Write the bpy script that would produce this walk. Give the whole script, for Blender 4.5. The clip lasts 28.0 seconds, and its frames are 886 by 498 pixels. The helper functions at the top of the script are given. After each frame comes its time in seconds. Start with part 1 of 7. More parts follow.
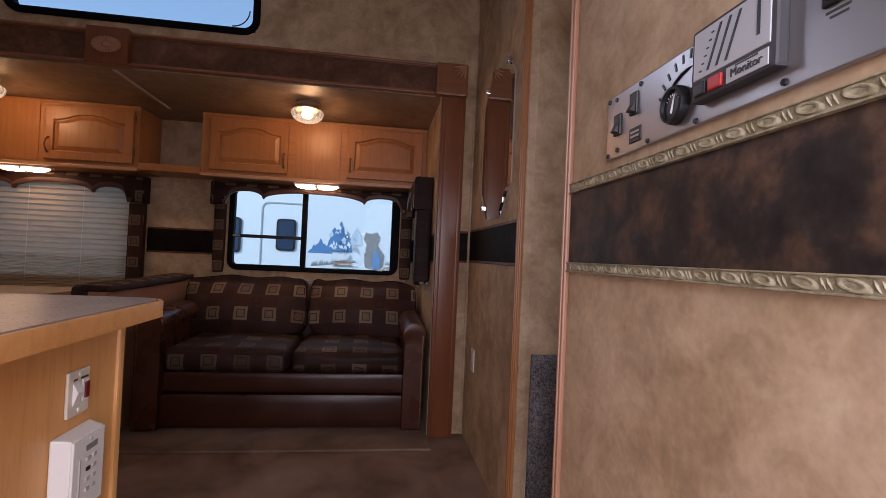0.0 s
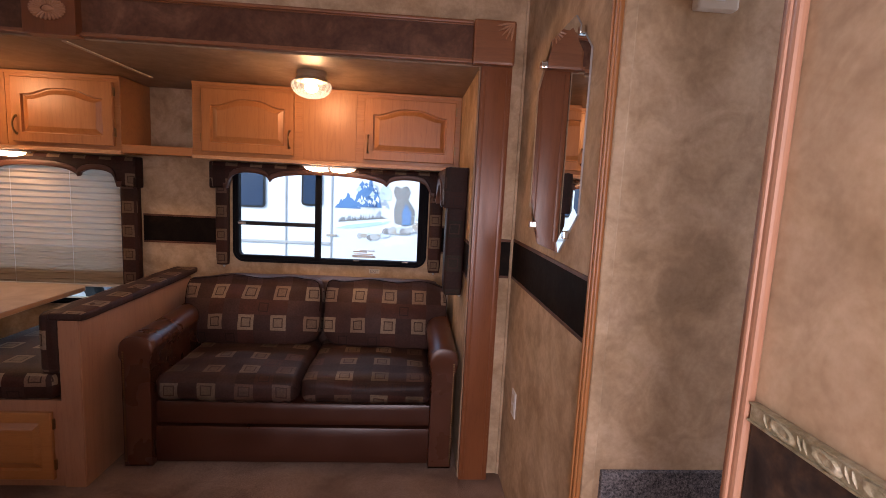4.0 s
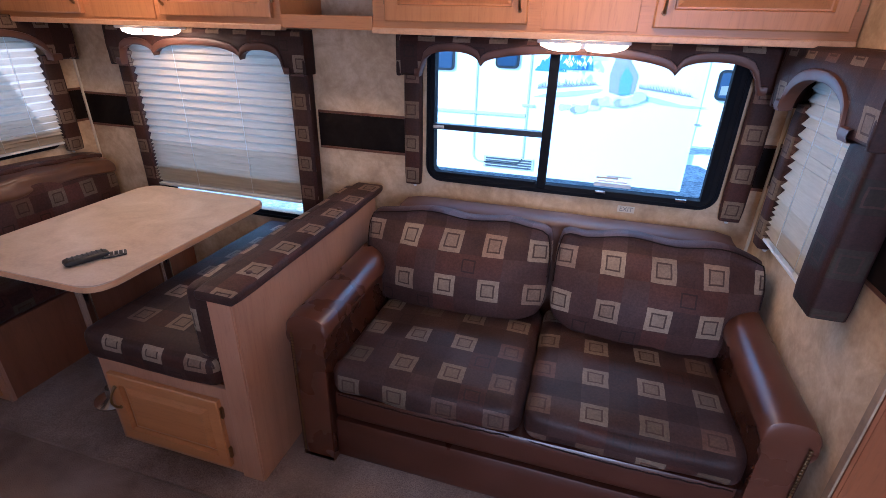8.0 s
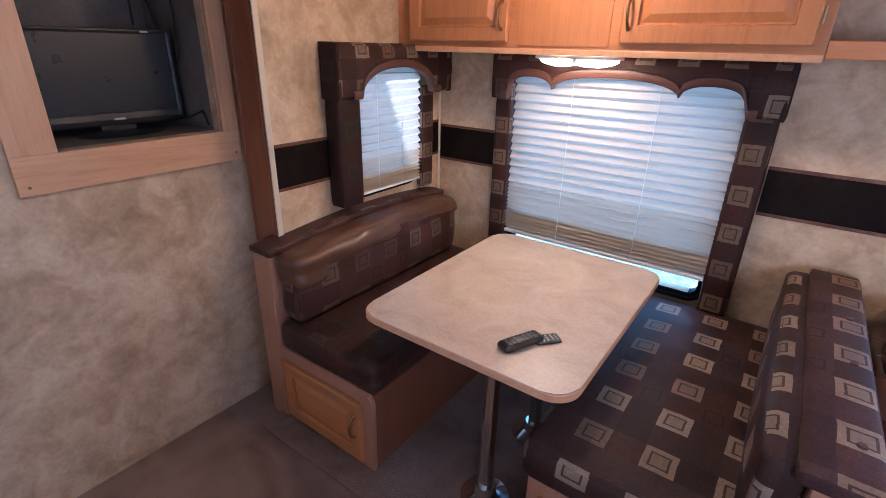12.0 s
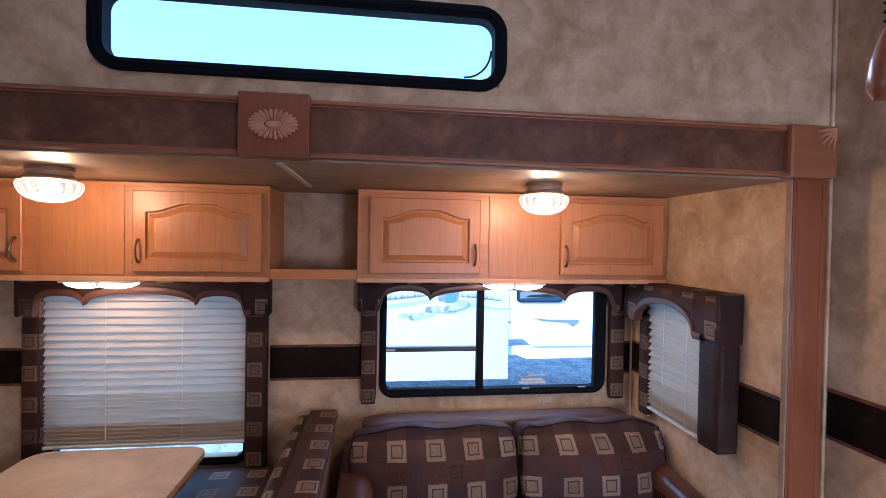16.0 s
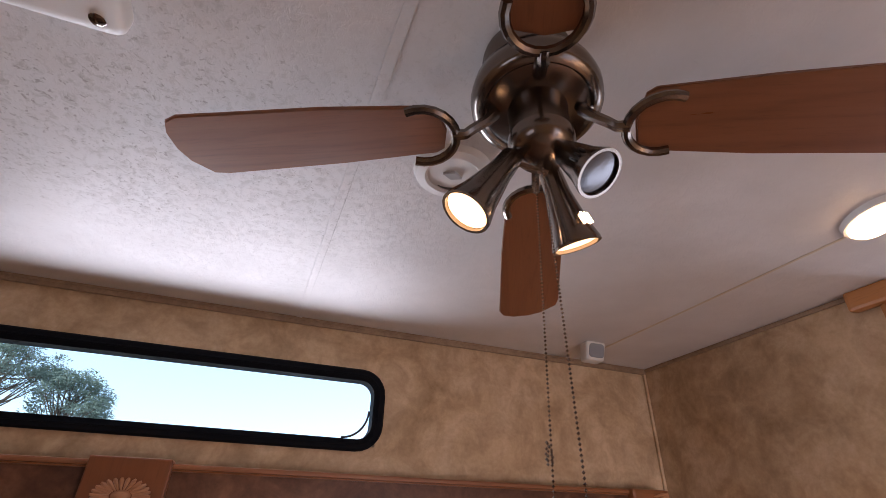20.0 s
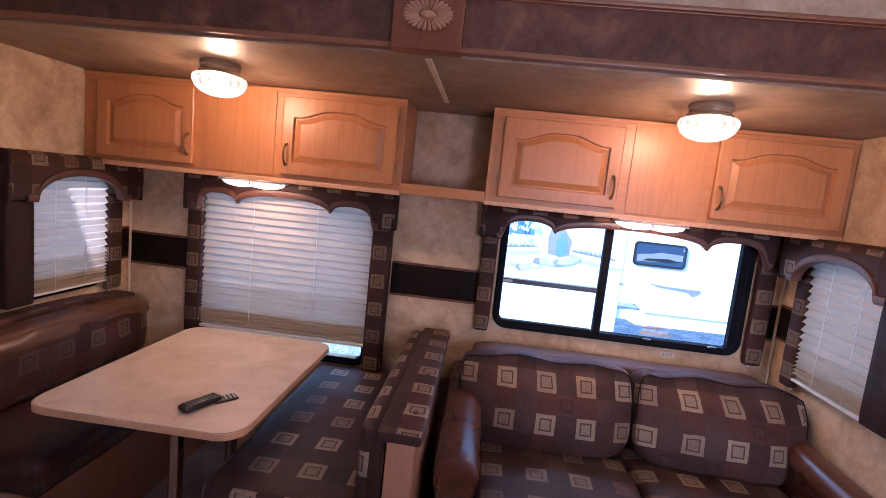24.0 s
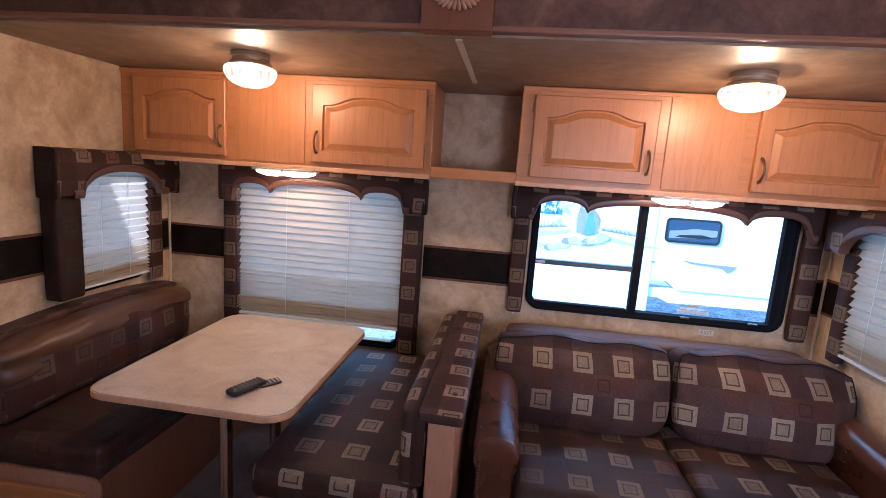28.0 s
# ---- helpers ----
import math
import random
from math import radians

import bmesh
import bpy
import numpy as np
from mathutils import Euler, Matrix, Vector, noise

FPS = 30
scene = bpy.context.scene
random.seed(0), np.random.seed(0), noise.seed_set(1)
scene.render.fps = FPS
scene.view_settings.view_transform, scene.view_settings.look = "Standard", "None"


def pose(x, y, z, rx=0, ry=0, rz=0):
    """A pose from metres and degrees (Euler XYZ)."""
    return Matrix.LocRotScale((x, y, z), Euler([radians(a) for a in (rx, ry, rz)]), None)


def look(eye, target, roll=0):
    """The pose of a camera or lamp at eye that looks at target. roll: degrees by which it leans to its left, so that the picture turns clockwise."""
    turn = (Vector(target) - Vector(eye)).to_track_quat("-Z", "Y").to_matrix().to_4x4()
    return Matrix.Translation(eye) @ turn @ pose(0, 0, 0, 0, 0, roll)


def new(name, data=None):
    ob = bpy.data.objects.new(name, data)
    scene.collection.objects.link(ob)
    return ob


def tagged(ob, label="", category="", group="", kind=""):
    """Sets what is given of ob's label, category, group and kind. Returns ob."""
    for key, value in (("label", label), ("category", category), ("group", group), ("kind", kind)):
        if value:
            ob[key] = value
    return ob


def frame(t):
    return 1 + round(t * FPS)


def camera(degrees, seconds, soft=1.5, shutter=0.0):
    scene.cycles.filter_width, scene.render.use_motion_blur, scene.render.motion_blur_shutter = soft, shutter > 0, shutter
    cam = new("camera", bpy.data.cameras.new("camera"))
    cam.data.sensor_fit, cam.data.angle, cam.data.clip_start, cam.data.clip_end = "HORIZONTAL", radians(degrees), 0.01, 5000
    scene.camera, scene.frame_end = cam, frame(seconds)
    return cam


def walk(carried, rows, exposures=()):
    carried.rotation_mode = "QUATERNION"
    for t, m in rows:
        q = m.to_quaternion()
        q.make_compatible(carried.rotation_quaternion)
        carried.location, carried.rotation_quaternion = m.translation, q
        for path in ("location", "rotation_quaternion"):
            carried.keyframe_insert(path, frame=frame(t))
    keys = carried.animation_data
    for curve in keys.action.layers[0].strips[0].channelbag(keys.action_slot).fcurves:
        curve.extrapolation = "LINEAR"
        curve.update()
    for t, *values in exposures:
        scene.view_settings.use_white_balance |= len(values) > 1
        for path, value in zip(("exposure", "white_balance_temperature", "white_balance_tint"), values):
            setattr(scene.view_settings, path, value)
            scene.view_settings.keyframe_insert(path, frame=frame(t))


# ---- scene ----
cam = camera(85.5, 28.0, soft=0.45)
PATH = [
    (0, (0.464, 0.362, 0.977), (0.738, 2.343, 1.01), 2.6),
    (0.5, (0.498, 0.369, 0.948), (0.743, 2.353, 0.967), 2.6),
    (1, (0.358, 0.427, 1.11), (0.583, 2.415, 1.114), 2.7),
    (1.5, (0.339, 0.423, 1.186), (0.551, 2.411, 1.171), 2.9),
    (2, (0.379, 0.501, 1.172), (0.582, 2.49, 1.135), 2.8),
    (2.5, (0.442, 0.582, 1.146), (0.621, 2.573, 1.071), 2.8),
    (3, (0.503, 0.811, 1.209), (0.647, 2.803, 1.098), 2.7),
    (3.5, (0.514, 0.853, 1.269), (0.644, 2.842, 1.112), 2.7),
    (5.5, (0.455, 1.295, 1.525), (0.676, 3.207, 0.982), 3.6),
    (6, (0.406, 1.499, 1.437), (0.505, 3.418, 0.883), 2.5),
    (6.5, (0.29, 1.579, 1.497), (0.183, 3.444, 0.785), 2.0),
    (7, (0.326, 1.753, 1.496), (-0.06, 3.557, 0.724), 1.3),
    (7.5, (0.252, 1.815, 1.5), (-0.229, 3.572, 0.674), 1.5),
    (8, (0.093, 1.916, 1.475), (-0.411, 3.653, 0.621), 1.5),
    (8.5, (-0.063, 1.932, 1.494), (-0.678, 3.637, 0.649), 0.8),
    (9, (-0.226, 2.057, 1.459), (-1.028, 3.7, 0.649), 1.1),
    (9.5, (-0.411, 2.228, 1.471), (-1.252, 3.849, 0.654), 1.4),
    (10, (-0.569, 2.119, 1.461), (-1.46, 3.715, 0.65), 1.3),
    (10.5, (-0.688, 1.989, 1.521), (-1.669, 3.533, 0.714), 1.2),
    (11, (-0.831, 1.949, 1.497), (-1.949, 3.41, 0.712), 1.1),
    (11.5, (-0.986, 1.959, 1.466), (-2.114, 3.419, 0.693), 1.2),
    (12, (-1.068, 1.949, 1.455), (-2.144, 3.444, 0.676), 1.3),
    (12.5, (-0.995, 1.833, 1.496), (-1.855, 3.457, 0.707), 2.5),
    (13, (-0.83, 1.793, 1.519), (-1.275, 3.567, 0.711), 3.7),
    (13.5, (-0.673, 1.843, 1.533), (-0.72, 3.691, 0.769), 4.6),
    (15.5, (-0.563, 1.514, 1.575), (-0.343, 3.484, 1.31), 2.8),
    (16, (-0.596, 1.502, 1.623), (-0.331, 3.484, 1.59), 1.0),
    (16.5, (-0.595, 1.496, 1.72), (-0.325, 3.477, 1.771), 0.4),
    (17, (-0.61, 1.502, 1.779), (-0.357, 3.483, 1.876), 0.2),
    (17.5, (-0.664, 1.493, 1.781), (-0.46, 3.477, 1.929), 0.2),
    (18, (-0.725, 1.474, 1.797), (-0.563, 3.458, 1.997), 0.5),
    (18.5, (-0.748, 1.461, 1.794), (-0.553, 3.432, 2.077), 1.0),
    (19, (-0.688, 1.517, 1.779), (-0.299, 3.397, 2.341), 2.2),
    (19.5, (-0.629, 1.41, 1.828), (-0.082, 3.136, 2.677), 2.1),
    (20, (-0.629, 1.33, 1.893), (-0.017, 2.95, 2.895), 1.4),
    (20.5, (-0.648, 1.329, 1.914), (-0.025, 2.922, 2.95), 1.4),
    (21, (-0.652, 1.333, 1.873), (-0.104, 3.002, 2.829), 2.5),
    (21.5, (-0.632, 1.425, 1.755), (-0.211, 3.295, 2.327), 5.6),
    (22, (-0.664, 1.535, 1.554), (-0.276, 3.481, 1.804), 6.3),
    (22.5, (-0.625, 1.561, 1.491), (-0.427, 3.551, 1.503), 7.1),
    (24.5, (-0.693, 1.543, 1.473), (-0.878, 3.519, 1.223), 5.4),
    (25, (-0.687, 1.534, 1.468), (-0.88, 3.508, 1.213), 4.8),
    (25.5, (-0.671, 1.544, 1.481), (-0.864, 3.516, 1.213), 4.6),
    (26, (-0.658, 1.556, 1.477), (-0.838, 3.528, 1.194), 4.2),
    (26.5, (-0.64, 1.564, 1.472), (-0.828, 3.533, 1.175), 4.1),
    (27, (-0.661, 1.562, 1.472), (-0.869, 3.527, 1.166), 4.1),
    (27.5, (-0.715, 1.567, 1.467), (-0.94, 3.528, 1.149), 4.1),
    (28, (-0.713, 1.548, 1.476), (-0.964, 3.506, 1.154), 4.0),
]
EXPOSURES = [(0.0, -0.40, 5900, 27), (0.5, 0.08, 6100, 29), (1.0, 0.12, 6300, 31), (2.0, 0.15, 6400, 29), (3.0, 0.35, 6600, 36), (6.0, 0.70, 5200, 24), (8.0, 1.25, 4500, 21), (10.0, 1.42, 4380, 19), (12.0, 1.74, 4300, 16),
             (13.0, 1.66, 4250, 17), (15.5, 1.0, 4700, 22), (16.0, 1.0, 4750, 22), (17.0, 0.36, 4900, 31), (18.0, 0.36, 5350, 31), (19.0, 0.38, 5900, 27), (20.0, 0.74, 6500, 29), (21.0, 0.85, 6450, 29), (22.0, 0.45, 6500, 27), (24.5, 1.3, 4800, 36), (26.0, 1.3, 4800, 32), (27.0, 1.30, 4680, 24), (28.0, 1.29, 4700, 21)]
walk(cam, [(t, look(eye, target, roll)) for t, eye, target, roll in PATH], EXPOSURES)

# strengths of the light
SKY, SUN = 0.15, 4.8
L_WIN, L_WIN2, L_HIGH, L_SIDE, L_DOOR, L_PASSAGE_FILL, L_LEFT_FILL = 12.0, 5.4, 5.2, 2.2, 26.0, 5.0, 0.8
G_DOME, G_LENS, G_SPOT = 300.0, 20.0, 2.2

# ---- world, sun and large lights ----
world = bpy.data.worlds.new("world")
scene.world = world
world.use_nodes = True
_wn = world.node_tree
_sky = _wn.nodes.new("ShaderNodeTexSky")
_sky.sky_type = "NISHITA"
_sky.sun_disc = False
SUN_FROM = Vector((-0.75, -0.50, 0.52)).normalized()
_sky.sun_elevation = math.asin(SUN_FROM.z)
_sky.sun_rotation = math.atan2(SUN_FROM.x, SUN_FROM.y)
_bg = _wn.nodes["Background"]
_haze = _wn.nodes.new("ShaderNodeVectorMath")
_haze.operation = "ADD"
_haze.inputs[1].default_value = (2.1, 2.35, 2.55)
_wn.links.new(_sky.outputs[0], _haze.inputs[0])
_wn.links.new(_haze.outputs[0], _bg.inputs[0])
_bg.inputs[1].default_value = SKY

sun = new("sun", bpy.data.lights.new("sun", "SUN"))
sun.data.energy, sun.data.angle, sun.data.color = SUN, radians(0.5), (1.0, 0.95, 0.88)
sun.matrix_world = look(SUN_FROM * 30, (0, 0, 0))


def opening_light(name, eye, target, w, h, watts, col=(0.76, 0.90, 1.0)):
    li = new(name, bpy.data.lights.new(name, "AREA"))
    li.data.shape, li.data.size, li.data.size_y, li.data.energy, li.data.color = "RECTANGLE", w, h, watts, col
    li.matrix_world = look(eye, target)
    return li


opening_light("daylight_sofa_window", (0.02, 4.55, 2.25), (0.02, 3.75, 1.05), 1.2, 0.7, L_WIN)
opening_light("daylight_dinette_window", (-1.66, 4.42, 2.35), (-1.66, 3.95, 1.0), 1.3, 0.7, L_WIN2)
# Fill lamp added at an unseen opening to brighten the right-hand walls.
opening_light("left_fill_light", (-2.70, 0.65, 1.40), (0.5, 0.9, 1.1), 1.0, 0.6, L_LEFT_FILL)
# Fill lamp added at the unseen passage end to brighten its wall.
opening_light("passage_fill_light", (2.235, 1.66, 1.30), (1.0, 1.72, 1.2), 0.5, 1.6, L_PASSAGE_FILL)
opening_light("daylight_high_window", (-0.81, 2.978, 2.22), (-0.81, 1.5, 2.15), 1.1, 0.18, L_HIGH, (0.84, 0.94, 1.0)).data.spread = 2.75
opening_light("daylight_side_window_left", (-3.3, 3.6, 2.0), (-2.5, 3.54, 1.1), 0.6, 0.6, L_SIDE)
opening_light("daylight_side_window_right", (1.5, 3.6, 2.0), (0.75, 3.56, 1.1), 0.6, 0.6, 1.5 * L_SIDE)
opening_light("daylight_entry_door", (0.43, -0.31, 1.05), (0.72, 0.35, 0.55), 0.66, 1.7, L_DOOR, (1.0, 0.95, 0.9)).data.spread = 2.7


# ---- materials ----
def mat_base(name, rough=0.6, metal=0.0, spec=0.5):
    m = bpy.data.materials.new(name)
    m.use_nodes = True
    nt = m.node_tree
    b = nt.nodes["Principled BSDF"]
    b.inputs["Roughness"].default_value = rough
    b.inputs["Metallic"].default_value = metal
    b.inputs["Specular IOR Level"].default_value = spec
    return m, nt, b


def node(nt, kind, **kw):
    n = nt.nodes.new(kind)
    for k, v in kw.items():
        if k in n.inputs:
            n.inputs[k].default_value = v
    return n


def coords(nt, scale=(1, 1, 1), uv=False):
    tc = nt.nodes.new("ShaderNodeTexCoord")
    mp = nt.nodes.new("ShaderNodeMapping")
    mp.inputs["Scale"].default_value = scale
    nt.links.new(tc.outputs["UV" if uv else "Object"], mp.inputs["Vector"])
    return mp.outputs["Vector"]


def noise_tex(nt, vec, scale, detail=4.0, rough=0.55, dist=0.0):
    n = nt.nodes.new("ShaderNodeTexNoise")
    n.inputs["Scale"].default_value, n.inputs["Detail"].default_value = scale, detail
    n.inputs["Roughness"].default_value, n.inputs["Distortion"].default_value = rough, dist
    nt.links.new(vec, n.inputs["Vector"])
    return n.outputs["Fac"]


def ramp(nt, fac, stops):
    r = nt.nodes.new("ShaderNodeValToRGB")
    el = r.color_ramp.elements
    while len(el) < len(stops):
        el.new(0.5)
    for e, (p, c) in zip(el, stops):
        e.position, e.color = p, (*c, 1)
    nt.links.new(fac, r.inputs["Fac"])
    return r.outputs["Color"]


def mix(nt, fac, a, b, kind="MIX"):
    n = nt.nodes.new("ShaderNodeMix")
    n.data_type, n.blend_type = "RGBA", kind
    for v, i in ((fac, 0), (a, 6), (b, 7)):
        if isinstance(v, (int, float)):
            n.inputs[i].default_value = v
        elif isinstance(v, tuple):
            n.inputs[i].default_value = (*v, 1)
        else:
            nt.links.new(v, n.inputs[i])
    return n.outputs[2]


def calc(nt, op, a, b=None, c=None):
    n = nt.nodes.new("ShaderNodeMath")
    n.operation = op
    for i, v in enumerate((a, b, c)):
        if v is None:
            continue
        if isinstance(v, (int, float)):
            n.inputs[i].default_value = v
        else:
            nt.links.new(v, n.inputs[i])
    return n.outputs[0]


def bump(nt, b, height, strength=0.3, dist=0.004):
    n = nt.nodes.new("ShaderNodeBump")
    n.inputs["Strength"].default_value, n.inputs["Distance"].default_value = strength, dist
    nt.links.new(height, n.inputs["Height"])
    nt.links.new(n.outputs["Normal"], b.inputs["Normal"])


def mottled(name, stops, scale, fine=40.0, fine_amount=0.12, rough=0.6, bump_s=0.15, dist=0.6, spec=0.4, mid=0.0):
    """Two-scale cloudy surface: wallpaper, laminate, plaster."""
    m, nt, b = mat_base(name, rough, 0, spec)
    v = coords(nt)
    n1 = noise_tex(nt, v, scale, 5, 0.6, dist)
    n2 = noise_tex(nt, v, fine, 4, 0.6)
    c = ramp(nt, n1, stops)
    if mid:
        n3 = noise_tex(nt, v, scale * 3.1, 4, 0.6, dist)
        c = mix(nt, mid, c, ramp(nt, n3, [(0.34, (0.26, 0.20, 0.14)), (0.64, (0.86, 0.83, 0.78))]), "OVERLAY")
    c = mix(nt, fine_amount, c, ramp(nt, n2, [(0.3, (0.25, 0.2, 0.16)), (0.7, (1, 0.97, 0.92))]), "SOFT_LIGHT")
    nt.links.new(c, b.inputs["Base Color"])
    nt.links.new(calc(nt, "MULTIPLY_ADD", n2, 0.2, rough - 0.1), b.inputs["Roughness"])
    bump(nt, b, n2, bump_s, 0.002)
    return m


def oak(name, axis, dark=(0.33, 0.124, 0.036), light=(0.47, 0.202, 0.064), rough=0.38):
    """Varnished oak with the grain along one axis."""
    m, nt, b = mat_base(name, rough, 0, 0.5)
    sc = [9.0, 9.0, 9.0]
    sc["xyz".index(axis)] = 0.7
    v = coords(nt, tuple(sc))
    ob = nt.nodes.new("ShaderNodeObjectInfo")
    add = nt.nodes.new("ShaderNodeVectorMath")
    add.operation = "ADD"
    nt.links.new(v, add.inputs[0])
    nt.links.new(calc(nt, "MULTIPLY", ob.outputs["Random"], 7.0), add.inputs[1])
    v = add.outputs[0]
    n1 = noise_tex(nt, v, 0.9, 2, 0.5, 1.1)
    rings = calc(nt, "PINGPONG", calc(nt, "MULTIPLY", n1, 9.0), 1.0)
    n2 = noise_tex(nt, v, 9.0, 5, 0.65)
    pores = ramp(nt, noise_tex(nt, v, 26.0, 3, 0.7), [(0.30, (0.45, 0.45, 0.45)), (0.46, (1, 1, 1))])
    tone = noise_tex(nt, coords(nt), 2.6, 3, 0.5, 0.4)
    deep = tuple(0.42 * d + 0.58 * l for d, l in zip(dark, light))
    c = ramp(nt, rings, [(0.0, deep), (0.16, tuple(0.2 * d + 0.8 * l for d, l in zip(dark, light))), (0.5, light)])
    c = mix(nt, 0.24, c, ramp(nt, n2, [(0.32, dark), (0.60, light)]))
    c = mix(nt, 0.28, c, pores, "MULTIPLY")
    c = mix(nt, 0.35, c, ramp(nt, tone, [(0.3, (0.32, 0.30, 0.28)), (0.7, (0.74, 0.74, 0.74))]), "SOFT_LIGHT")
    nt.links.new(c, b.inputs["Base Color"])
    nt.links.new(calc(nt, "MULTIPLY_ADD", n2, 0.25, rough - 0.12), b.inputs["Roughness"])
    bump(nt, b, n2, 0.12, 0.002)
    return m


def flat_fine(name, col, rough=0.5, metal=0.0, grain=300.0, amount=0.25, bump_s=0.1, spec=0.5):
    """Near-plain surface with a fine grain and faint smudges."""
    m, nt, b = mat_base(name, rough, metal, spec)
    v = coords(nt)
    n1 = noise_tex(nt, v, grain, 3, 0.6)
    n2 = noise_tex(nt, v, 9.0, 4, 0.6)
    c = mix(nt, amount, col, tuple(min(1, 0.55 * x) for x in col))
    c = mix(nt, calc(nt, "MULTIPLY", n2, amount), col, tuple(0.6 * x for x in col))
    nt.links.new(c, b.inputs["Base Color"])
    nt.links.new(calc(nt, "MULTIPLY_ADD", n2, 0.25, max(0.02, rough - 0.12)), b.inputs["Roughness"])
    if bump_s:
        bump(nt, b, n1, bump_s, 0.001)
    return m


def patchwork(name, cell=0.083, rough=0.75, gain=1.0, tan=1.0, vary=1.0, warm=1.0):
    """Woven upholstery: brown patches with tan squares, each with a thin dark ring, and here and there a faint ringed patch."""
    m, nt, b = mat_base(name, rough, 0, 0.22)
    v = coords(nt, (1 / cell, 1 / cell, 1), uv=True)
    wob = nt.nodes.new("ShaderNodeTexNoise")
    wob.inputs["Scale"].default_value, wob.inputs["Detail"].default_value = 1.3, 3.0
    nt.links.new(v, wob.inputs["Vector"])
    pull_ = nt.nodes.new("ShaderNodeVectorMath")
    pull_.operation = "MULTIPLY_ADD"
    nt.links.new(wob.outputs["Color"], pull_.inputs[0])
    pull_.inputs[1].default_value = (0.10, 0.10, 0.0)
    nt.links.new(v, pull_.inputs[2])
    sep = nt.nodes.new("ShaderNodeSeparateXYZ")
    nt.links.new(pull_.outputs[0], sep.inputs[0])
    fx, fy = calc(nt, "FLOOR", sep.outputs[0]), calc(nt, "FLOOR", sep.outputs[1])
    lx = calc(nt, "ABSOLUTE", calc(nt, "SUBTRACT", calc(nt, "SUBTRACT", sep.outputs[0], fx), 0.5))
    ly = calc(nt, "ABSOLUTE", calc(nt, "SUBTRACT", calc(nt, "SUBTRACT", sep.outputs[1], fy), 0.5))
    r = calc(nt, "MAXIMUM", lx, ly)
    cell_id = nt.nodes.new("ShaderNodeCombineXYZ")
    nt.links.new(fx, cell_id.inputs[0])
    nt.links.new(fy, cell_id.inputs[1])
    wn = nt.nodes.new("ShaderNodeTexWhiteNoise")
    wn.noise_dimensions = "2D"
    nt.links.new(cell_id.outputs[0], wn.inputs["Vector"])
    g, h = gain, gain * warm
    ground = ramp(nt, wn.outputs["Value"], [(0.0, (0.058 * h, 0.034 * g, 0.027 * g)), (0.18, (0.076 * h, 0.046 * g, 0.036 * g)), (0.38, (0.088 * h, 0.057 * g, 0.047 * g)),
                                            (0.55, (0.064 * h, 0.038 * g, 0.030 * g)), (0.72, (0.092 * h, 0.046 * g, 0.033 * g)), (0.86, (0.082 * h, 0.055 * g, 0.047 * g)), (1.0, (0.060 * h, 0.038 * g, 0.032 * g))])
    ground.node.color_ramp.interpolation = "CONSTANT"
    ring_col = ramp(nt, wn.outputs["Value"], [(p, tuple(tan * (vary * q + (1 - vary) * e) for q, e in zip(c, (0.36, 0.265, 0.18)))) for p, c in ((0.0, (0.12, 0.075, 0.055)), (0.16, (0.30, 0.215, 0.14)), (0.5, (0.38, 0.285, 0.195)), (0.80, (0.33, 0.255, 0.19)), (0.88, (0.19, 0.085, 0.06)), (1.0, (0.24, 0.15, 0.10)))])
    in_sq = calc(nt, "LESS_THAN", r, 0.485)
    core = calc(nt, "LESS_THAN", r, 0.24)
    ring = calc(nt, "MULTIPLY", calc(nt, "GREATER_THAN", r, 0.24), calc(nt, "LESS_THAN", r, 0.305))
    ex, ey = calc(nt, "LESS_THAN", calc(nt, "FLOORED_MODULO", fx, 2.0), 0.5), calc(nt, "LESS_THAN", calc(nt, "FLOORED_MODULO", fy, 2.0), 0.5)
    even = calc(nt, "MULTIPLY", ex, ey)
    odd = calc(nt, "MULTIPLY", calc(nt, "MULTIPLY", calc(nt, "SUBTRACT", 1.0, ex), calc(nt, "SUBTRACT", 1.0, ey)), calc(nt, "GREATER_THAN", wn.outputs["Value"], 0.55))
    c = mix(nt, calc(nt, "MULTIPLY", in_sq, even), ground, ring_col)
    c = mix(nt, calc(nt, "MULTIPLY", calc(nt, "MULTIPLY", core, even), 0.35), c, tuple(0.5 * tan * q for q in (0.36, 0.25, 0.165)))
    c = mix(nt, calc(nt, "MULTIPLY", calc(nt, "MULTIPLY", ring, even), 0.9), c, (0.040, 0.019, 0.014))
    c = mix(nt, calc(nt, "MULTIPLY", calc(nt, "MULTIPLY", ring, odd), 0.7), c, (0.016, 0.010, 0.009))
    vo = coords(nt)
    n2 = noise_tex(nt, vo, 7.0, 4, 0.6)
    weave = noise_tex(nt, vo, 420.0, 2, 0.5)
    thread = noise_tex(nt, vo, 130.0, 3, 0.7)
    c = mix(nt, 0.4, c, ramp(nt, n2, [(0.3, (0.3, 0.28, 0.27)), (0.7, (0.85, 0.8, 0.76))]), "SOFT_LIGHT")
    c = mix(nt, 0.35, c, ramp(nt, thread, [(0.35, (0.22, 0.21, 0.20)), (0.65, (0.80, 0.78, 0.76))]), "SOFT_LIGHT")
    nt.links.new(c, b.inputs["Base Color"])
    bump(nt, b, calc(nt, "ADD", weave, calc(nt, "MULTIPLY", n2, 1.5)), 0.3, 0.002)
    return m


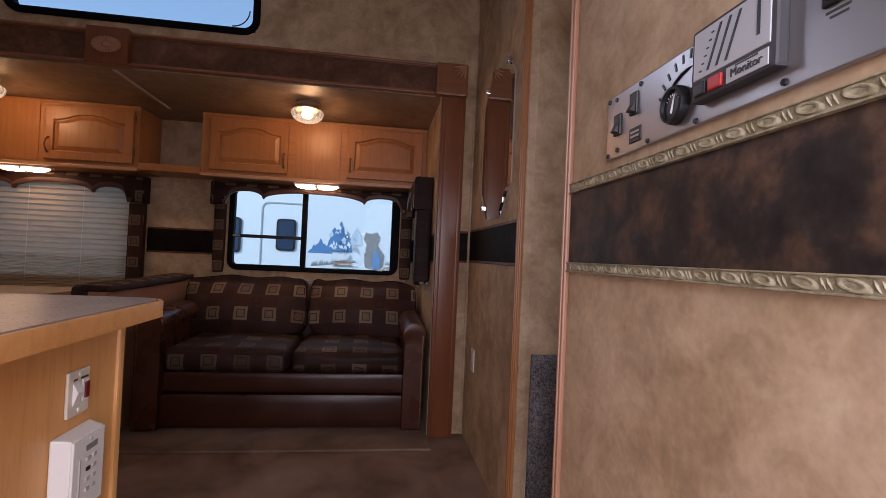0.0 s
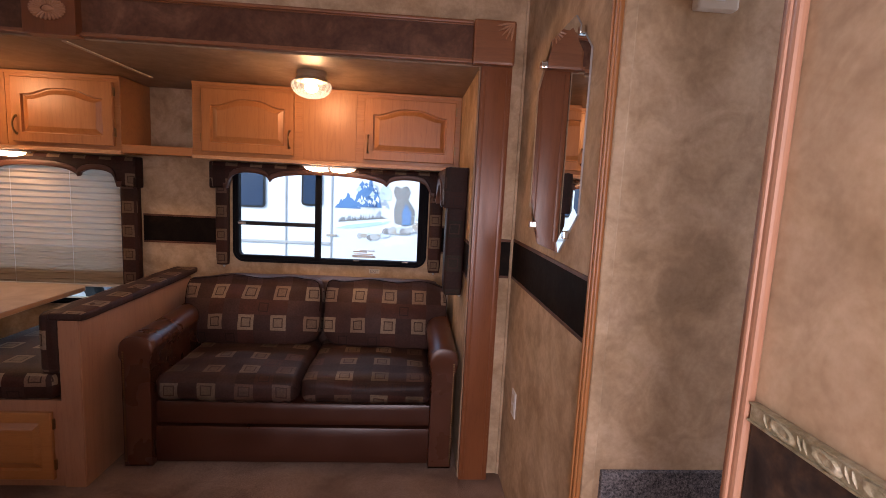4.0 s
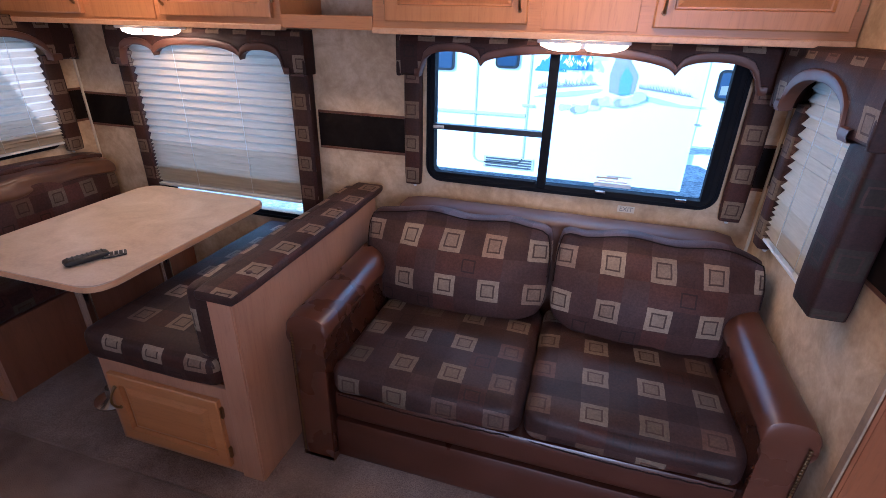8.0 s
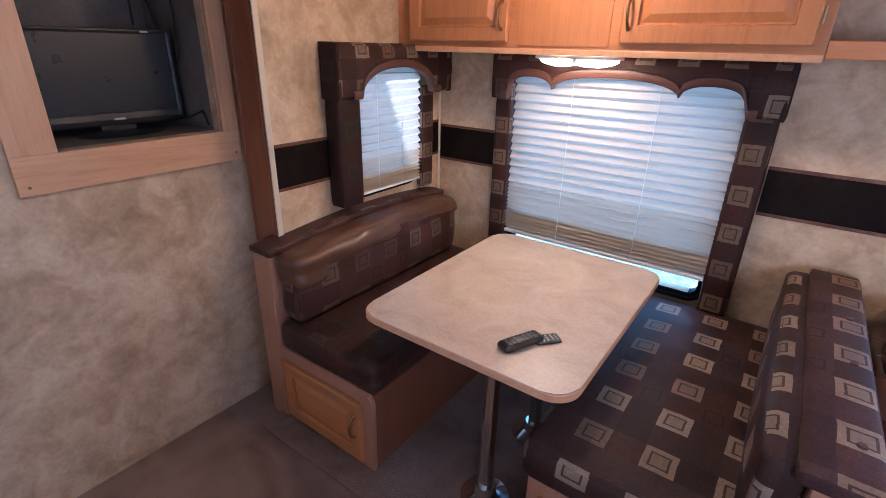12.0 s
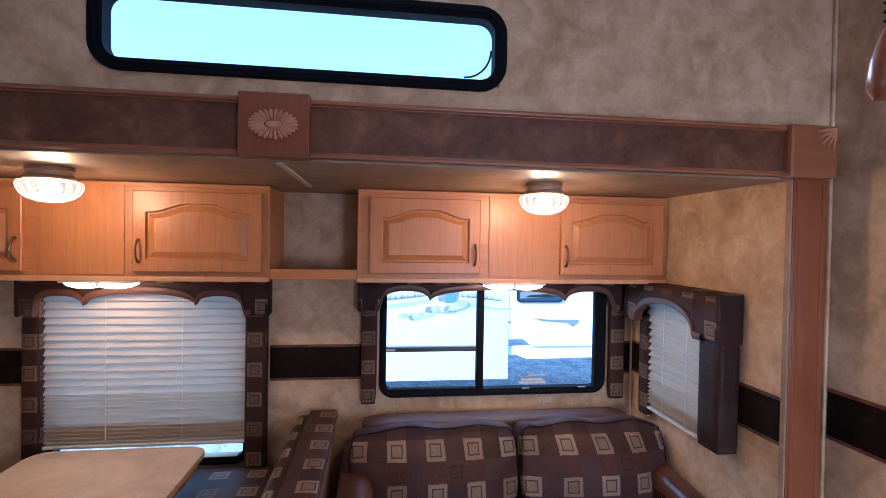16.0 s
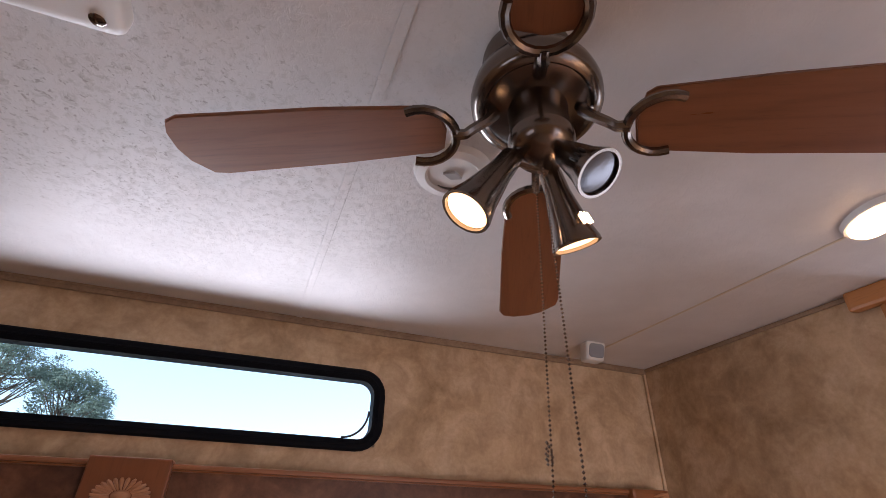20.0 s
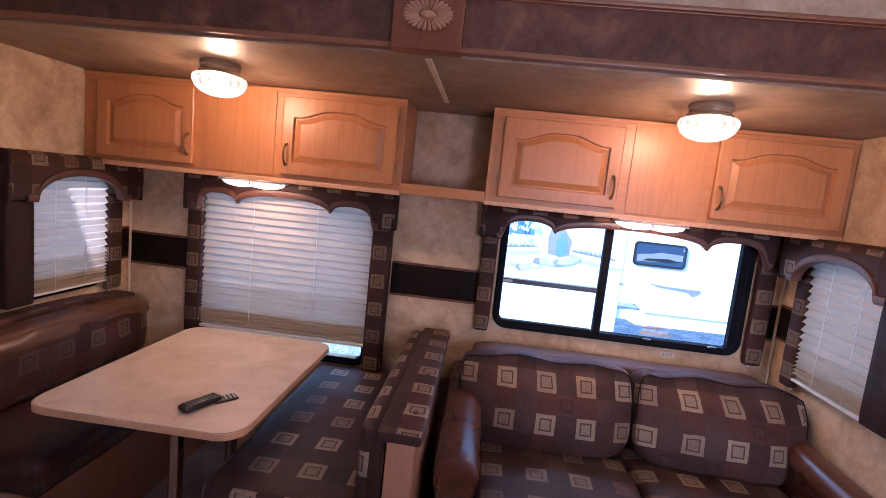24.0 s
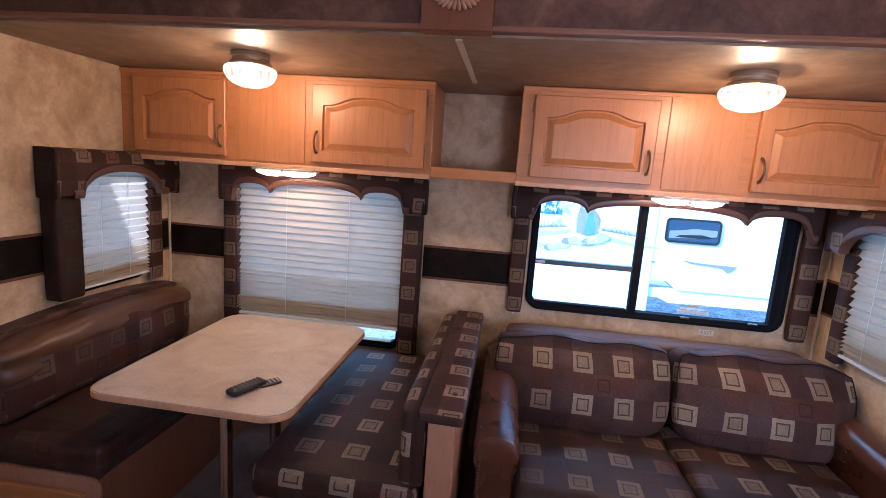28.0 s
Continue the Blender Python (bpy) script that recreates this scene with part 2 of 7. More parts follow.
def leather(name, col=(0.085, 0.028, 0.015), rough=0.34):
    m, nt, b = mat_base(name, rough, 0, 0.5)
    v = coords(nt)
    n1 = noise_tex(nt, v, 6.0, 3, 0.5, 0.2)
    vor = nt.nodes.new("ShaderNodeTexVoronoi")
    vor.inputs["Scale"].default_value = 260.0
    nt.links.new(v, vor.inputs["Vector"])
    c = ramp(nt, n1, [(0.3, tuple(0.8 * x for x in col)), (0.6, col), (0.8, tuple(1.18 * x for x in col))])
    nt.links.new(c, b.inputs["Base Color"])
    nt.links.new(calc(nt, "MULTIPLY_ADD", n1, 0.3, rough - 0.15), b.inputs["Roughness"])
    bump(nt, b, vor.outputs["Distance"], 0.10, 0.0008)
    return m


def carpet(name, a, bcol, scale=260.0, rough=0.95):
    m, nt, b = mat_base(name, rough, 0, 0.1)
    v = coords(nt)
    n1 = noise_tex(nt, v, scale, 3, 0.7)
    n2 = noise_tex(nt, v, 3.2, 6, 0.6, 0.5)
    c = ramp(nt, n1, [(0.32, a), (0.68, bcol)])
    c = mix(nt, 0.9, c, ramp(nt, n2, [(0.3, (0.24, 0.22, 0.20)), (0.7, (0.82, 0.80, 0.77))]), "SOFT_LIGHT")
    nt.links.new(c, b.inputs["Base Color"])
    bump(nt, b, n1, 0.8, 0.006)
    return m


def shade_cloth(name, col=(0.70, 0.665, 0.60), see=0.34):
    m = bpy.data.materials.new(name)
    m.use_nodes = True
    nt = m.node_tree
    nt.nodes.remove(nt.nodes["Principled BSDF"])
    d, tr, mx = nt.nodes.new("ShaderNodeBsdfDiffuse"), nt.nodes.new("ShaderNodeBsdfTranslucent"), nt.nodes.new("ShaderNodeMixShader")
    v = coords(nt, (4, 4, 60))
    n1 = noise_tex(nt, v, 2.0, 4, 0.6)
    c = ramp(nt, n1, [(0.3, tuple(0.85 * x for x in col)), (0.7, col)])
    nt.links.new(c, tr.inputs["Color"])
    warm = mix(nt, 1.0, c, (0.92, 0.80, 0.64), "MULTIPLY")
    nt.links.new(warm, d.inputs["Color"])
    mx.inputs[0].default_value = see
    nt.links.new(d.outputs[0], mx.inputs[1])
    nt.links.new(tr.outputs[0], mx.inputs[2])
    nt.links.new(mx.outputs[0], nt.nodes["Material Output"].inputs["Surface"])
    return m


def glow(name, col, strength):
    m, nt, b = mat_base(name, 0.3)
    b.inputs["Base Color"].default_value = (0.9, 0.88, 0.82, 1)
    b.inputs["Emission Color"].default_value = (*col, 1)
    b.inputs["Emission Strength"].default_value = strength
    return m


def clear_glass(name, tint=(1, 1, 1), rough=0.0):
    m = bpy.data.materials.new(name)
    m.use_nodes = True
    nt = m.node_tree
    nt.nodes.remove(nt.nodes["Principled BSDF"])
    t, g, mx, fr = nt.nodes.new("ShaderNodeBsdfTransparent"), nt.nodes.new("ShaderNodeBsdfGlossy"), nt.nodes.new("ShaderNodeMixShader"), nt.nodes.new("ShaderNodeFresnel")
    t.inputs["Color"].default_value = (*tint, 1)
    g.inputs["Roughness"].default_value = rough
    fr.inputs["IOR"].default_value = 1.14
    nt.links.new(fr.outputs[0], mx.inputs[0])
    nt.links.new(t.outputs[0], mx.inputs[1])
    nt.links.new(g.outputs[0], mx.inputs[2])
    nt.links.new(mx.outputs[0], nt.nodes["Material Output"].inputs["Surface"])
    return m


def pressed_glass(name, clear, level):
    """Warm glass around a bulb: partly clear; its scattered light is emission in small facets."""
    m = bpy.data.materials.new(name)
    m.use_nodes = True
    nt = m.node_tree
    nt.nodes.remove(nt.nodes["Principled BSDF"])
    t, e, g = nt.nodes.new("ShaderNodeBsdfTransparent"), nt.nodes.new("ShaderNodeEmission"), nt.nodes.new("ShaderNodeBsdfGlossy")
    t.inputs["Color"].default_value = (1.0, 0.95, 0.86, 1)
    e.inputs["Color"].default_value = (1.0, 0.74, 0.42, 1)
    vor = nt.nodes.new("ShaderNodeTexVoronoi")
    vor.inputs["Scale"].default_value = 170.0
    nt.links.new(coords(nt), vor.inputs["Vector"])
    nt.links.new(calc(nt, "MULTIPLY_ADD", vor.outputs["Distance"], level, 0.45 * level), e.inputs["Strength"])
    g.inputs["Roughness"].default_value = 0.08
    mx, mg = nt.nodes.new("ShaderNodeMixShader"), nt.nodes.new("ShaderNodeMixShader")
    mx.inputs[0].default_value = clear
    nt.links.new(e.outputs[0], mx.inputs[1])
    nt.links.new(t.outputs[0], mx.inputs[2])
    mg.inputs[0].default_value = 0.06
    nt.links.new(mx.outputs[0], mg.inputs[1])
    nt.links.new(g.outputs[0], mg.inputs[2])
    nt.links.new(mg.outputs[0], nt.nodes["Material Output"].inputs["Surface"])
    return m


def stained_ceiling(name):
    """White ceiling vinyl with flaking grey mildew patches."""
    m, nt, b = mat_base(name, 0.5, 0, 0.4)
    v = coords(nt)
    dist = nt.nodes.new("ShaderNodeVectorMath")
    dist.operation = "DISTANCE"
    nt.links.new(v, dist.inputs[0])
    dist.inputs[1].default_value = (-0.85, 2.2, 2.52)
    patch = ramp(nt, calc(nt, "ADD", dist.outputs["Value"], calc(nt, "MULTIPLY", noise_tex(nt, v, 3.0, 4, 0.6), 0.5)), [(0.55, (1, 1, 1)), (0.98, (0, 0, 0))])
    area = calc(nt, "MULTIPLY", patch, ramp(nt, noise_tex(nt, v, 2.2, 3, 0.5), [(0.32, (0.3, 0.3, 0.3)), (0.6, (1, 1, 1))]))
    flakes = ramp(nt, noise_tex(nt, v, 52.0, 6, 0.75, 0.6), [(0.48, (0, 0, 0)), (0.62, (1, 1, 1))])
    spots = ramp(nt, noise_tex(nt, v, 105.0, 3, 0.6, 0.4), [(0.60, (0, 0, 0)), (0.68, (1, 1, 1))])
    base = ramp(nt, noise_tex(nt, v, 4.0, 4, 0.6), [(0.3, (0.62, 0.605, 0.59)), (0.7, (0.72, 0.71, 0.70))])
    c = mix(nt, calc(nt, "MULTIPLY", calc(nt, "MULTIPLY", area, flakes), 0.55), base, (0.40, 0.385, 0.35))
    c = mix(nt, calc(nt, "MULTIPLY", calc(nt, "MULTIPLY", area, spots), 0.7), c, (0.30, 0.28, 0.25))
    nt.links.new(c, b.inputs["Base Color"])
    bump(nt, b, calc(nt, "ADD", flakes, noise_tex(nt, v, 140.0, 3, 0.6)), 0.35, 0.002)
    return m


PAPER = mottled("wallpaper_sponged_beige", [(0.28, (0.34, 0.235, 0.138)), (0.47, (0.46, 0.338, 0.215)), (0.68, (0.57, 0.437, 0.30))], 3.6, 70.0, 0.2, 0.6, 0.08, 0.8, 0.15, 0.26)
# Niche inside: darker and greyer than the room's wallpaper.
NICHEWALL = mottled("niche_dark_grey_brown", [(0.30, (0.10, 0.082, 0.07)), (0.5, (0.14, 0.118, 0.10)), (0.72, (0.18, 0.155, 0.135))], 5.0, 70.0, 0.2, 0.5, 0.05, 0.6, 0.3)
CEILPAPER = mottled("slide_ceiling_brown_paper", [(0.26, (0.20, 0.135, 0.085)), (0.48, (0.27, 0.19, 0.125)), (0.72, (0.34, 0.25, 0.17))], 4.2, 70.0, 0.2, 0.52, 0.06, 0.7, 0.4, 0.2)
BAND = mottled("border_dark_marbled", [(0.30, (0.016, 0.014, 0.014)), (0.46, (0.030, 0.024, 0.022)), (0.60, (0.075, 0.046, 0.031)), (0.74, (0.13, 0.078, 0.046))], 14.0, 60.0, 0.25, 0.45, 0.05, 0.15, 0.2, 0.25)
BAND2 = mottled("border_near_black", [(0.32, (0.007, 0.005, 0.005)), (0.6, (0.014, 0.010, 0.008)), (0.85, (0.035, 0.02, 0.015))], 8.0, 50.0, 0.2, 0.55, 0.05, 0.6, 0.05)
FASCIA = mottled("fascia_dark_brown_paper", [(0.30, (0.058, 0.022, 0.011)), (0.5, (0.104, 0.044, 0.024)), (0.72, (0.185, 0.090, 0.050))], 5.0, 60.0, 0.25, 0.42, 0.05, 1.0, 0.35, 0.25)
OAK_X, OAK_Y, OAK_Z = oak("oak_grain_x", "x"), oak("oak_grain_y", "y"), oak("oak_grain_z", "z")
OAKP_Z = oak("oak_pale_grain_z", "z", (0.30, 0.140, 0.080), (0.41, 0.215, 0.128))
OAKP_Y = oak("oak_pale_grain_y", "y", (0.44, 0.215, 0.10), (0.62, 0.355, 0.185))
OAKN_Z = oak("oak_niche_grain_z", "z", (0.42, 0.205, 0.095), (0.60, 0.34, 0.175))
REDOAK_X = oak("red_oak_grain_x", "x", (0.17, 0.060, 0.023), (0.28, 0.108, 0.042))
# Bench-side oak with the shade under the table put into its colour.
BENCHSIDE = oak("bench_side_oak_shaded", "z", (0.15, 0.052, 0.024), (0.22, 0.080, 0.037))
CARVED = oak("carved_pale_oak", "x", (0.34, 0.15, 0.075), (0.50, 0.25, 0.13))
PILLAR = oak("red_oak_pillar", "z", (0.145, 0.046, 0.017), (0.215, 0.072, 0.026), 0.32)
FABRIC = patchwork("patchwork_upholstery", 0.083, 0.62, 0.52, 0.66, 0.4, 1.26)
FABRIC_T = patchwork("patchwork_dinette_seat", 0.083, 0.55, 0.40, 0.66, 0.7, 1.26)
# Sofa fabric coloured darker for the dull sheen of the upward-facing seats.
FABRIC_S = patchwork("patchwork_dimmed_seat", 0.083, 0.52, 0.31, 0.34, 1.0, 1.28)
FABRIC_V = patchwork("patchwork_valance_fabric", 0.072, 0.6, 0.29, 0.46, 1.0, 1.45)
FABRIC_B = patchwork("patchwork_plain_brown_side", 0.083, 0.6, 0.20, 0.08, 1.0, 1.5)
FABRIC_D = patchwork("patchwork_dark_leatherette", 0.083, 0.40, 0.46, 0.16, 1.0, 1.3)
# Warm lamp reflection on the bench back is mixed into this fabric's colour.
FABRIC_O = patchwork("patchwork_lamp_tinted", 0.083, 0.42, 0.58, 0.34, 0.6, 1.35)
LEATHER = leather("brown_leather", (0.052, 0.016, 0.008), 0.33)
# Lit copy of the sofa leather: arms coloured lighter than the shaded front.
LEATHER_A = leather("arm_leather_lit", (0.088, 0.031, 0.016), 0.30)
LEATHER_D = leather("brown_leatherette", (0.075, 0.032, 0.020), 0.55)
# Brown leatherette, lightened and warmed in colour for the lamp glow on it.
LEATHER_W = leather("leatherette_lamp_tinted", (0.115, 0.054, 0.027), 0.36)
WELT = flat_fine("dark_cushion_seam", (0.020, 0.011, 0.009), 0.9, 0, 200, 0.3, 0.1, 0.1)
PIPING = leather("red_brown_welt", (0.095, 0.038, 0.022), 0.42)
CARPET = carpet("carpet_grey_brown", (0.16, 0.104, 0.080), (0.34, 0.24, 0.185))
CARPET_G = carpet("carpet_grey_speckled", (0.045, 0.046, 0.055), (0.30, 0.29, 0.30), 160.0)
VINYL = mottled("vinyl_floor_tan", [(0.3, (0.26, 0.19, 0.13)), (0.7, (0.42, 0.33, 0.24))], 7.0, 70.0, 0.3, 0.4)
TABLE = mottled("laminate_table_cream", [(0.30, (0.44, 0.335, 0.25)), (0.5, (0.53, 0.415, 0.32)), (0.72, (0.60, 0.49, 0.395))], 6.0, 90.0, 0.2, 0.34, 0.03, 0.8, 0.5)
COUNTER = mottled("laminate_counter_taupe", [(0.30, (0.36, 0.27, 0.20)), (0.5, (0.43, 0.33, 0.25)), (0.72, (0.50, 0.39, 0.30))], 9.0, 240.0, 0.03, 0.3, 0.03, 1.0, 0.5)
CEIL = stained_ceiling("ceiling_white_stained")
WHITE = flat_fine("white_plastic", (0.75, 0.74, 0.71), 0.4, 0, 200, 0.15, 0.03)
CREAM = flat_fine("cream_plastic", (0.66, 0.60, 0.49), 0.42, 0, 200, 0.2, 0.03)
TRIM_W = flat_fine("cream_trim_strip", (0.62, 0.53, 0.40), 0.5, 0, 200, 0.2, 0.03)
ROPE = mottled("carved_cream_green_border", [(0.3, (0.19, 0.165, 0.09)), (0.55, (0.36, 0.32, 0.21)), (0.8, (0.50, 0.46, 0.34))], 55.0, 160.0, 0.4, 0.55, 0.4)
BLACK = flat_fine("black_plastic", (0.012, 0.012, 0.013), 0.38, 0, 300, 0.3, 0.05)
RUBBER = flat_fine("black_window_frame", (0.006, 0.007, 0.010), 0.7, 0, 300, 0.3, 0.06, 0.08)
SASH = flat_fine("black_aluminium_sash", (0.010, 0.013, 0.018), 0.34, 0, 300, 0.3, 0.04, 0.5)
SCREEN = flat_fine("dark_screen", (0.020, 0.025, 0.030), 0.30, 0, 300, 0.1, 0.0)
HONEY_Z = oak("honey_oak_grain_z", "z", (0.52, 0.235, 0.065), (0.68, 0.345, 0.115))
HONEY_X = oak("honey_oak_grain_x", "x", (0.52, 0.235, 0.065), (0.68, 0.345, 0.115))
NICKEL = flat_fine("brushed_dark_nickel", (0.24, 0.205, 0.18), 0.2, 1.0, 150, 0.25, 0.05)
LAMPRING = flat_fine("lamp_ring_brown_nickel", (0.42, 0.30, 0.20), 0.38, 0.45, 150, 0.25, 0.05)
CHROME = flat_fine("chrome", (0.72, 0.72, 0.72), 0.14, 1.0, 150, 0.1, 0.0)
BRASS = flat_fine("antique_brass", (0.30, 0.20, 0.10), 0.35, 1.0, 200, 0.3, 0.05)
CONSOLE = flat_fine("pale_console_print", (0.52, 0.53, 0.55), 0.45, 0.1, 220, 0.15, 0.03)
ALU = flat_fine("brushed_aluminium_plate", (0.42, 0.40, 0.40), 0.34, 0.85, 220, 0.2, 0.08)
BLADE = oak("fan_blade_wood", "x", (0.15, 0.055, 0.025), (0.26, 0.105, 0.048), 0.33)
BOB = oak("wooden_pull_bob", "z", (0.21, 0.065, 0.027), (0.32, 0.115, 0.05), 0.22)
GRILLE = flat_fine("speaker_mesh_grey", (0.30, 0.31, 0.33), 0.7, 0, 600, 0.4, 0.4, 0.3)
PILOT = flat_fine("dark_red_pilot_lens", (0.16, 0.012, 0.012), 0.25, 0, 200, 0.2, 0.0)
SHADE = shade_cloth("pleated_shade_cloth", (0.61, 0.555, 0.475), 0.39)
RIMWHITE = flat_fine("window_rail_white", (0.72, 0.71, 0.69), 0.45, 0, 200, 0.15, 0.03)
GLASS = clear_glass("window_glass", (0.82, 0.965, 1.0))
RIBGLASS = glow("lamp_bulb_lit", (1.0, 0.62, 0.28), G_DOME)
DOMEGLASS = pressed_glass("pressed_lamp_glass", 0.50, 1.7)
# Ribs glow more than grooves: their light and dark is put into emission.
RIB_A = pressed_glass("lamp_rib_bright_glow", 0.55, 1.5)
RIB_B = pressed_glass("lamp_groove_dim_glow", 0.62, 0.7)
LENSLIT = glow("lamp_lens_lit", (1.0, 0.64, 0.31), G_LENS)
CEILLENS = glow("ceiling_lens_lit", (1.0, 0.66, 0.34), 5.0)
BULB = glow("spot_bulb_lit", (1.0, 0.64, 0.28), G_SPOT)
BULB_OFF = flat_fine("spot_reflector_off", (0.16, 0.16, 0.17), 0.22, 1.0, 120, 0.2, 0.2)
PALE = flat_fine("pale_grey_rubber", (0.42, 0.41, 0.40), 0.5, 0, 200, 0.2, 0.05)
RED = flat_fine("red_switch", (0.45, 0.02, 0.015), 0.35, 0, 200, 0.1, 0.0)
MIRROR = flat_fine("mirror_silvered", (0.88, 0.89, 0.88), 0.02, 1.0, 100, 0.0, 0.0)
MIRROR.node_tree.nodes["Principled BSDF"].inputs["Roughness"].links and MIRROR.node_tree.links.remove(MIRROR.node_tree.nodes["Principled BSDF"].inputs["Roughness"].links[0])
MIRROR.node_tree.nodes["Principled BSDF"].inputs["Roughness"].default_value = 0.01
ASPHALT = carpet("gravel", (0.17, 0.18, 0.205), (0.50, 0.51, 0.53), 17.0, 0.9)
TRAILER = flat_fine("trailer_white_gelcoat", (0.78, 0.79, 0.80), 0.35, 0, 80, 0.12, 0.02)
TR_BLUE = flat_fine("decal_blue", (0.10, 0.22, 0.42), 0.4, 0, 80, 0.3, 0.0)
TR_GREY = flat_fine("decal_grey", (0.23, 0.22, 0.21), 0.4, 0, 80, 0.4, 0.0)
TR_TAN = flat_fine("decal_tan", (0.42, 0.36, 0.30), 0.4, 0, 80, 0.4, 0.0)
TR_PALE = flat_fine("decal_pale_blue", (0.55, 0.62, 0.68), 0.4, 0, 80, 0.3, 0.0)
TR_WIN = flat_fine("trailer_dark_glass", (0.03, 0.05, 0.09), 0.06, 0, 80, 0.2, 0.0)
TYRE = flat_fine("tyre_rubber", (0.02, 0.02, 0.02), 0.8, 0, 80, 0.3, 0.3)
BARK = mottled("pine_bark", [(0.3, (0.06, 0.04, 0.03)), (0.7, (0.14, 0.10, 0.07))], 8.0, 40.0, 0.4, 0.9, 0.8)
# Needles are paler than foliage: distance haze is put into the colour.
NEEDLES = mottled("hazy_pine_needles", [(0.3, (0.11, 0.15, 0.12)), (0.7, (0.16, 0.205, 0.16))], 3.0, 20.0, 0.4, 0.8, 0.3)


# ---- mesh helpers ----
def part(name, bm, material, parent=None, label="", smooth=False):
    """Links a bmesh, given in world metres, as one mesh object under a thing or a part."""
    me = bpy.data.meshes.new(name)
    bmesh.ops.recalc_face_normals(bm, faces=bm.faces[:])
    bm.to_mesh(me)
    bm.free()
    me.materials.append(material)
    if smooth:
        me.polygons.foreach_set("use_smooth", [True] * len(me.polygons))
        me.set_sharp_from_angle(angle=radians(smooth if smooth > 1 else 40))
    ob = new(name, me)
    if parent is not None:
        ob.parent = parent
        ob.matrix_parent_inverse = Matrix.Translation(-parent.location) if parent.type == "EMPTY" else Matrix()
    if label:
        ob["label"] = label
    return ob


def thing(name, at, label, category, group="", kind=""):
    ob = new(name)
    ob.location = at
    ob.empty_display_size = 0.05
    return tagged(ob, label, category, group, kind)


def setting(name, bm, material, label="", category="", smooth=False):
    return tagged(part(name, bm, material, None, "", smooth), label, category, "", "structure")


def add_box(bm, lo, hi, bevel=0.0, seg=2):
    c = [(a + b) / 2 for a, b in zip(lo, hi)]
    s = [abs(b - a) for a, b in zip(lo, hi)]
    got = bmesh.ops.create_cube(bm, size=1.0, matrix=Matrix.Translation(c) @ Matrix.Diagonal((*s, 1)))
    if bevel:
        edges = list({e for v in got["verts"] for e in v.link_edges})
        bmesh.ops.bevel(bm, geom=edges, offset=min(bevel, 0.45 * min(s)), segments=seg, affect="EDGES", profile=0.6)
    return bm


def box(lo, hi, bevel=0.0, seg=2):
    return add_box(bmesh.new(), lo, hi, bevel, seg)


def add_tube(bm, pts, r, n=8, caps=True):
    """A round bar along a polyline; r may be one radius or one for each point."""
    pts = [Vector(p) for p in pts]
    rings, side = [], None
    for i, p in enumerate(pts):
        d = (pts[min(i + 1, len(pts) - 1)] - pts[max(i - 1, 0)]).normalized()
        if side is None:
            side = d.orthogonal().normalized()
        side = (side - d * side.dot(d)).normalized()
        up = d.cross(side)
        rr = r[i] if isinstance(r, (list, tuple)) else r
        rings.append([bm.verts.new(p + rr * (math.cos(2 * math.pi * k / n) * side + math.sin(2 * math.pi * k / n) * up)) for k in range(n)])
    for a, b in zip(rings, rings[1:]):
        for k in range(n):
            bm.faces.new((a[k], a[(k + 1) % n], b[(k + 1) % n], b[k]))
    if caps:
        bm.faces.new(rings[0])
        bm.faces.new(rings[-1][::-1])
    return bm


def tube(pts, r, n=8, caps=True):
    return add_tube(bmesh.new(), pts, r, n, caps)


def add_lathe(bm, prof, m, n=24):
    """Turns a profile of (radius, height) about the local z of m."""
    rings = []
    for r, h in prof:
        if r < 1e-5:
            rings.append([bm.verts.new(m @ Vector((0, 0, h)))])
        else:
            rings.append([bm.verts.new(m @ Vector((r * math.cos(2 * math.pi * k / n), r * math.sin(2 * math.pi * k / n), h))) for k in range(n)])
    for a, b in zip(rings, rings[1:]):
        for k in range(n):
            q = [a[k % len(a)], a[(k + 1) % len(a)], b[(k + 1) % len(b)], b[k % len(b)]]
            q = [v for i, v in enumerate(q) if v not in q[:i]]
            if len(q) > 2:
                bm.faces.new(q)
    return bm


def lathe(prof, m, n=24):
    return add_lathe(bmesh.new(), prof, m, n)


def add_prism(bm, loop, off):
    """A closed outline of points pushed along off."""
    a = [bm.verts.new(p) for p in loop]
    b = [bm.verts.new(Vector(p) + Vector(off)) for p in loop]
    bm.faces.new(a)
    bm.faces.new(b[::-1])
    for k in range(len(a)):
        j = (k + 1) % len(a)
        bm.faces.new((a[k], b[k], b[j], a[j]))
    return bm


def prism(loop, off):
    return add_prism(bmesh.new(), loop, off)


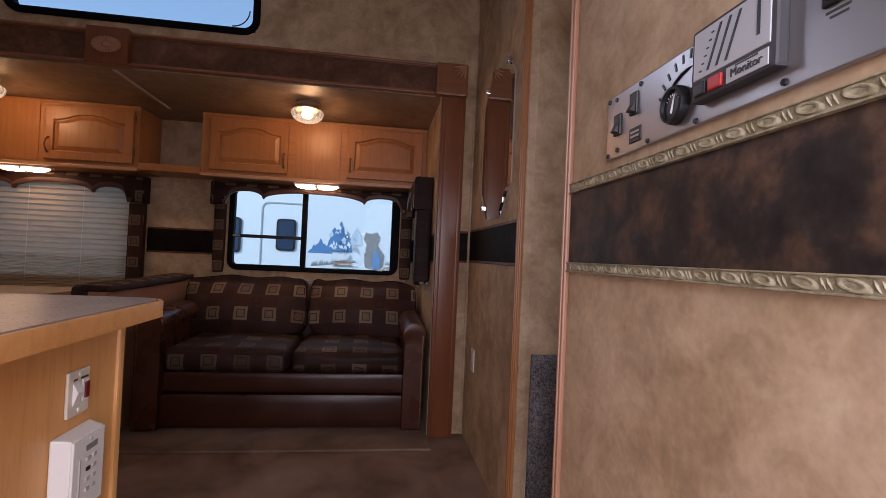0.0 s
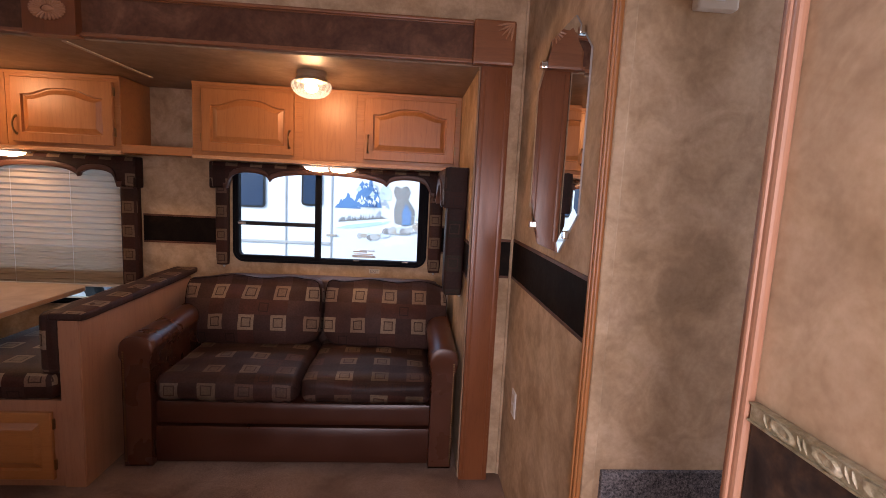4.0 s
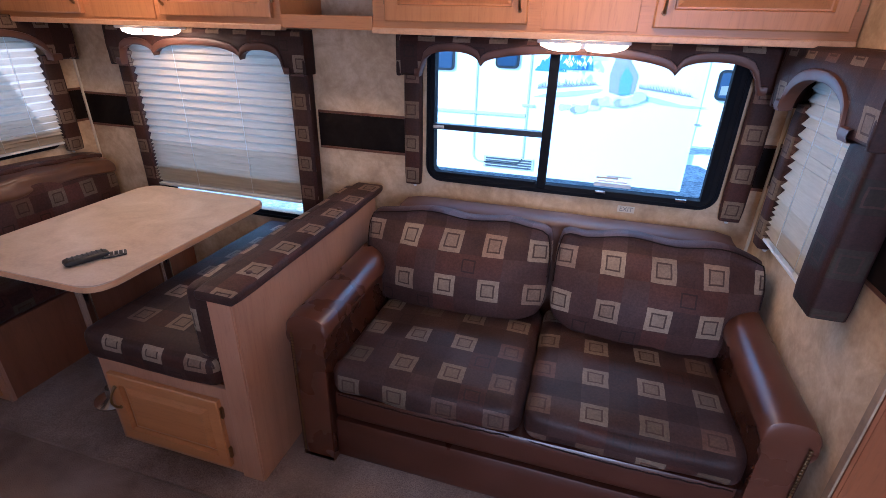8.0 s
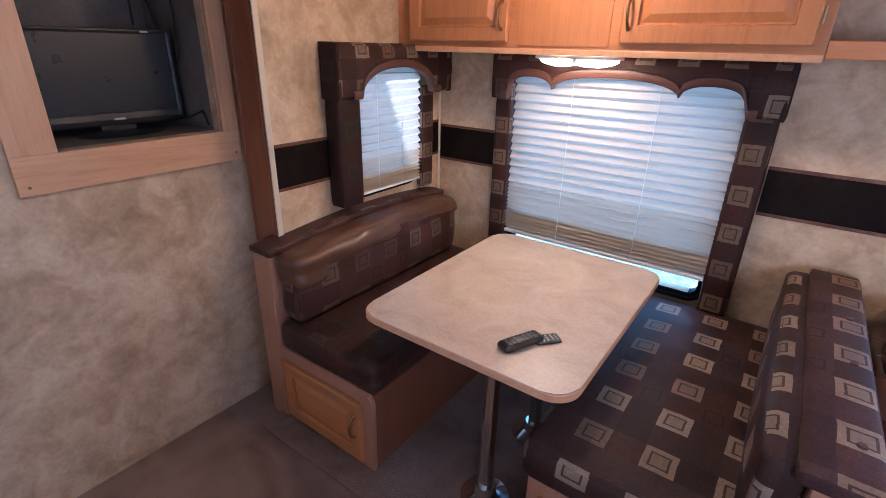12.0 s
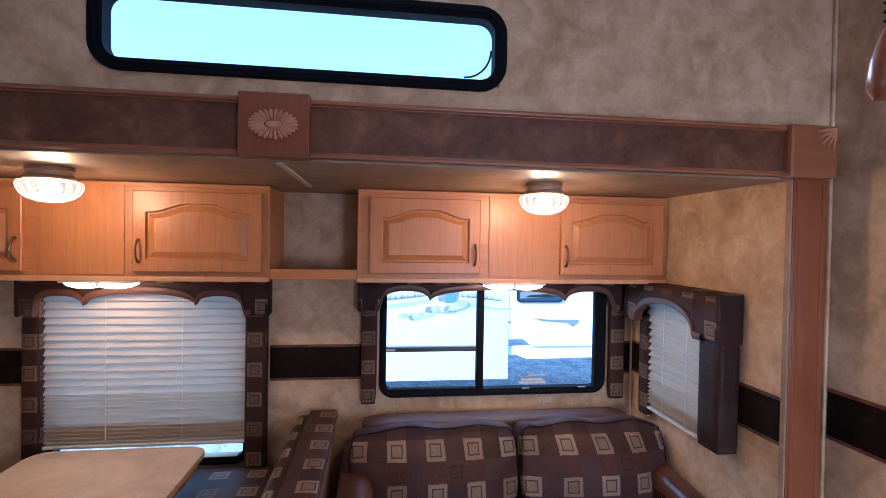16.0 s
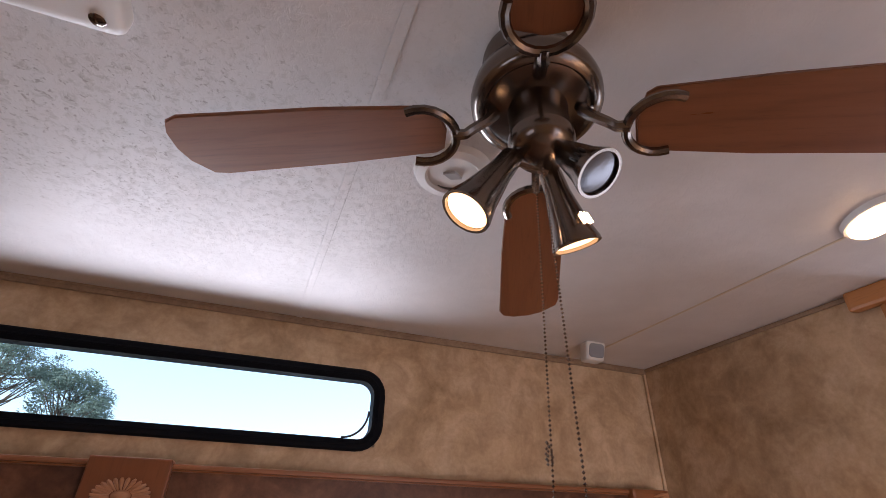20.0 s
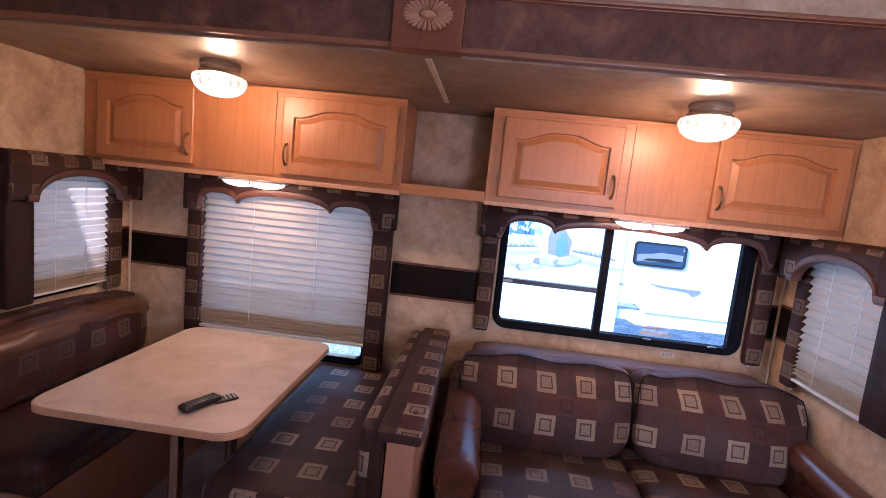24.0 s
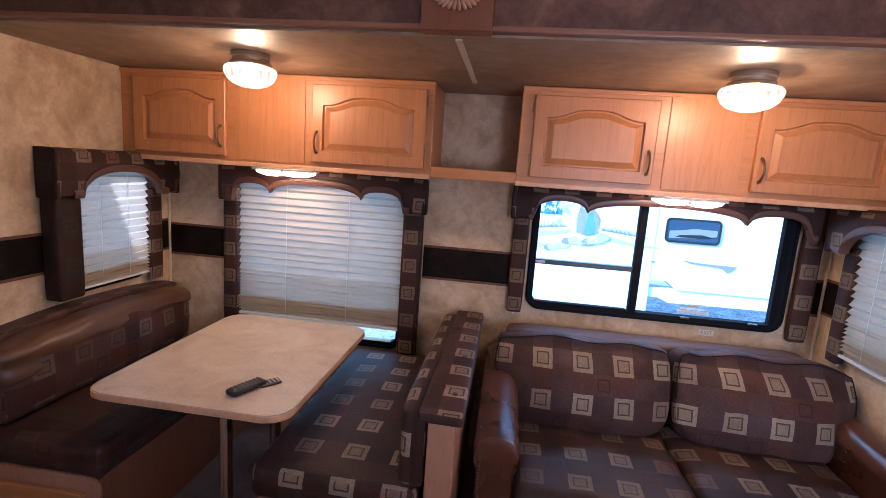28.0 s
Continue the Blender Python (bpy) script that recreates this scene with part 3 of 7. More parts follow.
def panel_with_holes(axis, at, thick, u, v, holes):
    """A wall normal to x, y or z between at and at + thick, with rectangular holes (u0, u1, v0, v1) right through."""
    bm = bmesh.new()
    us = sorted({*u, *[c for h in holes for c in h[:2]]})
    vs = sorted({*v, *[c for h in holes for c in h[2:]]})

    def p(a, b):
        return {"x": (at, a, b), "y": (a, at, b), "z": (a, b, at)}[axis]
    grid = {(i, j): bm.verts.new(p(a, b)) for i, a in enumerate(us) for j, b in enumerate(vs)}
    faces = []
    for i in range(len(us) - 1):
        for j in range(len(vs) - 1):
            a, b = (us[i] + us[i + 1]) / 2, (vs[j] + vs[j + 1]) / 2
            if not any(h[0] < a < h[1] and h[2] < b < h[3] for h in holes):
                faces.append(bm.faces.new((grid[i, j], grid[i + 1, j], grid[i + 1, j + 1], grid[i, j + 1])))
    bmesh.ops.delete(bm, geom=[w for w in bm.verts if not w.link_faces], context="VERTS")
    got = bmesh.ops.extrude_face_region(bm, geom=faces)
    d = {"x": (thick, 0, 0), "y": (0, thick, 0), "z": (0, 0, thick)}[axis]
    bmesh.ops.translate(bm, verts=[e for e in got["geom"] if isinstance(e, bmesh.types.BMVert)], vec=d)
    return bm


def rounded_rect(u0, u1, v0, v1, r, n=6):
    out = []
    for cu, cv, a0 in ((u1 - r, v1 - r, 0), (u0 + r, v1 - r, 90), (u0 + r, v0 + r, 180), (u1 - r, v0 + r, 270)):
        for k in range(n + 1):
            a = radians(a0 + 90 * k / n)
            out.append((cu + r * math.cos(a), cv + r * math.sin(a)))
    return out


def ring_frame(axis, at, depth, outer, inner, lip=0.006):
    """A moulded frame between two outlines with equal point counts; depth runs along the axis from at."""
    bm = bmesh.new()

    def p(q, d):
        a, b = q
        return {"x": (at + d, a, b), "y": (a, at + d, b), "z": (a, b, at + d)}[axis]
    mid = [((a[0] * 0.5 + b[0] * 0.5), (a[1] * 0.5 + b[1] * 0.5)) for a, b in zip(outer, inner)]
    near = [((a[0] * 0.85 + b[0] * 0.15), (a[1] * 0.85 + b[1] * 0.15)) for a, b in zip(outer, inner)]
    s = 1 if depth > 0 else -1
    loops = [(outer, 0), (outer, depth - s * lip), (near, depth), (mid, depth), (mid, depth - s * lip), (inner, depth - s * 2 * lip), (inner, 0)]
    rows = [[bm.verts.new(p(q, d)) for q in lp] for lp, d in loops]
    n = len(outer)
    for a, b in zip(rows, rows[1:] + rows[:1]):
        for k in range(n):
            bm.faces.new((a[k], a[(k + 1) % n], b[(k + 1) % n], b[k]))
    return bm


def puffed(lo, hi, r=0.04, puff=(0, 0, 0), n=14, sag=0.0, seed=0.0, wrinkle=0.0):
    """A soft rounded block: corners of radius r, each face swelling by puff at its middle, with slight wrinkles."""
    bm = bmesh.new()
    lo, hi = Vector(lo), Vector(hi)
    c, h = (lo + hi) / 2, (hi - lo) / 2
    r = min(r, *[0.98 * q for q in h])
    core = h - Vector((r, r, r))
    seen = {}

    def vert(q):
        key = tuple(round(x, 5) for x in q)
        if key not in seen:
            w = Vector([x * k for x, k in zip(q, h)])
            inner = Vector([max(-k, min(k, x)) for x, k in zip(w, core)])
            d = w - inner
            out = inner + d.normalized() * r if d.length > 1e-9 else w
            s = [(1 - q[(i + 1) % 3] ** 2) * (1 - q[(i + 2) % 3] ** 2) for i in range(3)]
            out = Vector([o + (1 if q[i] > 0 else -1) * (puff[i] * s[i] if abs(q[i]) > 0.99 else puff[i] * s[i] * abs(q[i])) for i, o in enumerate(out)])
            if sag and q[2] > 0:
                out.z -= sag * (1 - q[0] ** 2)
            if wrinkle:
                out += wrinkle * noise.noise_vector(out * 9 + Vector((seed, seed, seed)))
            seen[key] = bm.verts.new(out + c)
        return seen[key]
    t = [math.sin((i / n - 0.5) * math.pi * 0.86) / math.sin(0.43 * math.pi) for i in range(n + 1)]
    for ax in range(3):
        for sgn in (-1, 1):
            for i in range(n):
                for j in range(n):
                    quad = []
                    for a, b in ((t[i], t[j]), (t[i + 1], t[j]), (t[i + 1], t[j + 1]), (t[i], t[j + 1])):
                        q = [0, 0, 0]
                        q[ax], q[(ax + 1) % 3], q[(ax + 2) % 3] = sgn, a, b
                        quad.append(vert(q))
                    bm.faces.new(quad)
    return bm


def lay_uv(bm, mode="box", off=(0.0, 0.0)):
    """UVs in metres: by each face's main direction, or unrolled over a top and front that face -y."""
    uv = bm.loops.layers.uv.new("uv")
    bm.normal_update()
    for f in bm.faces:
        n = f.normal
        a = max(range(3), key=lambda i: abs(n[i]))
        for lp in f.loops:
            x, y, z = lp.vert.co
            if mode == "front":
                w = (x, z) if a != 0 else (y, z)
            elif mode == "drop":
                w = (x, y + z)
            else:
                w = ((y, z), (x, z), (x, y))[a]
            lp[uv].uv = (w[0] + off[0], w[1] + off[1])
    return bm


XL, XR, YB = -2.55, 0.78, 3.95          # inside faces of the slide-out
YW, XT, XM, XN, ZC = 3.0, -2.76, 0.98, 0.87, 2.52  # slide wall, TV wall, mirror wall, entry wall, ceiling

# ---- floor, walls, ceiling ----
setting("floor", box((-2.95, -0.35, -0.06), (2.3, 4.0, 0.0)), CARPET, "worn grey-brown carpet floor with faint stains", "floor")
setting("floor_slide", box((XL, 2.76, 0.001), (XR, YB, 0.014), 0.006), CARPET, "carpeted slide-out floor with a low front lip", "floor")
setting("floor_vinyl", box((XT + 0.001, 0.0, 0.001), (-2.58, 2.125, 0.006), 0.002), VINYL, "tan vinyl floor strip beside the television wall", "floor")
setting("ceiling", box((-2.95, -0.35, ZC), (2.3, YW + 0.06, ZC + 0.04)), CEIL, "white vinyl ceiling with mottled grey stains", "ceiling")
setting("wall_slide", panel_with_holes("y", YW, 0.05, (-2.95, 1.06), (0.0, ZC), [(-2.60, 0.825, -0.01, 1.89), (-1.40, -0.225, 2.115, 2.34)]), PAPER, "beige sponged wallpaper above the slide-out opening", "wall")
# Unseen panel, sloped to cut the sun's slanting edge on the left shade.
setting("shoulder_shadow_panel", prism([(-2.951, YW, 0.0), (-3.75, YW, 0.0), (-3.75, YW, 1.31), (-2.951, YW, 2.10)], (0, 0.05, 0)), TRAILER, "white sloping panel of the trailer nose, unseen, placed to shade the left window", "outer wall")
setting("slide_wall_back", panel_with_holes("y", YB, 0.05, (-2.6, 0.83), (0.0, 1.89), [(-0.555, 0.595, 0.85, 1.40), (-2.10, -1.235, 0.55, 1.40)]), PAPER, "beige sponged wallpaper wall with two window openings", "wall")
setting("slide_wall_left", panel_with_holes("x", XL - 0.045, 0.045, (2.965, YB), (0.0, 1.89), [(3.345, 3.735, 0.86, 1.38)]), PAPER, "beige sponged wallpaper side wall beside the dinette", "wall")
setting("slide_wall_right", panel_with_holes("x", XR, 0.045, (2.965, YB), (0.0, 1.89), [(3.33, 3.72, 0.83, 1.38)]), PAPER, "beige sponged wallpaper side wall beside the sofa", "wall")
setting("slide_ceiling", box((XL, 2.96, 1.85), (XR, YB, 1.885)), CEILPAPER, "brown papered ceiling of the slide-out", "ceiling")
setting("slide_ceiling_batten", box((-0.905, 2.99, 1.845), (-0.885, 3.64, 1.851), 0.002), TRIM_W, "thin cream joint strip", "trim")
NICHE = (2.405, 2.9, 1.155, 1.75)
# The second opening is unseen, added to let fill light in.
setting("wall_television", panel_with_holes("x", XT - 0.04, 0.04, (-0.35, YW), (0.0, ZC), [NICHE, (0.15, 1.15, 1.10, 1.70)]), PAPER, "beige sponged wallpaper wall around the television niche", "wall")
# Unseen board, added to block the sun from the fill opening.
setting("awning", box((-4.2, -0.9, 1.93), (-2.81, 2.0, 1.95)), PAPER, "plain unseen board added to keep sun out of the fill opening", "awning")
setting("wall_mirror", box((XM, 2.0, 0.0), (XM + 0.04, YW, ZC)), PAPER, "beige sponged wallpaper wall behind the mirror", "wall")
setting("wall_passage", box((XM + 0.04, 2.0, 0.0), (2.3, 2.04, ZC)), PAPER, "beige wallpaper side wall of the bedroom steps", "wall")
# Opening out of view, added so fill light reaches the passage.
setting("wall_passage_far", panel_with_holes("x", 2.26, 0.04, (1.3, 2.0), (0.0, ZC), [(1.38, 1.94, 0.40, 2.3)]), PAPER, "plain beige wall at the end of the passage", "wall")
setting("wall_passage_near", box((XN + 0.05, 1.30, 0.0), (2.26, 1.34, ZC)), PAPER, "plain beige wall of the passage", "wall")
setting("wall_entry_side", box((XN, -0.35, 0.0), (XN + 0.05, 1.345, ZC)), PAPER, "pinkish beige sponged wallpaper wall beside the entry", "wall")
setting("wall_entry", panel_with_holes("y", -0.35, 0.05, (-2.95, XN), (0.0, ZC), [(0.06, 0.80, -0.01, 2.02)] ), PAPER, "beige wall with the open entry door", "wall")

# door casing at the edge of the entry wall, and the trimmed edge of the mirror wall
casing = box((0.866, 1.345, 0.0), (0.925, 1.354, ZC), 0.003)
add_box(casing, (0.858, 1.329, 0.0), (0.8695, 1.351, ZC), 0.004)
add_box(casing, (0.855, 1.337, 0.0), (0.8695, 1.344, ZC), 0.003)
setting("door_casing", casing, OAKP_Z, "pale oak casing of the passage opening", "trim")
stile = box((0.964, 2.0005, 0.0), (XM, 2.05, ZC - 0.06), 0.004)
add_box(stile, (0.959, 2.008, 0.0), (XM, 2.019, ZC - 0.06), 0.004)
add_box(stile, (0.959, 2.030, 0.0), (XM, 2.041, ZC - 0.06), 0.004)
setting("trim_mirror_wall_edge", stile, OAK_Z, "fluted oak edge trim", "trim")
setting("trim_mirror_wall_head", box((0.945, 2.0, ZC - 0.06), (XM, 2.12, ZC), 0.01), OAK_Y, "oak head block under the ceiling", "trim")
setting("trim_passage_corner", box((0.972, 1.990, 0.0), (1.003, 2.0, ZC), 0.004), PAPER, "papered corner strip", "trim")
setting("trim_corner_right", box((0.966, 2.988, 0.0), (0.979, 3.0, ZC), 0.005), PAPER, "papered corner bead", "trim")
# Ceiling beads take the darker paper; their shadowed look is in the colour.
edge = box((XT, 2.987, ZC - 0.024), (XM - 0.0005, 2.9995, ZC - 0.0005), 0.004)
add_box(edge, (XT, 2.982, ZC - 0.009), (XM - 0.0005, 2.9995, ZC - 0.0006), 0.003)
setting("trim_ceiling_edge", edge, CEILPAPER, "papered bead along the ceiling, coloured as shadowed wallpaper", "trim")
setting("trim_ceiling_edge_side", box((XM - 0.010, 2.121, ZC - 0.016), (XM - 0.0004, 2.981, ZC - 0.0005), 0.004), CEILPAPER, "papered bead along the ceiling, coloured as shadowed wallpaper", "trim")
setting("trim_slide_corner", box((XL + 0.001, YB - 0.012, 0.0), (XL + 0.012, YB - 0.001, 1.85), 0.003), TRIM_W, "cream corner bead", "trim")
setting("trim_slide_corner_right", box((XR - 0.012, YB - 0.012, 0.0), (XR - 0.001, YB - 0.001, 1.85), 0.003), TRIM_W, "cream corner bead", "trim")
setting("trim_slide_edge_left", box((XL + 0.0, 2.945, 0.0), (XL + 0.006, 2.967, 1.85), 0.002), TRIM_W, "cream edge strip of the slide-out", "trim")
setting("trim_slide_edge_right", box((XR - 0.006, 2.945, 0.0), (XR, 2.967, 1.85), 0.002), CEILPAPER, "brown edge strip of the slide-out", "trim")


# dark border bands with thin brown edges
def band(name, lo, hi, material=BAND2):
    setting(name, box(lo, hi), material, "dark marbled wallpaper border with thin brown edging", "wall border")
    ax = 0 if hi[0] - lo[0] < 0.02 else 1
    for z in (lo[2], hi[2]):
        a, b = list(lo), list(hi)
        a[2], b[2] = z - 0.006, z + 0.006
        if ax == 0:
            a[0], b[0] = (lo[0] - 0.002, hi[0] + 0.002)
        else:
            a[1], b[1] = (lo[1] - 0.002, hi[1] + 0.002)
        setting("border_edge", box(a, b, 0.002), FASCIA, "thin brown border edge", "trim")


band("border_back_mid", (-1.12, YB - 0.004, 0.925), (-0.66, YB, 1.09))
band("border_back_left", (XL + 0.013, YB - 0.004, 0.925), (-2.19, YB, 1.09))
band("border_back_right", (0.70, YB - 0.004, 0.925), (XR - 0.013, YB, 1.09))
band("border_side_left_near", (XL, 2.968, 0.955), (XL + 0.004, 3.25, 1.115))
band("border_side_left_far", (XL, 3.80, 0.95), (XL + 0.004, YB - 0.013, 1.11))
band("border_side_right", (XR - 0.004, 2.968, 0.945), (XR, 3.25, 1.10))
band("border_side_right_far", (XR - 0.004, 3.84, 0.945), (XR, YB - 0.013, 1.10))
band("border_slide_wall", (0.9145, YW - 0.004, 0.955), (0.965, YW, 1.12))
band("border_mirror_wall", (XM - 0.004, 2.052, 0.96), (XM, 2.984, 1.125))
setting("border_entry_wall", box((XN - 0.004, -0.3, 0.978), (XN, 1.327, 1.122)), BAND, "dark brown-black marbled border", "wall border")


def rope_border(z0, z1):
    """A flat moulding with two fine lines and a row of low oval leaves between slanting strokes."""
    bm = box((XN - 0.008, -0.3, z0), (XN - 0.0005, 1.327, z1), 0.002)
    add_box(bm, (XN - 0.0105, -0.3, z0 + 0.0004), (XN - 0.002, 1.327, z0 + 0.0030), 0.001)
    add_box(bm, (XN - 0.0105, -0.3, z1 - 0.0022), (XN - 0.002, 1.327, z1 - 0.0004), 0.0008)
    zc, h, y = (z0 + z1) / 2 + 0.0005, (z1 - z0) / 2 - 0.0035, 1.305
    while y > 0.15:
        leaf = Matrix.Translation((XN - 0.0078, y - 0.021, zc)) @ Matrix.Rotation(radians(14), 4, "X") @ Matrix.Diagonal((1, 0.0175 / h, 1, 1)) @ Matrix.Rotation(radians(-90), 4, "Y")
        add_lathe(bm, [(0.0, 0.0022), (0.45 * h, 0.0015), (0.55 * h, 0.0024), (0.8 * h, 0.0026), (h, 0.0)], leaf, 14)
        for d in (0.0005, 0.0415):
            add_tube(bm, [(XN - 0.0086, y - d - 0.003, zc - 0.8 * h), (XN - 0.0092, y - d, zc), (XN - 0.0086, y - d + 0.003, zc + 0.8 * h)], [0.0006, 0.0016, 0.0006], 5)
        y -= 0.0475
    return bm


setting("border_rope_top", rope_border(1.122, 1.143), ROPE, "carved cream-green scroll moulding", "trim", True)
setting("border_rope_bottom", rope_border(0.958, 0.978), ROPE, "carved cream-green scroll moulding", "trim", True)

# ---- slide-out surround ----
fas = box((-2.575, 2.945, 1.868), (0.74, 2.9995, 2.018))
setting("fascia", fas, FASCIA, "dark brown marbled fascia over the slide-out", "trim")
mould = box((-2.575, 2.928, 1.857), (0.74, 2.985, 1.869), 0.004)
add_box(mould, (-2.575, 2.937, 1.869), (0.74, 2.985, 1.875), 0.002)
setting("fascia_moulding_bottom", mould, REDOAK_X, "oak moulding under the fascia", "trim")
mould = box((-2.575, 2.930, 2.012), (0.74, 2.9995, 2.026), 0.005)
add_box(mould, (-2.575, 2.938, 2.007), (0.74, 2.985, 2.012), 0.002)
setting("fascia_moulding_top", mould, REDOAK_X, "oak moulding over the fascia", "trim")

ros = thing("rosette_block", (-0.895, 2.95, 1.855), "square oak block with a carved oval sunflower rosette", "trim block")
rblock = part("block", box((-0.993, 2.908, 1.851), (-0.797, 2.985, 2.034), 0.004), PILLAR, ros)
for k in range(26):
    a = 2 * math.pi * k / 26
    c, s = math.cos(a), math.sin(a)
    p0 = Vector((-0.895 + 0.026 * c, 2.905, 1.943 + 0.013 * s))
    p1 = Vector((-0.895 + 0.068 * c, 2.903, 1.943 + 0.042 * s))
    part("petal", tube([p0, p0.lerp(p1, 0.4), p0.lerp(p1, 0.8), p1], [0.002, 0.0046, 0.0058, 0.003], 6), CARVED, rblock, "", True)
part("flower_heart", lathe([(0.0, 0.010), (0.012, 0.008), (0.018, 0.0)], Matrix.Translation((-0.895, 2.908, 1.943)) @ Matrix.Diagonal((1.3, 1, 0.75, 1)) @ Matrix.Rotation(radians(90), 4, "X"), 16), CARVED, rblock, "", True)


def corner_block(x0, x1, name):
    th = thing(name, ((x0 + x1) / 2, 2.95, 1.855), "oak corner block with a carved leaf corner", "trim block")
    part("block", box((x0, 2.915, 1.852), (x1, 2.985, 2.03), 0.012), REDOAK_X, th)
    leaf = bmesh.new()
    s = 1 if x1 > 0 else -1
    xc = x1 if s > 0 else x0
    for k in range(5):
        a = radians(190 + 18 * k)
        p0 = Vector((xc - s * 0.012, 2.913, 2.018))
        p1 = p0 + Vector((s * math.cos(a), 0, math.sin(a))) * 0.07
        add_tube(leaf, [p0, p0.lerp(p1, 0.5), p1], [0.003, 0.006, 0.002], 6)
    part("carving", leaf, CARVED, th, "", True)


corner_block(0.74, 0.915, "corner_block")
corner_block(-2.75, -2.575, "corner_block")


def pillar(x0, x1):
    bm = box((x0, 2.945, 0.0), (x1, 2.9995, 1.855), 0.004)
    for xc in (x0 + 0.016, x1 - 0.016):
        add_box(bm, (xc - 0.007, 2.943, 0.02), (xc + 0.007, 2.96, 1.84), 0.002)
    return bm


tagged(part("trim_pillar_right", pillar(0.782, 0.913), PILLAR, None, "", True), "reddish oak fluted pillar trim of the slide-out", "pillar", "slide-out pillars", "structure")
tagged(part("trim_pillar_left", pillar(-2.70, -2.553), PILLAR, None, "", True), "reddish oak fluted pillar trim of the slide-out", "pillar", "slide-out pillars", "structure")


# ---- windows ----
def window(name, axis, at, inward, u0, u1, v0, v1, r, w, label, extra=None):
    """A rounded black caravan window: frame, glass; extra adds bars."""
    s = inward
    mid = ((u0 + u1) / 2, at, (v0 + v1) / 2) if axis == "y" else (at, (u0 + u1) / 2, (v0 + v1) / 2)
    th = thing(name, mid, label, "window", "", "structure")
    o, i = rounded_rect(u0, u1, v0, v1, r), rounded_rect(u0 + w, u1 - w, v0 + w, v1 - w, max(0.02, r - w))
    part("window_frame", ring_frame(axis, at + 0.045 * -s, 0.060 * s, o, i), RUBBER, th, "black rubber-edged frame", True)
    d = -s * 0.02
    lo = (u0 + w * 0.6, at + d, v0 + w * 0.6) if axis == "y" else (at + d, u0 + w * 0.6, v0 + w * 0.6)
    loop = rounded_rect(u0 + w * 0.7, u1 - w * 0.7, v0 + w * 0.7, v1 - w * 0.7, max(0.02, r - w))
    if axis == "y":
        g = prism([(a, at + d, b) for a, b in loop], (0, 0.003, 0))
    else:
        g = prism([(at + d, a, b) for a, b in loop], (0.003, 0, 0))
    pane = part("pane", g, GLASS, th, "clear pane")
    pane.visible_shadow = False
    return th


w1 = window("window_1", "y", YB, -1, -0.585, 0.625, 0.82, 1.43, 0.07, 0.034, "black-framed sliding window over the sofa with bright daylight")
part("mullion", box((-0.083, YB - 0.012, 0.84), (-0.047, YB + 0.03, 1.41), 0.004), RUBBER, w1)
part("cross_bar", box((-0.556, YB - 0.006, 1.052), (-0.083, YB + 0.03, 1.076), 0.004), SASH, w1)
part("inner_rail", box((-0.556, YB - 0.006, 0.846), (-0.09, YB + 0.03, 0.862), 0.003), RUBBER, w1)
for x in (0.16, 0.47):
    part("latch", box((x, YB - 0.022, 0.848), (x + 0.042, YB - 0.008, 0.858), 0.003), NICKEL, w1, "small grey latch")
part("sash_right", box((0.565, YB - 0.004, 0.85), (0.592, YB + 0.03, 1.40), 0.003), RUBBER, w1)
part("slide_latch", box((-0.552, YB - 0.014, 1.058), (-0.505, YB - 0.004, 1.070), 0.002), PALE, w1, "pale slide latch")
sticker = part("sticker", box((0.152, YB + 0.0125, 0.870), (0.300, YB + 0.0145, 0.886)), TR_PALE, w1, "torn pale sticker low on the glass")
for x0_, x1_, z0_, m_ in ((0.165, 0.285, 0.890, WHITE), (0.158, 0.245, 0.904, TR_TAN), (0.200, 0.296, 0.912, TR_PALE)):
    part("print_bar", box((x0_, YB + 0.0105, z0_), (x1_, YB + 0.0122, z0_ + 0.007)), m_, sticker)
window("window_2", "y", YB, -1, -2.125, -1.21, 0.515, 1.43, 0.07, 0.034, "black-framed window behind a lowered pleated shade")
window("window_3", "x", XL, 1, 3.32, 3.76, 0.835, 1.405, 0.06, 0.03, "small side window behind a pleated shade")
window("window_4", "x", XR, -1, 3.295, 3.745, 0.805, 1.405, 0.06, 0.03, "small side window behind a pleated shade")
w5 = window("window_5", "y", YW, -1, -1.427, -0.203, 2.097, 2.364, 0.085, 0.038, "long high black-framed window with rounded ends onto the sky")
arc = [(-0.245 - 0.085 * (1 - math.cos(radians(a))) - 0.01, 2.992, 2.225 - 0.088 * math.sin(radians(a))) for a in range(0, 91, 10)]
part("glazing_bead", ring_frame("y", 2.985, -0.003, rounded_rect(-1.409, -0.221, 2.115, 2.346, 0.070), rounded_rect(-1.402, -0.228, 2.122, 2.339, 0.064), 0.001), RUBBER, w5, "raised rubber bead", True)
part("drain_tube", tube(arc, 0.0035, 6), BLACK, w5, "thin black curved strip across the corner", True)


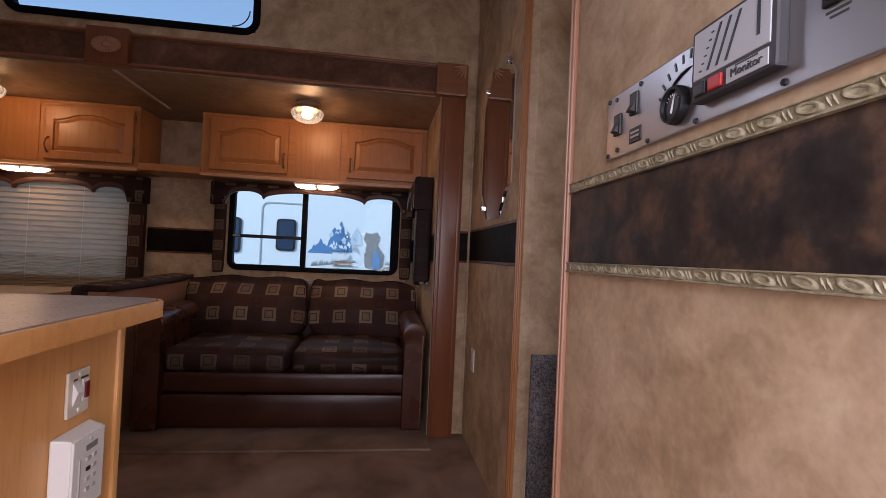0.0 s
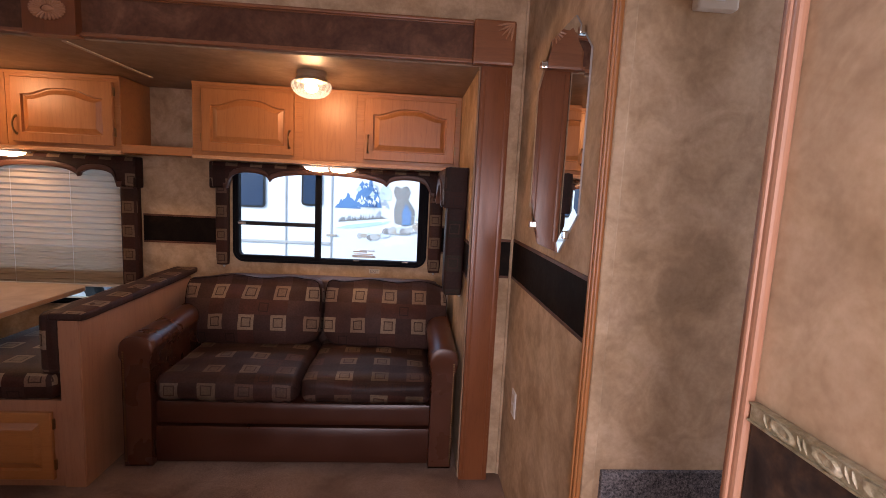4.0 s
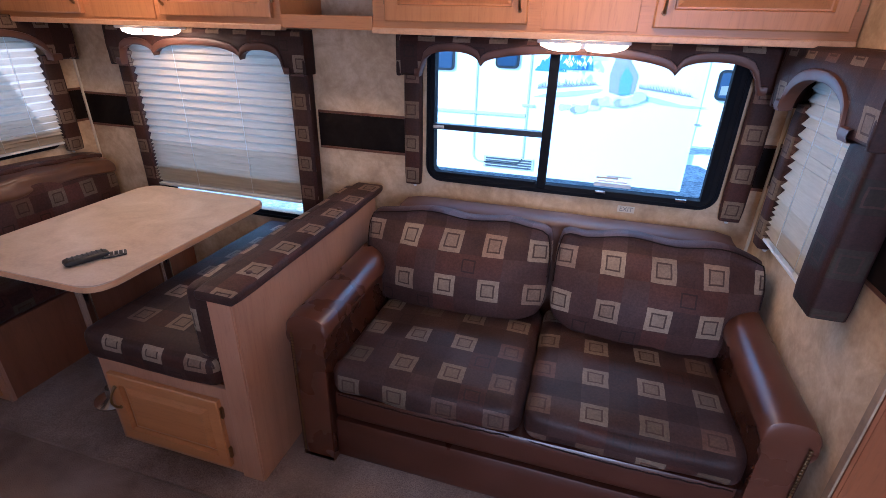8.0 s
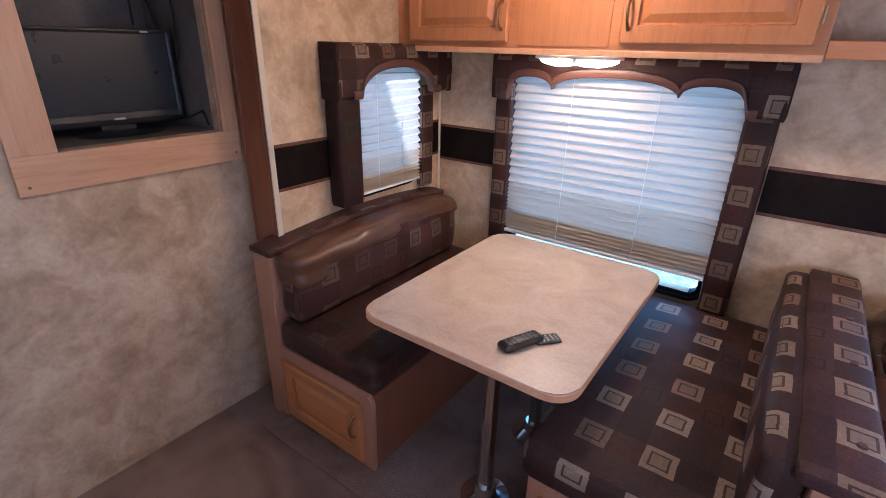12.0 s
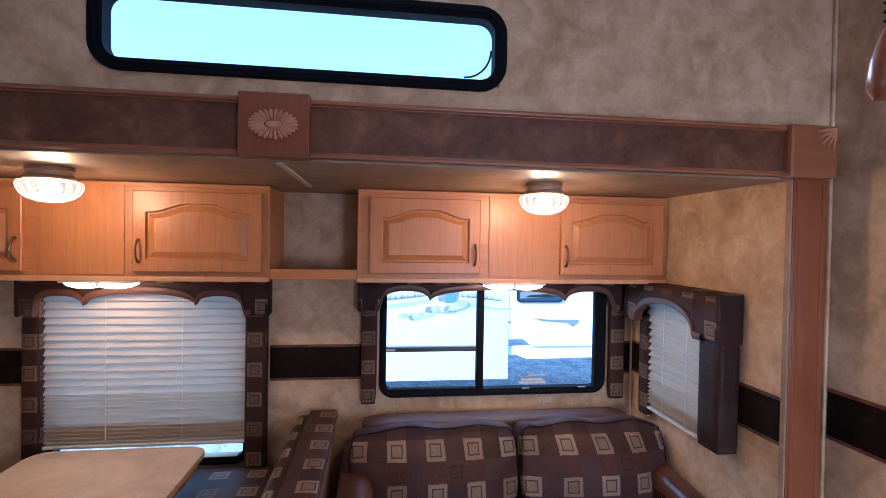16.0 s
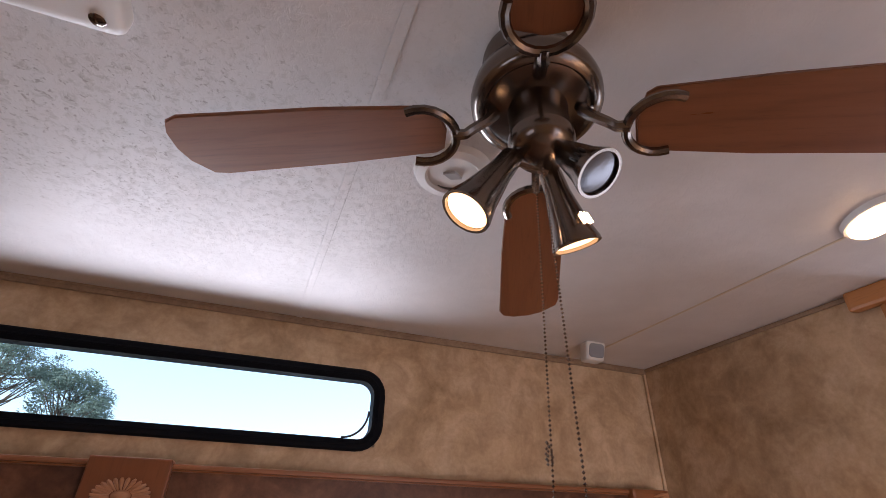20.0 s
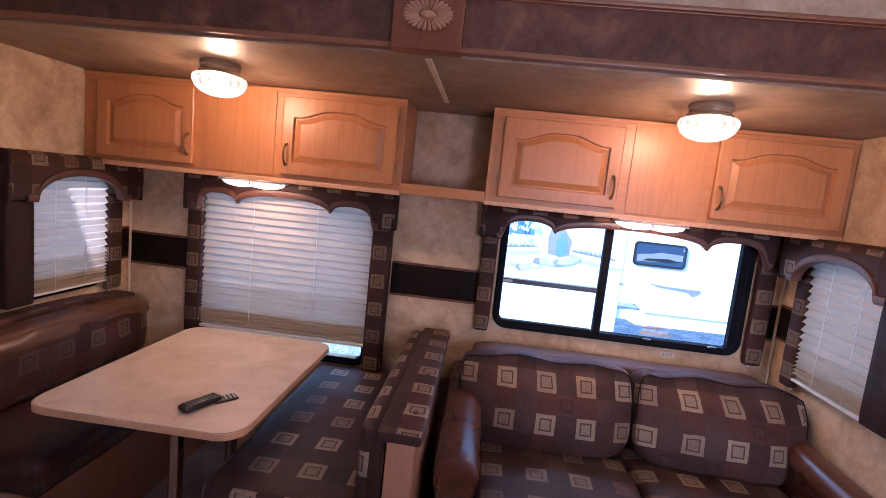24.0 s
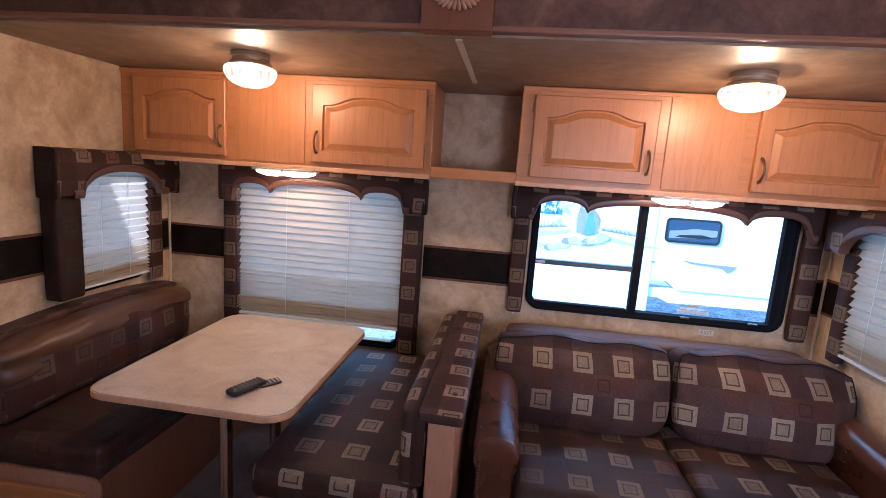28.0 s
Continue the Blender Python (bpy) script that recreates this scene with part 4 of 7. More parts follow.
# ---- pleated shades ----
def pleated(name, axis, at, s, u0, u1, v0, v1, pitch, label):
    """s: the way into the room along the axis."""
    mid = ((u0 + u1) / 2, at, v0) if axis == "y" else (at, (u0 + u1) / 2, v0)
    th = thing(name, mid, label, "window shade", "pleated shades")
    bm = bmesh.new()
    rows, z, k = [], v1, 0
    random.seed(int(100 * u1))
    while z > v0 + 0.01:
        d = s * (0.002 + (0.017 if k % 2 else 0.0))
        wob = 0.002 * math.sin(k * 1.7)
        rows.append([bm.verts.new((u, at + d, z + wob * math.sin(9 * u)) if axis == "y" else (at + d, u, z + wob * math.sin(9 * u))) for u in [u0 + (u1 - u0) * q / 10 for q in range(11)]])
        low = (z - v0) / (v1 - v0)
        z -= (pitch if low > 0.30 else pitch * 0.5) * (0.30 if k % 2 else 0.70) * (0.9 + 0.2 * random.random())
        k += 1
    for a, b in zip(rows, rows[1:]):
        for q in range(10):
            bm.faces.new((a[q], a[q + 1], b[q + 1], b[q]))
    part("pleats", bm, SHADE, th)
    # Flat sheet behind the gathered pleats, added to cut the light through them.
    w0, w1 = at - s * 0.004, at - s * 0.001
    zs = v0 + 0.12 * (v1 - v0)
    lo, hi = ((u0, min(w0, w1), v0), (u1, max(w0, w1), zs)) if axis == "y" else ((min(w0, w1), u0, v0), (max(w0, w1), u1, zs))
    part("dimming_sheet", box(lo, hi), SHADE, th, "flat cloth sheet behind the lower pleats, added to dim them")
    if axis == "y":
        part("bottom_rail", box((u0, at + min(0, s * 0.026), v0 - 0.008), (u1, at + max(0, s * 0.020), v0 + 0.006), 0.003), RIMWHITE, th)
    else:
        part("bottom_rail", box((at + min(0, s * 0.018), u0, v0 - 0.007), (at + max(0, s * 0.016), u1, v0 + 0.004), 0.003), RIMWHITE, th)
    for f in (0.3, 0.68):
        u = u0 + f * (u1 - u0)
        p0, p1 = ((u, at + s * 0.0205, v1), (u, at + s * 0.0205, v0)) if axis == "y" else ((at + s * 0.0205, u, v1), (at + s * 0.0205, u, v0))
        part("lift_cord", tube([p0, p1], 0.0012, 5), RIMWHITE, th)
    return th


pleated("pleated_shade", "y", YB - 0.034, -1, -2.105, -1.225, 0.645, 1.42, 0.036, "off-white pleated window shade lowered over the dinette window")
pleated("pleated_shade", "x", XL + 0.022, 1, 3.335, 3.748, 0.862, 1.41, 0.034, "off-white pleated window shade lit by sun")
pleated("pleated_shade", "x", XR - 0.022, -1, 3.285, 3.735, 0.815, 1.41, 0.035, "off-white pleated window shade on the side wall")


# ---- padded window surrounds: a scalloped valance and two side legs each ----
def scallop(u, lobes):
    """Height above the cusps of the lower edge at u."""
    for a, b, h in lobes:
        if a <= u <= b:
            q = (u - a) / (b - a) * 2 - 1
            return h * math.sqrt(max(0.0, 1 - abs(q) ** 2.3))
    return 0.0


def surround(name, axis, at, s, u0, u1, top, cusp, lobes, legs, label, depth=0.085, drop=0.0):
    mid = ((u0 + u1) / 2, at, top) if axis == "y" else (at, (u0 + u1) / 2, top)
    th = thing(name, mid, label, "valance", "padded window surrounds")

    def p(u, d, v):
        return (u, at + s * d, v) if axis == "y" else (at + s * d, u, v)
    us = [u0 + (u1 - u0) * k / 72 for k in range(73)]
    us = sorted({*us, *[q for a, b, h in lobes for q in (a, b)]})
    low = [cusp + scallop(u, lobes) - (drop * (1 if u < lobes[0][0] - 0.002 or u > lobes[-1][1] + 0.002 else 0)) for u in us]
    bm = bmesh.new()
    rows = [[bm.verts.new(p(u, depth - 0.012, v)) for u, v in zip(us, low)],
            [bm.verts.new(p(u, depth, v + 0.008)) for u, v in zip(us, low)],
            [bm.verts.new(p(u, depth + 0.006, (v + top) / 2)) for u, v in zip(us, low)],
            [bm.verts.new(p(u, depth, top - 0.012)) for u in us],
            [bm.verts.new(p(u, depth - 0.015, top)) for u in us],
            [bm.verts.new(p(u, 0.004, top)) for u in us],
            [bm.verts.new(p(u, 0.004, top - 0.01)) for u in us],
            [bm.verts.new(p(u, depth - 0.03, top - 0.015)) for u in us],
            [bm.verts.new(p(u, depth - 0.03, v)) for u, v in zip(us, low)]]
    for a, b in zip(rows, rows[1:] + rows[:1]):
        for k in range(len(us) - 1):
            bm.faces.new((a[k], a[k + 1], b[k + 1], b[k]))
    bm.faces.new([r[0] for r in rows])
    bm.faces.new([r[-1] for r in rows][::-1])
    part("valance_board", lay_uv(bm, "box", (0.02, 0.03)), FABRIC_V, th, "patchwork fabric valance board", 50)
    # padded ends back to the wall
    for u in (u0, u1):
        e0, e1 = (u - 0.004, u + 0.016) if u == u0 else (u - 0.016, u + 0.004)
        lo, hi = p(e0, 0.004, cusp - drop - 0.004), p(e1, depth + 0.003, top - 0.002)
        end = puffed([min(a, b) for a, b in zip(lo, hi)], [max(a, b) for a, b in zip(lo, hi)], 0.007, (0.001, 0.001, 0.0), 6)
        part("valance_end", lay_uv(end, "box", (0.05, 0.0)), FABRIC_B, th, "plain brown padded end board", True)
    welt = bmesh.new()
    inner = [(u, v) for u, v in zip(us, low) if lobes[0][0] - 0.05 <= u <= lobes[-1][1] + 0.05]
    rows = []
    for u, v in inner:
        rows.append([welt.verts.new(p(u, d, v + h)) for d, h in ((depth - 0.03, 0.0), (depth + 0.006, -0.003), (depth + 0.012, 0.010), (depth + 0.010, 0.026), (depth + 0.002, 0.029))])
    for a, b in zip(rows, rows[1:]):
        for k in range(4):
            welt.faces.new((a[k], a[k + 1], b[k + 1], b[k]))
    part("welt", welt, PIPING, th, "red-brown leatherette edge roll", 50)
    for a, b, v0, dd in legs:
        lo, hi = p(a, 0.004, v0), p(b, dd, cusp + 0.02)
        bm = puffed([min(x, y) for x, y in zip(lo, hi)], [max(x, y) for x, y in zip(lo, hi)], 0.014, (0.002, 0.002, 0), 6)
        part("side_leg", lay_uv(bm, "box", (0.036 - (a + b) / 2, 0.05)), FABRIC_B if dd > 0.08 else FABRIC_V, th, "dark brown fabric side leg" if dd > 0.08 else "patchwork fabric side leg", True)
        q = Vector(p((a + b) / 2, 0.010, v0 - 0.010))
        part("snap", lathe([(0.0, 0.008), (0.005, 0.006), (0.008, 0.0), (0.005, -0.006), (0.0, -0.008)], Matrix.Translation(q), 10), RIMWHITE, th, "small white snap", True)
    return th


surround("window_surround", "y", YB, -1, -2.20, -1.115, 1.432, 1.305,
         [(-2.118, -1.92, 0.045), (-1.92, -1.44, 0.055), (-1.44, -1.235, 0.045)],
         [(-2.195, -2.115, 0.45, 0.06), (-1.225, -1.125, 0.44, 0.06)], "brown patchwork scalloped valance with side legs around the dinette window", 0.085, 0.05)
surround("window_surround", "y", YB, -1, -0.69, 0.735, 1.432, 1.327,
         [(-0.575, -0.34, 0.05), (-0.34, 0.36, 0.055), (0.36, 0.615, 0.05)],
         [(-0.675, -0.60, 0.80, 0.05), (0.635, 0.715, 0.795, 0.05)], "brown patchwork scalloped valance with side legs around the sofa window", 0.085, 0.05)
surround("window_surround", "x", XL, 1, 3.20, 3.90, 1.462, 1.265, [(3.315, 3.765, 0.11)],
         [(3.205, 3.325, 0.84, 0.085), (3.755, 3.84, 0.81, 0.05)], "brown patchwork arched valance with side legs around the small window", 0.10, 0.0)
surround("window_surround", "x", XR, -1, 3.145, 3.83, 1.44, 1.25, [(3.28, 3.72, 0.11)],
         [(3.15, 3.275, 0.825, 0.095), (3.72, 3.795, 0.77, 0.05)], "brown patchwork arched valance with side legs around the small side window", 0.11, 0.0)


# ---- overhead cabinets ----
def rise(q):
    """A cathedral arch with flat shoulders: 0 at the sides, 1 in the middle."""
    e = min(1.0, max(0.0, (min(q, 1 - q) * 2 - 0.08) / 0.72))
    return e * e * (3 - 2 * e)


def door_loop(u0, u1, v0, v1, arch):
    """Outline with an arched top: 12 points a side."""
    n, out = 12, []
    for k in range(n):
        out.append((u0 + (u1 - u0) * k / n, v0))
    for k in range(n):
        out.append((u1, v0 + (v1 - v0 - arch) * k / n))
    for k in range(n):
        q = k / n
        out.append((u1 + (u0 - u1) * q, v1 - arch + arch * rise(q)))
    for k in range(n):
        out.append((u0, v1 - arch + (v0 - v1 + arch) * k / n))
    return out


def raised_door(u0, u1, v0, v1, y, arch=0.038, frame_w=0.05, t=0.022):
    """A raised-panel door whose face looks towards -y."""
    bm = bmesh.new()
    f = frame_w
    loops = [(door_loop(u0, u1, v0, v1, 0), y), (door_loop(u0, u1, v0, v1, 0), y - t + 0.003),
             (door_loop(u0 + 0.004, u1 - 0.004, v0 + 0.004, v1 - 0.004, 0), y - t),
             (door_loop(u0 + f, u1 - f, v0 + f, v1 - f, arch), y - t),
             (door_loop(u0 + f + 0.004, u1 - f - 0.004, v0 + f + 0.004, v1 - f - 0.004, arch), y - t + 0.013),
             (door_loop(u0 + f + 0.009, u1 - f - 0.009, v0 + f + 0.009, v1 - f - 0.009, arch), y - t + 0.013),
             (door_loop(u0 + f + 0.034, u1 - f - 0.034, v0 + f + 0.034, v1 - f - 0.034, arch * 0.8), y - t + 0.001)]
    rows = [[bm.verts.new((a, d, b)) for a, b in lp] for lp, d in loops]
    n = len(rows[0])
    for a, b in zip(rows, rows[1:]):
        for k in range(n):
            bm.faces.new((a[k], a[(k + 1) % n], b[(k + 1) % n], b[k]))
    bm.faces.new(rows[0][::-1])
    bm.faces.new(rows[-1])
    return bm


def pull(x, y, z0, z1):
    """An arched pull with flared feet, standing off a face that looks to -y."""
    bm = bmesh.new()
    n = 12
    pts = [(x, y - 0.004 - 0.024 * math.sin(math.pi * k / n) ** 0.8, z0 + (z1 - z0) * k / n) for k in range(n + 1)]
    add_tube(bm, pts, [0.0055 - 0.002 * math.sin(math.pi * k / n) + 0.0015 * math.exp(-((k - n / 2) / 1.5) ** 2) for k in range(n + 1)], 8)
    for z in (z0, z1):
        add_lathe(bm, [(0.0, 0.007), (0.006, 0.006), (0.008, 0.0)], Matrix.Translation((x, y, z)) @ Matrix.Rotation(radians(90), 4, "X"), 10)
    return bm


def overhead(x0, x1, doors, label):
    yf, z0, z1 = 3.645, 1.442, 1.849
    th = thing("overhead_cabinet", ((x0 + x1) / 2, 3.8, z0), label, "cabinet", "overhead cabinets")
    part("body", box((x0, yf, z0), (x1, YB - 0.002, z1 - 0.002), 0.003), OAK_X, th)
    part("bottom_lip", box((x0 - 0.001, yf - 0.008, z0 - 0.008), (x1 - 0.001, yf + 0.03, z0 + 0.012), 0.004), OAKP_Y, th, "pale bottom edge strip")
    part("top_rail", box((x0, yf - 0.006, z1 - 0.02), (x1, yf + 0.01, z1 - 0.003), 0.003), OAK_X, th)
    for u0, u1, hinge in doors:
        d = part("door", raised_door(u0, u1, z0 + 0.033, z1 - 0.038, yf - 0.001), OAK_Z, th, "raised-panel oak door with an arched top")
        xh = u0 + 0.024 if hinge > 0 else u1 - 0.024
        part("handle", pull(xh, yf - 0.023, z0 + 0.075, z0 + 0.165), BRASS, d, "antique brass arched pull", True)
        xe = u1 - 0.001 if hinge > 0 else u0 - 0.007
        for zz in (z0 + 0.085, z1 - 0.11):
            part("hinge", box((xe, yf - 0.014, zz), (xe + 0.008, yf - 0.001, zz + 0.045), 0.002), BRASS, d, "brass hinge")
    return th


cl = overhead(XL + 0.002, -1.062, [(-2.470, -2.012, -1), (-1.602, -1.092, 1)], "oak overhead cabinet over the dinette with two arched doors")
part("centre_panel", box((-1.975, 3.640, 1.462), (-1.64, 3.6455, 1.83), 0.002), OAK_Z, cl)
cr = overhead(-0.69, XR - 0.002, [(-0.636, -0.143, -1), (0.238, 0.745, 1)], "oak overhead cabinet over the sofa with two arched doors")
part("centre_panel", box((-0.10, 3.640, 1.462), (0.195, 3.6455, 1.83), 0.002), OAK_Z, cr)
shelf = thing("open_shelf", (-0.876, 3.8, 1.442), "open oak shelf between the overhead cabinets", "shelf")
part("board", box((-1.0615, 3.66, 1.447), (-0.6905, YB - 0.001, 1.462), 0.002), OAK_X, shelf)
part("front_lip", box((-1.0615, 3.642, 1.444), (-0.6905, 3.662, 1.490), 0.004), OAK_X, shelf)


# ---- lamps ----
def dome_lamp(x, y, z):
    th = thing("ceiling_lamp", (x, y, z), "lit ribbed glass dome lamp with a brushed metal ring", "lamp", "dome lamps")
    m = Matrix.Translation((x, y, z)) @ Matrix.Rotation(math.pi, 4, "X")
    part("ring", lathe([(0.0, 0.0), (0.066, 0.0), (0.068, 0.003), (0.068, 0.016), (0.064, 0.019), (0.064, 0.030), (0.070, 0.033), (0.073, 0.037), (0.073, 0.045), (0.064, 0.047), (0.0, 0.04)], m, 32), LAMPRING, th, "brushed metal ring", True)
    prof = [(0.066, 0.045), (0.086, 0.049), (0.0925, 0.060), (0.0905, 0.074), (0.081, 0.092), (0.062, 0.108), (0.034, 0.118), (0.0, 0.121)]
    bm = bmesh.new()
    n = 64
    rings = []
    for r, h in prof:
        if r == 0:
            rings.append([bm.verts.new(m @ Vector((0, 0, h)))])
        else:
            rings.append([bm.verts.new(m @ Vector((r * (1 + (0.018 if k % 2 else 0)) * math.cos(2 * math.pi * k / n), r * (1 + (0.018 if k % 2 else 0)) * math.sin(2 * math.pi * k / n), h))) for k in range(n)])
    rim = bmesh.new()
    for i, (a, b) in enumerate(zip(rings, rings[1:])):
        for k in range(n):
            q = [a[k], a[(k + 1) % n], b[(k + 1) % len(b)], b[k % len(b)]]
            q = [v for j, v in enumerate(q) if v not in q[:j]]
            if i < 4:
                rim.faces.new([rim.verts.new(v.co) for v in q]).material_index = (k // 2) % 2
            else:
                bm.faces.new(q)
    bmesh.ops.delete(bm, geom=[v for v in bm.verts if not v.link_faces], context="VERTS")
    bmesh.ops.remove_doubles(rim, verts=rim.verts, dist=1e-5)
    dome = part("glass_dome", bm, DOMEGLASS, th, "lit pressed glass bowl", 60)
    part("ribbed_rim", rim, RIB_A, dome, "ribbed glass rim with painted bright and dim glow", 60).data.materials.append(RIB_B)
    part("bulb", lathe([(0.0, 0.046), (0.014, 0.047), (0.018, 0.056), (0.029, 0.066), (0.031, 0.075), (0.026, 0.085), (0.014, 0.092), (0.0, 0.094)], m, 20), RIBGLASS, th, "lit frosted bulb", True)


dome_lamp(-1.695, 3.28, 1.85)
dome_lamp(0.023, 3.262, 1.85)


def twin_lamp(x, y, z):
    th = thing("under_cabinet_lamp", (x, y, z), "lit white twin-lens lamp under the overhead cabinet", "lamp", "twin lamps")
    part("base", box((x - 0.15, y - 0.045, z - 0.012), (x + 0.15, y + 0.045, z), 0.008), WHITE, th)
    for s in (-1, 1):
        bm = puffed((x + s * 0.076 - 0.067, y - 0.042, z - 0.032), (x + s * 0.076 + 0.067, y + 0.042, z - 0.010), 0.010, (0.0, 0.0, 0.006), 10)
        for v in bm.verts:
            f = max(0.0, s * (v.co.x - x) - 0.06) / 0.083
            v.co.y = y + (v.co.y - y) * (1 - 0.55 * f * f)
            v.co.z += 0.012 * f * f
        part("lens", bm, LENSLIT, th, "lit half-oval lens", True)
    part("divider", box((x - 0.008, y - 0.040, z - 0.026), (x + 0.008, y + 0.040, z - 0.010), 0.003), WHITE, th, "white divider with the switch")


twin_lamp(-1.765, 3.72, 1.4335)
twin_lamp(0.04, 3.72, 1.4335)

# ---- sofa ----
sofa = thing("sofa", (0.015, 3.45, 0.014), "brown leather sleeper sofa with patchwork cushions and nailhead trim", "sofa")
S0, S1 = -0.725, 0.762
part("base_rail", puffed((S0 + 0.112, 3.045, 0.205), (S1 - 0.112, 3.9, 0.315), 0.012, (0, 0.004, 0), 6), LEATHER, sofa, "brown leather upper front rail", True)
part("front_drawer", puffed((S0 + 0.110, 3.036, 0.02), (S1 - 0.110, 3.85, 0.20), 0.012, (0, 0.006, 0), 6, 0, 0, 0.002), LEATHER, sofa, "brown leather lower front panel", True)


def sofa_arm(x0, x1, inner, roll):
    """A rolled arm: outline in xz pushed back along y, with a soft front; roll: height of the roll's middle."""
    bm = bmesh.new()
    cx, w = (x0 + x1) / 2, (x1 - x0) / 2
    prof = [(cx - w * 0.90, 0.016), (cx - w * 0.90, roll - 0.032)] + [(cx - w * 1.08 * math.copysign(abs(math.cos(radians(a))) ** 0.8, math.cos(radians(a))), roll + 0.056 * math.sin(radians(a))) for a in range(-15, 196, 15)] + [(cx + w * 0.90, roll - 0.032), (cx + w * 0.90, 0.016)]
    ys = [3.022, 3.012, 3.02, 3.06, 3.25, 3.5, 3.75, 3.86]
    sc = [0.90, 0.95, 0.99, 1, 1, 1, 1, 1]
    rows = []
    for y, s in zip(ys, sc):
        lift = 0.03 * max(0.0, (y - 3.3) / 0.6)
        rows.append([bm.verts.new((cx + (a - cx) * s, y, 0.016 + (b - 0.016) * (s if b > 0.1 else 1) + (lift if b > 0.3 else 0))) for a, b in prof])
    n = len(prof)
    for a, b in zip(rows, rows[1:]):
        for k in range(n - 1):
            bm.faces.new((a[k], a[k + 1], b[k + 1], b[k]))
        bm.faces.new((a[n - 1], a[0], b[0], b[n - 1]))
    bm.faces.new(rows[0][::-1])
    bm.faces.new(rows[-1])
    arm = part("arm", bm, LEATHER_A, sofa, "rolled brown leather arm", 55)
    nails = bmesh.new()
    for side in (-inner,):
        for k in range(46):
            z = 0.04 + (roll - 0.06) * k / 45
            add_lathe(nails, [(0.0, 0.004), (0.004, 0.0025), (0.0052, 0.0)], Matrix.Translation((cx + side * w * 0.76, 3.0135, z)) @ Matrix.Rotation(radians(90), 4, "X"), 6)
    ob = part("nailhead_trim", nails, BRASS, arm, "row of antique brass nailheads", True)
    ob["kind"] = "stuff"


sofa_arm(S0 - 0.023, S0 + 0.118, 1, 0.572)
sofa_arm(S1 - 0.130, S1 - 0.004, -1, 0.550)
part("back_frame", puffed((S0 + 0.06, 3.77, 0.2), (S1 - 0.06, 3.93, 0.752), 0.035, (0, 0, 0.008), 10, 0, 3, 0.004), LEATHER_D, sofa, "brown leather sofa back", True)
xm = 0.03
for a, b in ((S0 + 0.112, xm), (xm, S1 - 0.112)):
    bm = puffed((a + 0.002, 3.030, 0.312), (b - 0.002, 3.66, 0.440), 0.045, (0.0, 0.012, 0.022), 22, 0, a * 7, 0.009)
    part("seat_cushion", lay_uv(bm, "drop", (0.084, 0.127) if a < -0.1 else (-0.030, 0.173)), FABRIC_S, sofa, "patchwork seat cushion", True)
    rim = [(a + 0.03 + (b - a - 0.06) * k / 20, 3.022 - 0.010 * math.sin(math.pi * k / 20), 0.330 + 0.003 * math.sin(3.1 * k)) for k in range(21)]
    part("cushion_welt", tube(rim, 0.0022, 6), WELT, sofa, "dark cushion seam", True)


